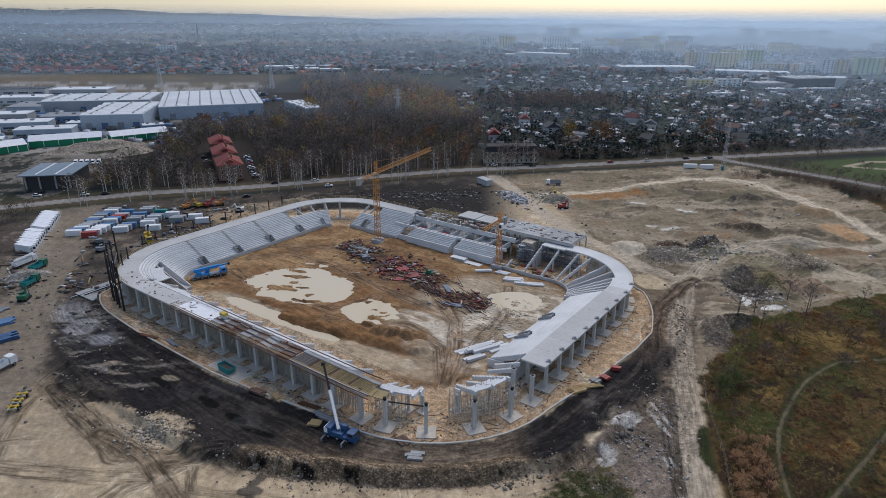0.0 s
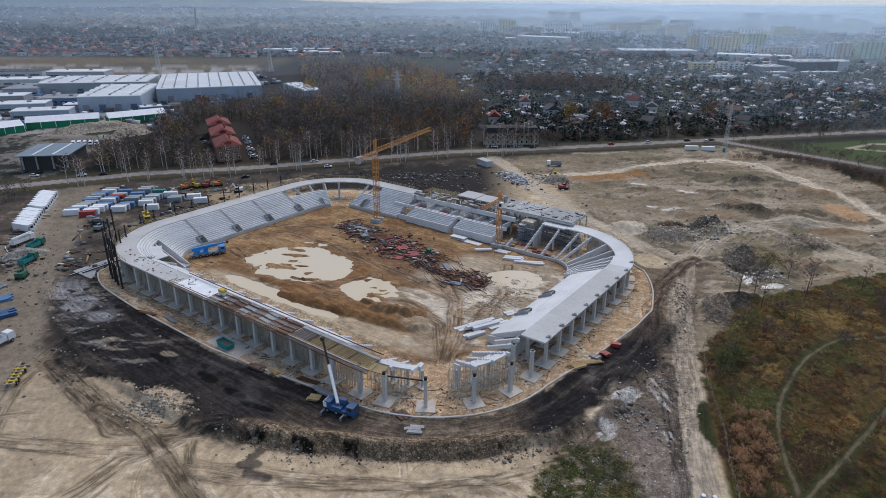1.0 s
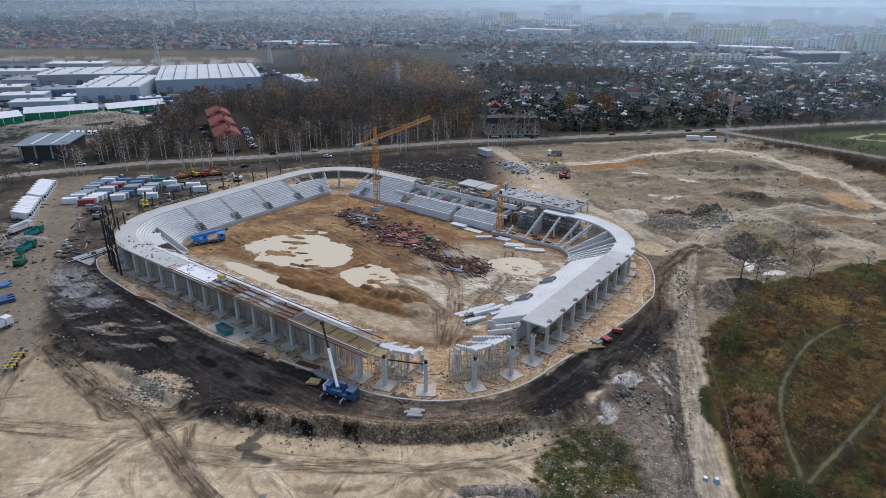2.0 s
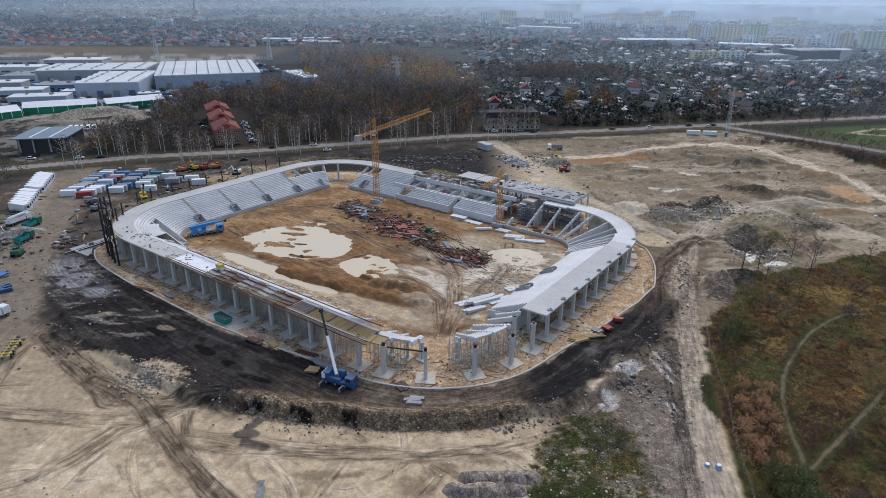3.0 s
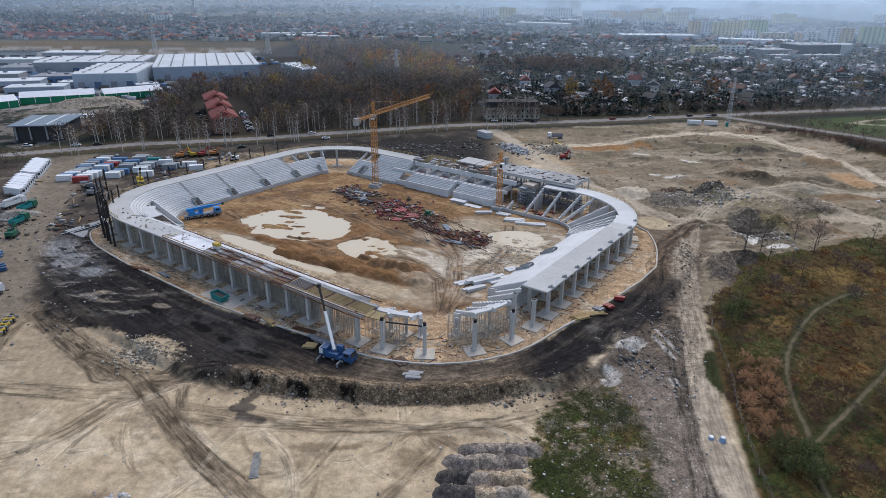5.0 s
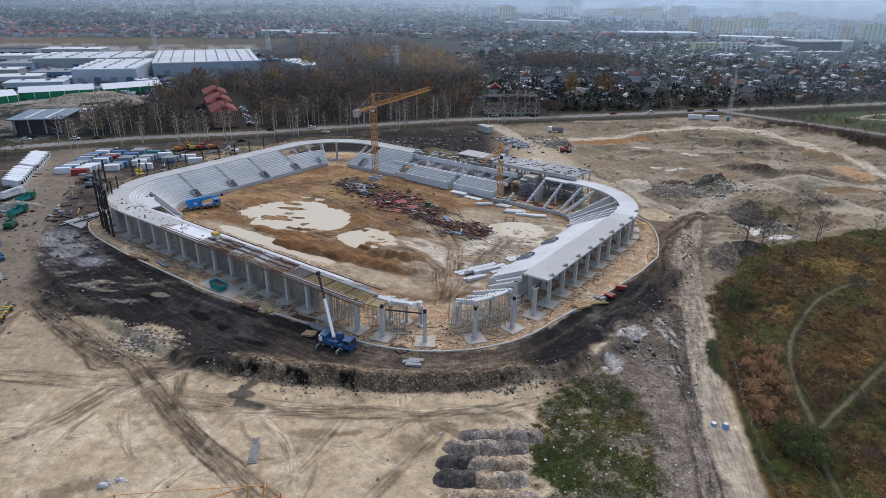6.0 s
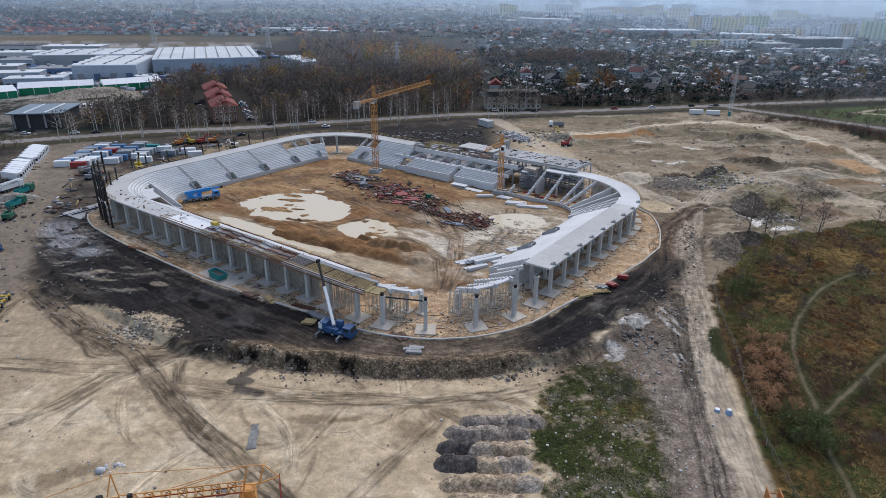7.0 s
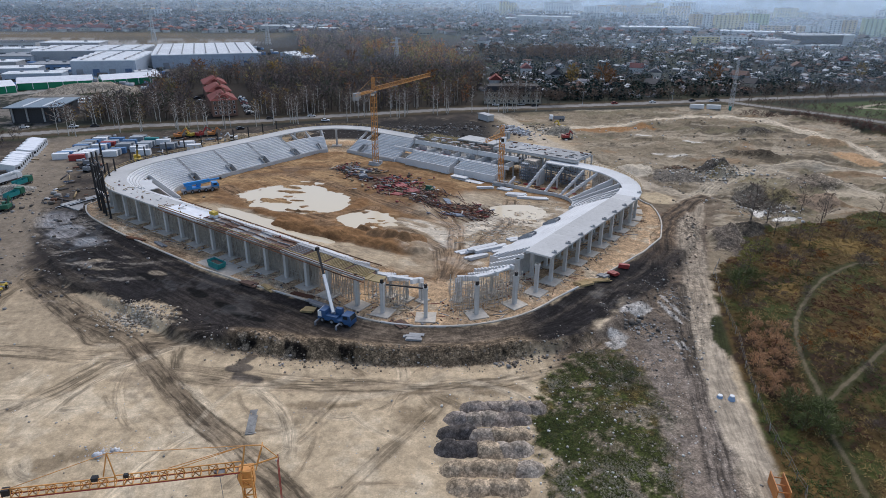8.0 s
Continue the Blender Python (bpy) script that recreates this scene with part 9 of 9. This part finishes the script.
# coloured crowns that stand out of the woods and gardens
for x, y, size, m in ((-186, 502, 1.3, RUSTLEAF), (-119, 590, 1.4, YELLOWLEAF), (-125, 610, 1.3, YELLOWLEAF), (-75, 560, 1.5, RUSTLEAF), (-62, 575, 1.4, YELLOWLEAF), (-5, 452, 1.2, RUSTLEAF), (98, 470, 1.4, YELLOWLEAF), (118, 462, 1.5, RUSTLEAF), (125, 468, 1.2, RUSTLEAF), (206, 480, 1.4, RUSTLEAF), (-128, 500, 1.2, YELLOWLEAF), (340, 520, 1.2, YELLOWLEAF), (300, 600, 1.2, RUSTLEAF), (-95, 500, 1.0, RUSTLEAF)):
    t = tree("autumn_tree", make_tree(11, 4.4, 15, 16, 1.7, 0.4, 0.15, 0, 0.16), BARK, m, "tree with a crown of orange and yellow leaves", group="autumn trees")
    t.matrix_basis = pose(*on_ground(x, y), 0, 0, tr.uniform(0, 360)) @ Matrix.Scale(size, 4)

# avenue and garden trees east of the stadium
line_trees = [tree("roadside_tree", make_tree(7.5, 3.2, 14, 12, 1.2, 0.3, 0.25, 0, 0.12), BARK, TWIGS, "small bare brown tree in a row beside the road", group="avenue trees") for _ in range(2)]
spots = [(x, float(road_y(x)) + 9 + tr.uniform(-1, 1), tr.uniform(0.8, 1.15)) for x in np.arange(70, 380, 7.5)]
spots += [(x, float(road_y(x)) - 9 + tr.uniform(-1, 1), tr.uniform(0.7, 1.0)) for x in np.arange(196, 380, 9.5)]
spots += [(196 + 3.4 * k + tr.uniform(-1, 1), 398 - 3.0 * k, tr.uniform(0.6, 1.0)) for k in range(24)]
spots += [(tr.uniform(22, 82), tr.uniform(394, 399), tr.uniform(0.8, 1.3)) for _ in range(14)]
spots += [(tr.uniform(228, 330), tr.uniform(345, 420), tr.uniform(0.6, 1.0)) for _ in range(14)]
for k in range(2):
    plant(line_trees[k], spots[k::2])
HEDGE_X, HEDGE_Y = ((0, 0.25, 0.5, 0.75, 1), (180, 206, 224, 231, 233)), ((0, 0.25, 0.5, 0.75, 1), (372, 361, 345, 323, 298))
far_models = [make_far(7.0, 3.4, 28, 1.7) for _ in range(4)] + [make_far(8.5, 2.8, 26, 2.3, True) for _ in range(2)] + [make_far(6, 3.2, 24, 2.4, True)]
spots, tints = [], []
while len(spots) < 7400:
    y = 415 + 1250 * tr.random() ** 1.7
    x = tr.uniform(-0.75, 0.78) * (y + 60)
    if y < float(road_y(x)) + 12 or (x < 45 and y < 900) or (x < -190 and y < 935):
        continue
    ever = tr.random() < 0.68
    k = tr.randrange(4) if not ever else 4 + tr.randrange(3)
    spots.append((x, y, (tr.uniform(0.5, 1.15) if y < 1000 else tr.uniform(0.6, 1.25)), k))
    tints.append(tr.choice(((0.010, 0.026, 0.024), (0.016, 0.036, 0.028), (0.010, 0.022, 0.025))) if ever else tr.choice(((0.05, 0.039, 0.035), (0.038, 0.035, 0.034), (0.04, 0.045, 0.028), (0.12, 0.065, 0.028), (0.03, 0.042, 0.03))))
for _ in range(280):
    spots.append((120 + tr.gauss(0, 34), 660 + tr.gauss(0, 18), tr.uniform(0.9, 1.7), tr.randrange(4)))
    tints.append(tr.choice(((0.17, 0.11, 0.08), (0.15, 0.11, 0.09), (0.2, 0.12, 0.07))))
for _ in range(420):
    x = tr.uniform(175, 330)
    spots.append((x, tr.uniform(255, 345) + (x - 230) * 0.1, tr.uniform(0.5, 0.9), tr.randrange(4)))
    tints.append(tr.choice(browns))
spots = [(x, y, s, k) if not (x < 262 and y < 345 and x < float(np.interp(y, EAST_Y, EAST_X)) + 6) else (300 + s, 300 + 20 * s, s, k) for x, y, s, k in spots]
for _ in range(150):
    spots.append((tr.uniform(-215, -165), tr.uniform(232, 300) + 0, tr.uniform(0.4, 0.9), tr.randrange(4)))
    tints.append(tr.choice(browns))
    x, y, s, k = spots[-1]
    if x > -192 + (y - 260) * -0.15 or y > float(road_y(x)) - 12:
        spots[-1] = (-215 - 20 * s, 230 + 30 * s, s, k)
for _ in range(420):
    t = tr.random()
    x, y = float(np.interp(t, *HEDGE_X)), float(np.interp(t, *HEDGE_Y))
    spots.append((x + tr.gauss(0, 3), y + tr.gauss(0, 3), tr.uniform(0.2, 0.5), tr.randrange(4)))
    tints.append(tr.choice(((0.15, 0.06, 0.05), (0.11, 0.065, 0.05), (0.13, 0.10, 0.075))))
grown(far_models, spots, tints, "garden_trees", "dark evergreens and bare trees among the gardens of the town", "trees")
# the farthest woods, as clumps
clump = make_far(6, 6, 24, 2.6)
spots, tints = [], []
while len(spots) < 3000:
    y = 1300 + 4500 * tr.random() ** 1.5
    x = tr.uniform(-0.78, 0.78) * y
    if float(field(np.array([x]), np.array([y]), 330, 77)[0]) < -0.08 and tr.random() < 0.8:
        continue
    spots.append((x, y, tr.uniform(1.0, 2.4), 0))
    tints.append(tr.choice(((0.05, 0.05, 0.045), (0.065, 0.06, 0.05), (0.045, 0.05, 0.045))))
grown([clump], spots, tints, "distant_woods", "dark hazy woods spread over the far plain", "woods")

# long grass and weeds
tuft = ([], [])
for _ in range(5):
    spray(tuft, (tr.uniform(-0.4, 0.4), tr.uniform(-0.4, 0.4), 0.0), (tr.uniform(-1, 1), tr.uniform(-1, 1), tr.uniform(0.3, 0.9)), tr.uniform(0.5, 1.0), 0.16)
TUFT = (np.array(tuft[0]), np.array(tuft[1]))


def meadow(name, count, place, tones, least, most, label):
    P = []
    while len(P) < count:
        spot = place()
        if spot is not None:
            P.append(spot)
    P = np.array(P)
    S = np.array([tr.uniform(least, most) for _ in P])
    patchy = field(P[:, 0], P[:, 1], 12, 81)
    T = [np.array(tones[min(len(tones) - 1, max(0, int((n + 0.5) * len(tones) + tr.uniform(-0.7, 0.7))))]) * tr.uniform(0.8, 1.2) for n in patchy]
    return stuff(name, strewn([TUFT], np.c_[P, height(P[:, 0], P[:, 1])], np.c_[S * 1.5, S * 1.5, S], [tr.uniform(0, 6.3) for _ in P], T), GROWTH, label, "grass")


def slope_spot():
    y = 60 + 150 * tr.random() ** 1.2
    edge = float(np.interp(y, EAST_Y, EAST_X))
    x = edge - 6 + 97 * tr.random() ** 1.1
    if x < edge + 8:
        px, py = np.array([x]), np.array([y])
        jag = (9 * field(px, py, 14, 21, 6, 0.62) + 4.6 * field(px, py, 4, 22, 5, 0.72)) * ramp(py, 125, 155)
        if x - edge + float(jag[0]) < 1:
            return None
    if min(near_line(np.array([x]), np.array([y]), line)[0] for line in SLOPE_PATHS) < 0.95:
        return None
    return x, y


def tip_spot():
    a, r = tr.uniform(0, 6.3), tr.random() ** 0.5
    p, q = 11 * r * math.cos(a), 26 * r * math.sin(a)
    x, y = 31 + p * 1.05 + q * 0.18, 85 - p * 0.17 + q * 1.02
    return (x, y) if float(field(np.array([x]), np.array([y]), 5, 91)[0]) > -0.12 + 0.3 * tr.random() - 0.15 else None


meadow("long_grass", 24000, slope_spot, ((0.055, 0.08, 0.02), (0.11, 0.098, 0.028), (0.165, 0.105, 0.042), (0.31, 0.22, 0.088), (0.115, 0.05, 0.03)), 0.35, 0.85, "rough brown and olive grass on the wild slope")
meadow("weeds", 9000, tip_spot, ((0.055, 0.075, 0.024), (0.085, 0.11, 0.034), (0.17, 0.145, 0.07), (0.34, 0.30, 0.23)), 0.16, 0.36, "green and withered weeds on the old tip")


# ---- upright see-through sheets beyond the town's edge, added to imitate distance haze ----
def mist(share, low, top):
    m = bpy.data.materials.new("haze_sheet_film")
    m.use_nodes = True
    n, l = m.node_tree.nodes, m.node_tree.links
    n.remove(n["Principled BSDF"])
    clear, scatter, lit, mix, both = n.new("ShaderNodeBsdfTransparent"), n.new("ShaderNodeBsdfDiffuse"), n.new("ShaderNodeBsdfTranslucent"), n.new("ShaderNodeMixShader"), n.new("ShaderNodeMixShader")
    for d in (scatter, lit):
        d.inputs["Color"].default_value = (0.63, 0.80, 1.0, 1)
    both.inputs[0].default_value = 0.85  # as in haze, most light is passed on
    l.new(scatter.outputs[0], both.inputs[1])
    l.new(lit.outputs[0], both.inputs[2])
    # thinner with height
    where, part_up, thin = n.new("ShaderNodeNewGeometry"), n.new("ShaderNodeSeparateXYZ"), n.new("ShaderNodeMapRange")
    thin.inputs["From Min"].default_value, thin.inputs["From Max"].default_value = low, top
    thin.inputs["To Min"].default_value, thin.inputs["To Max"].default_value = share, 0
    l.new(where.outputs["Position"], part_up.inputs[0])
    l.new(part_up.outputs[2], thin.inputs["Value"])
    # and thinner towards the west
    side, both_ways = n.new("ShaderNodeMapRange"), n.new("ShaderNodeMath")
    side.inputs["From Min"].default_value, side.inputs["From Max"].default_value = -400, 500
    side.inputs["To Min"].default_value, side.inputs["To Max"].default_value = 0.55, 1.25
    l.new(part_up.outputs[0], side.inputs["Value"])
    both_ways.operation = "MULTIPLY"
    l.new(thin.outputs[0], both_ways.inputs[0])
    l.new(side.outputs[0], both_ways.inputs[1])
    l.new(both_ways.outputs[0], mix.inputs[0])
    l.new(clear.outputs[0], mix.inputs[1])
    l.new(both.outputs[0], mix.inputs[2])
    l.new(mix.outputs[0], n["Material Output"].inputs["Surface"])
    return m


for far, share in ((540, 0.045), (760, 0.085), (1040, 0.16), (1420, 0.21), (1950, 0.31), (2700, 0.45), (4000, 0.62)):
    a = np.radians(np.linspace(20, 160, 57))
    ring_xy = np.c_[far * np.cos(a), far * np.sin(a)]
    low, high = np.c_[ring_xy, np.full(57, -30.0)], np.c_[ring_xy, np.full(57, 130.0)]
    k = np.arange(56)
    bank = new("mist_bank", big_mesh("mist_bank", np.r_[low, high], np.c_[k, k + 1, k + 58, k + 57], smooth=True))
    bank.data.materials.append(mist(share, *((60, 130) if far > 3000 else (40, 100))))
    tagged(bank, "see-through bluish sheet that stands in for haze over the distant plain", "mist", kind="structure")
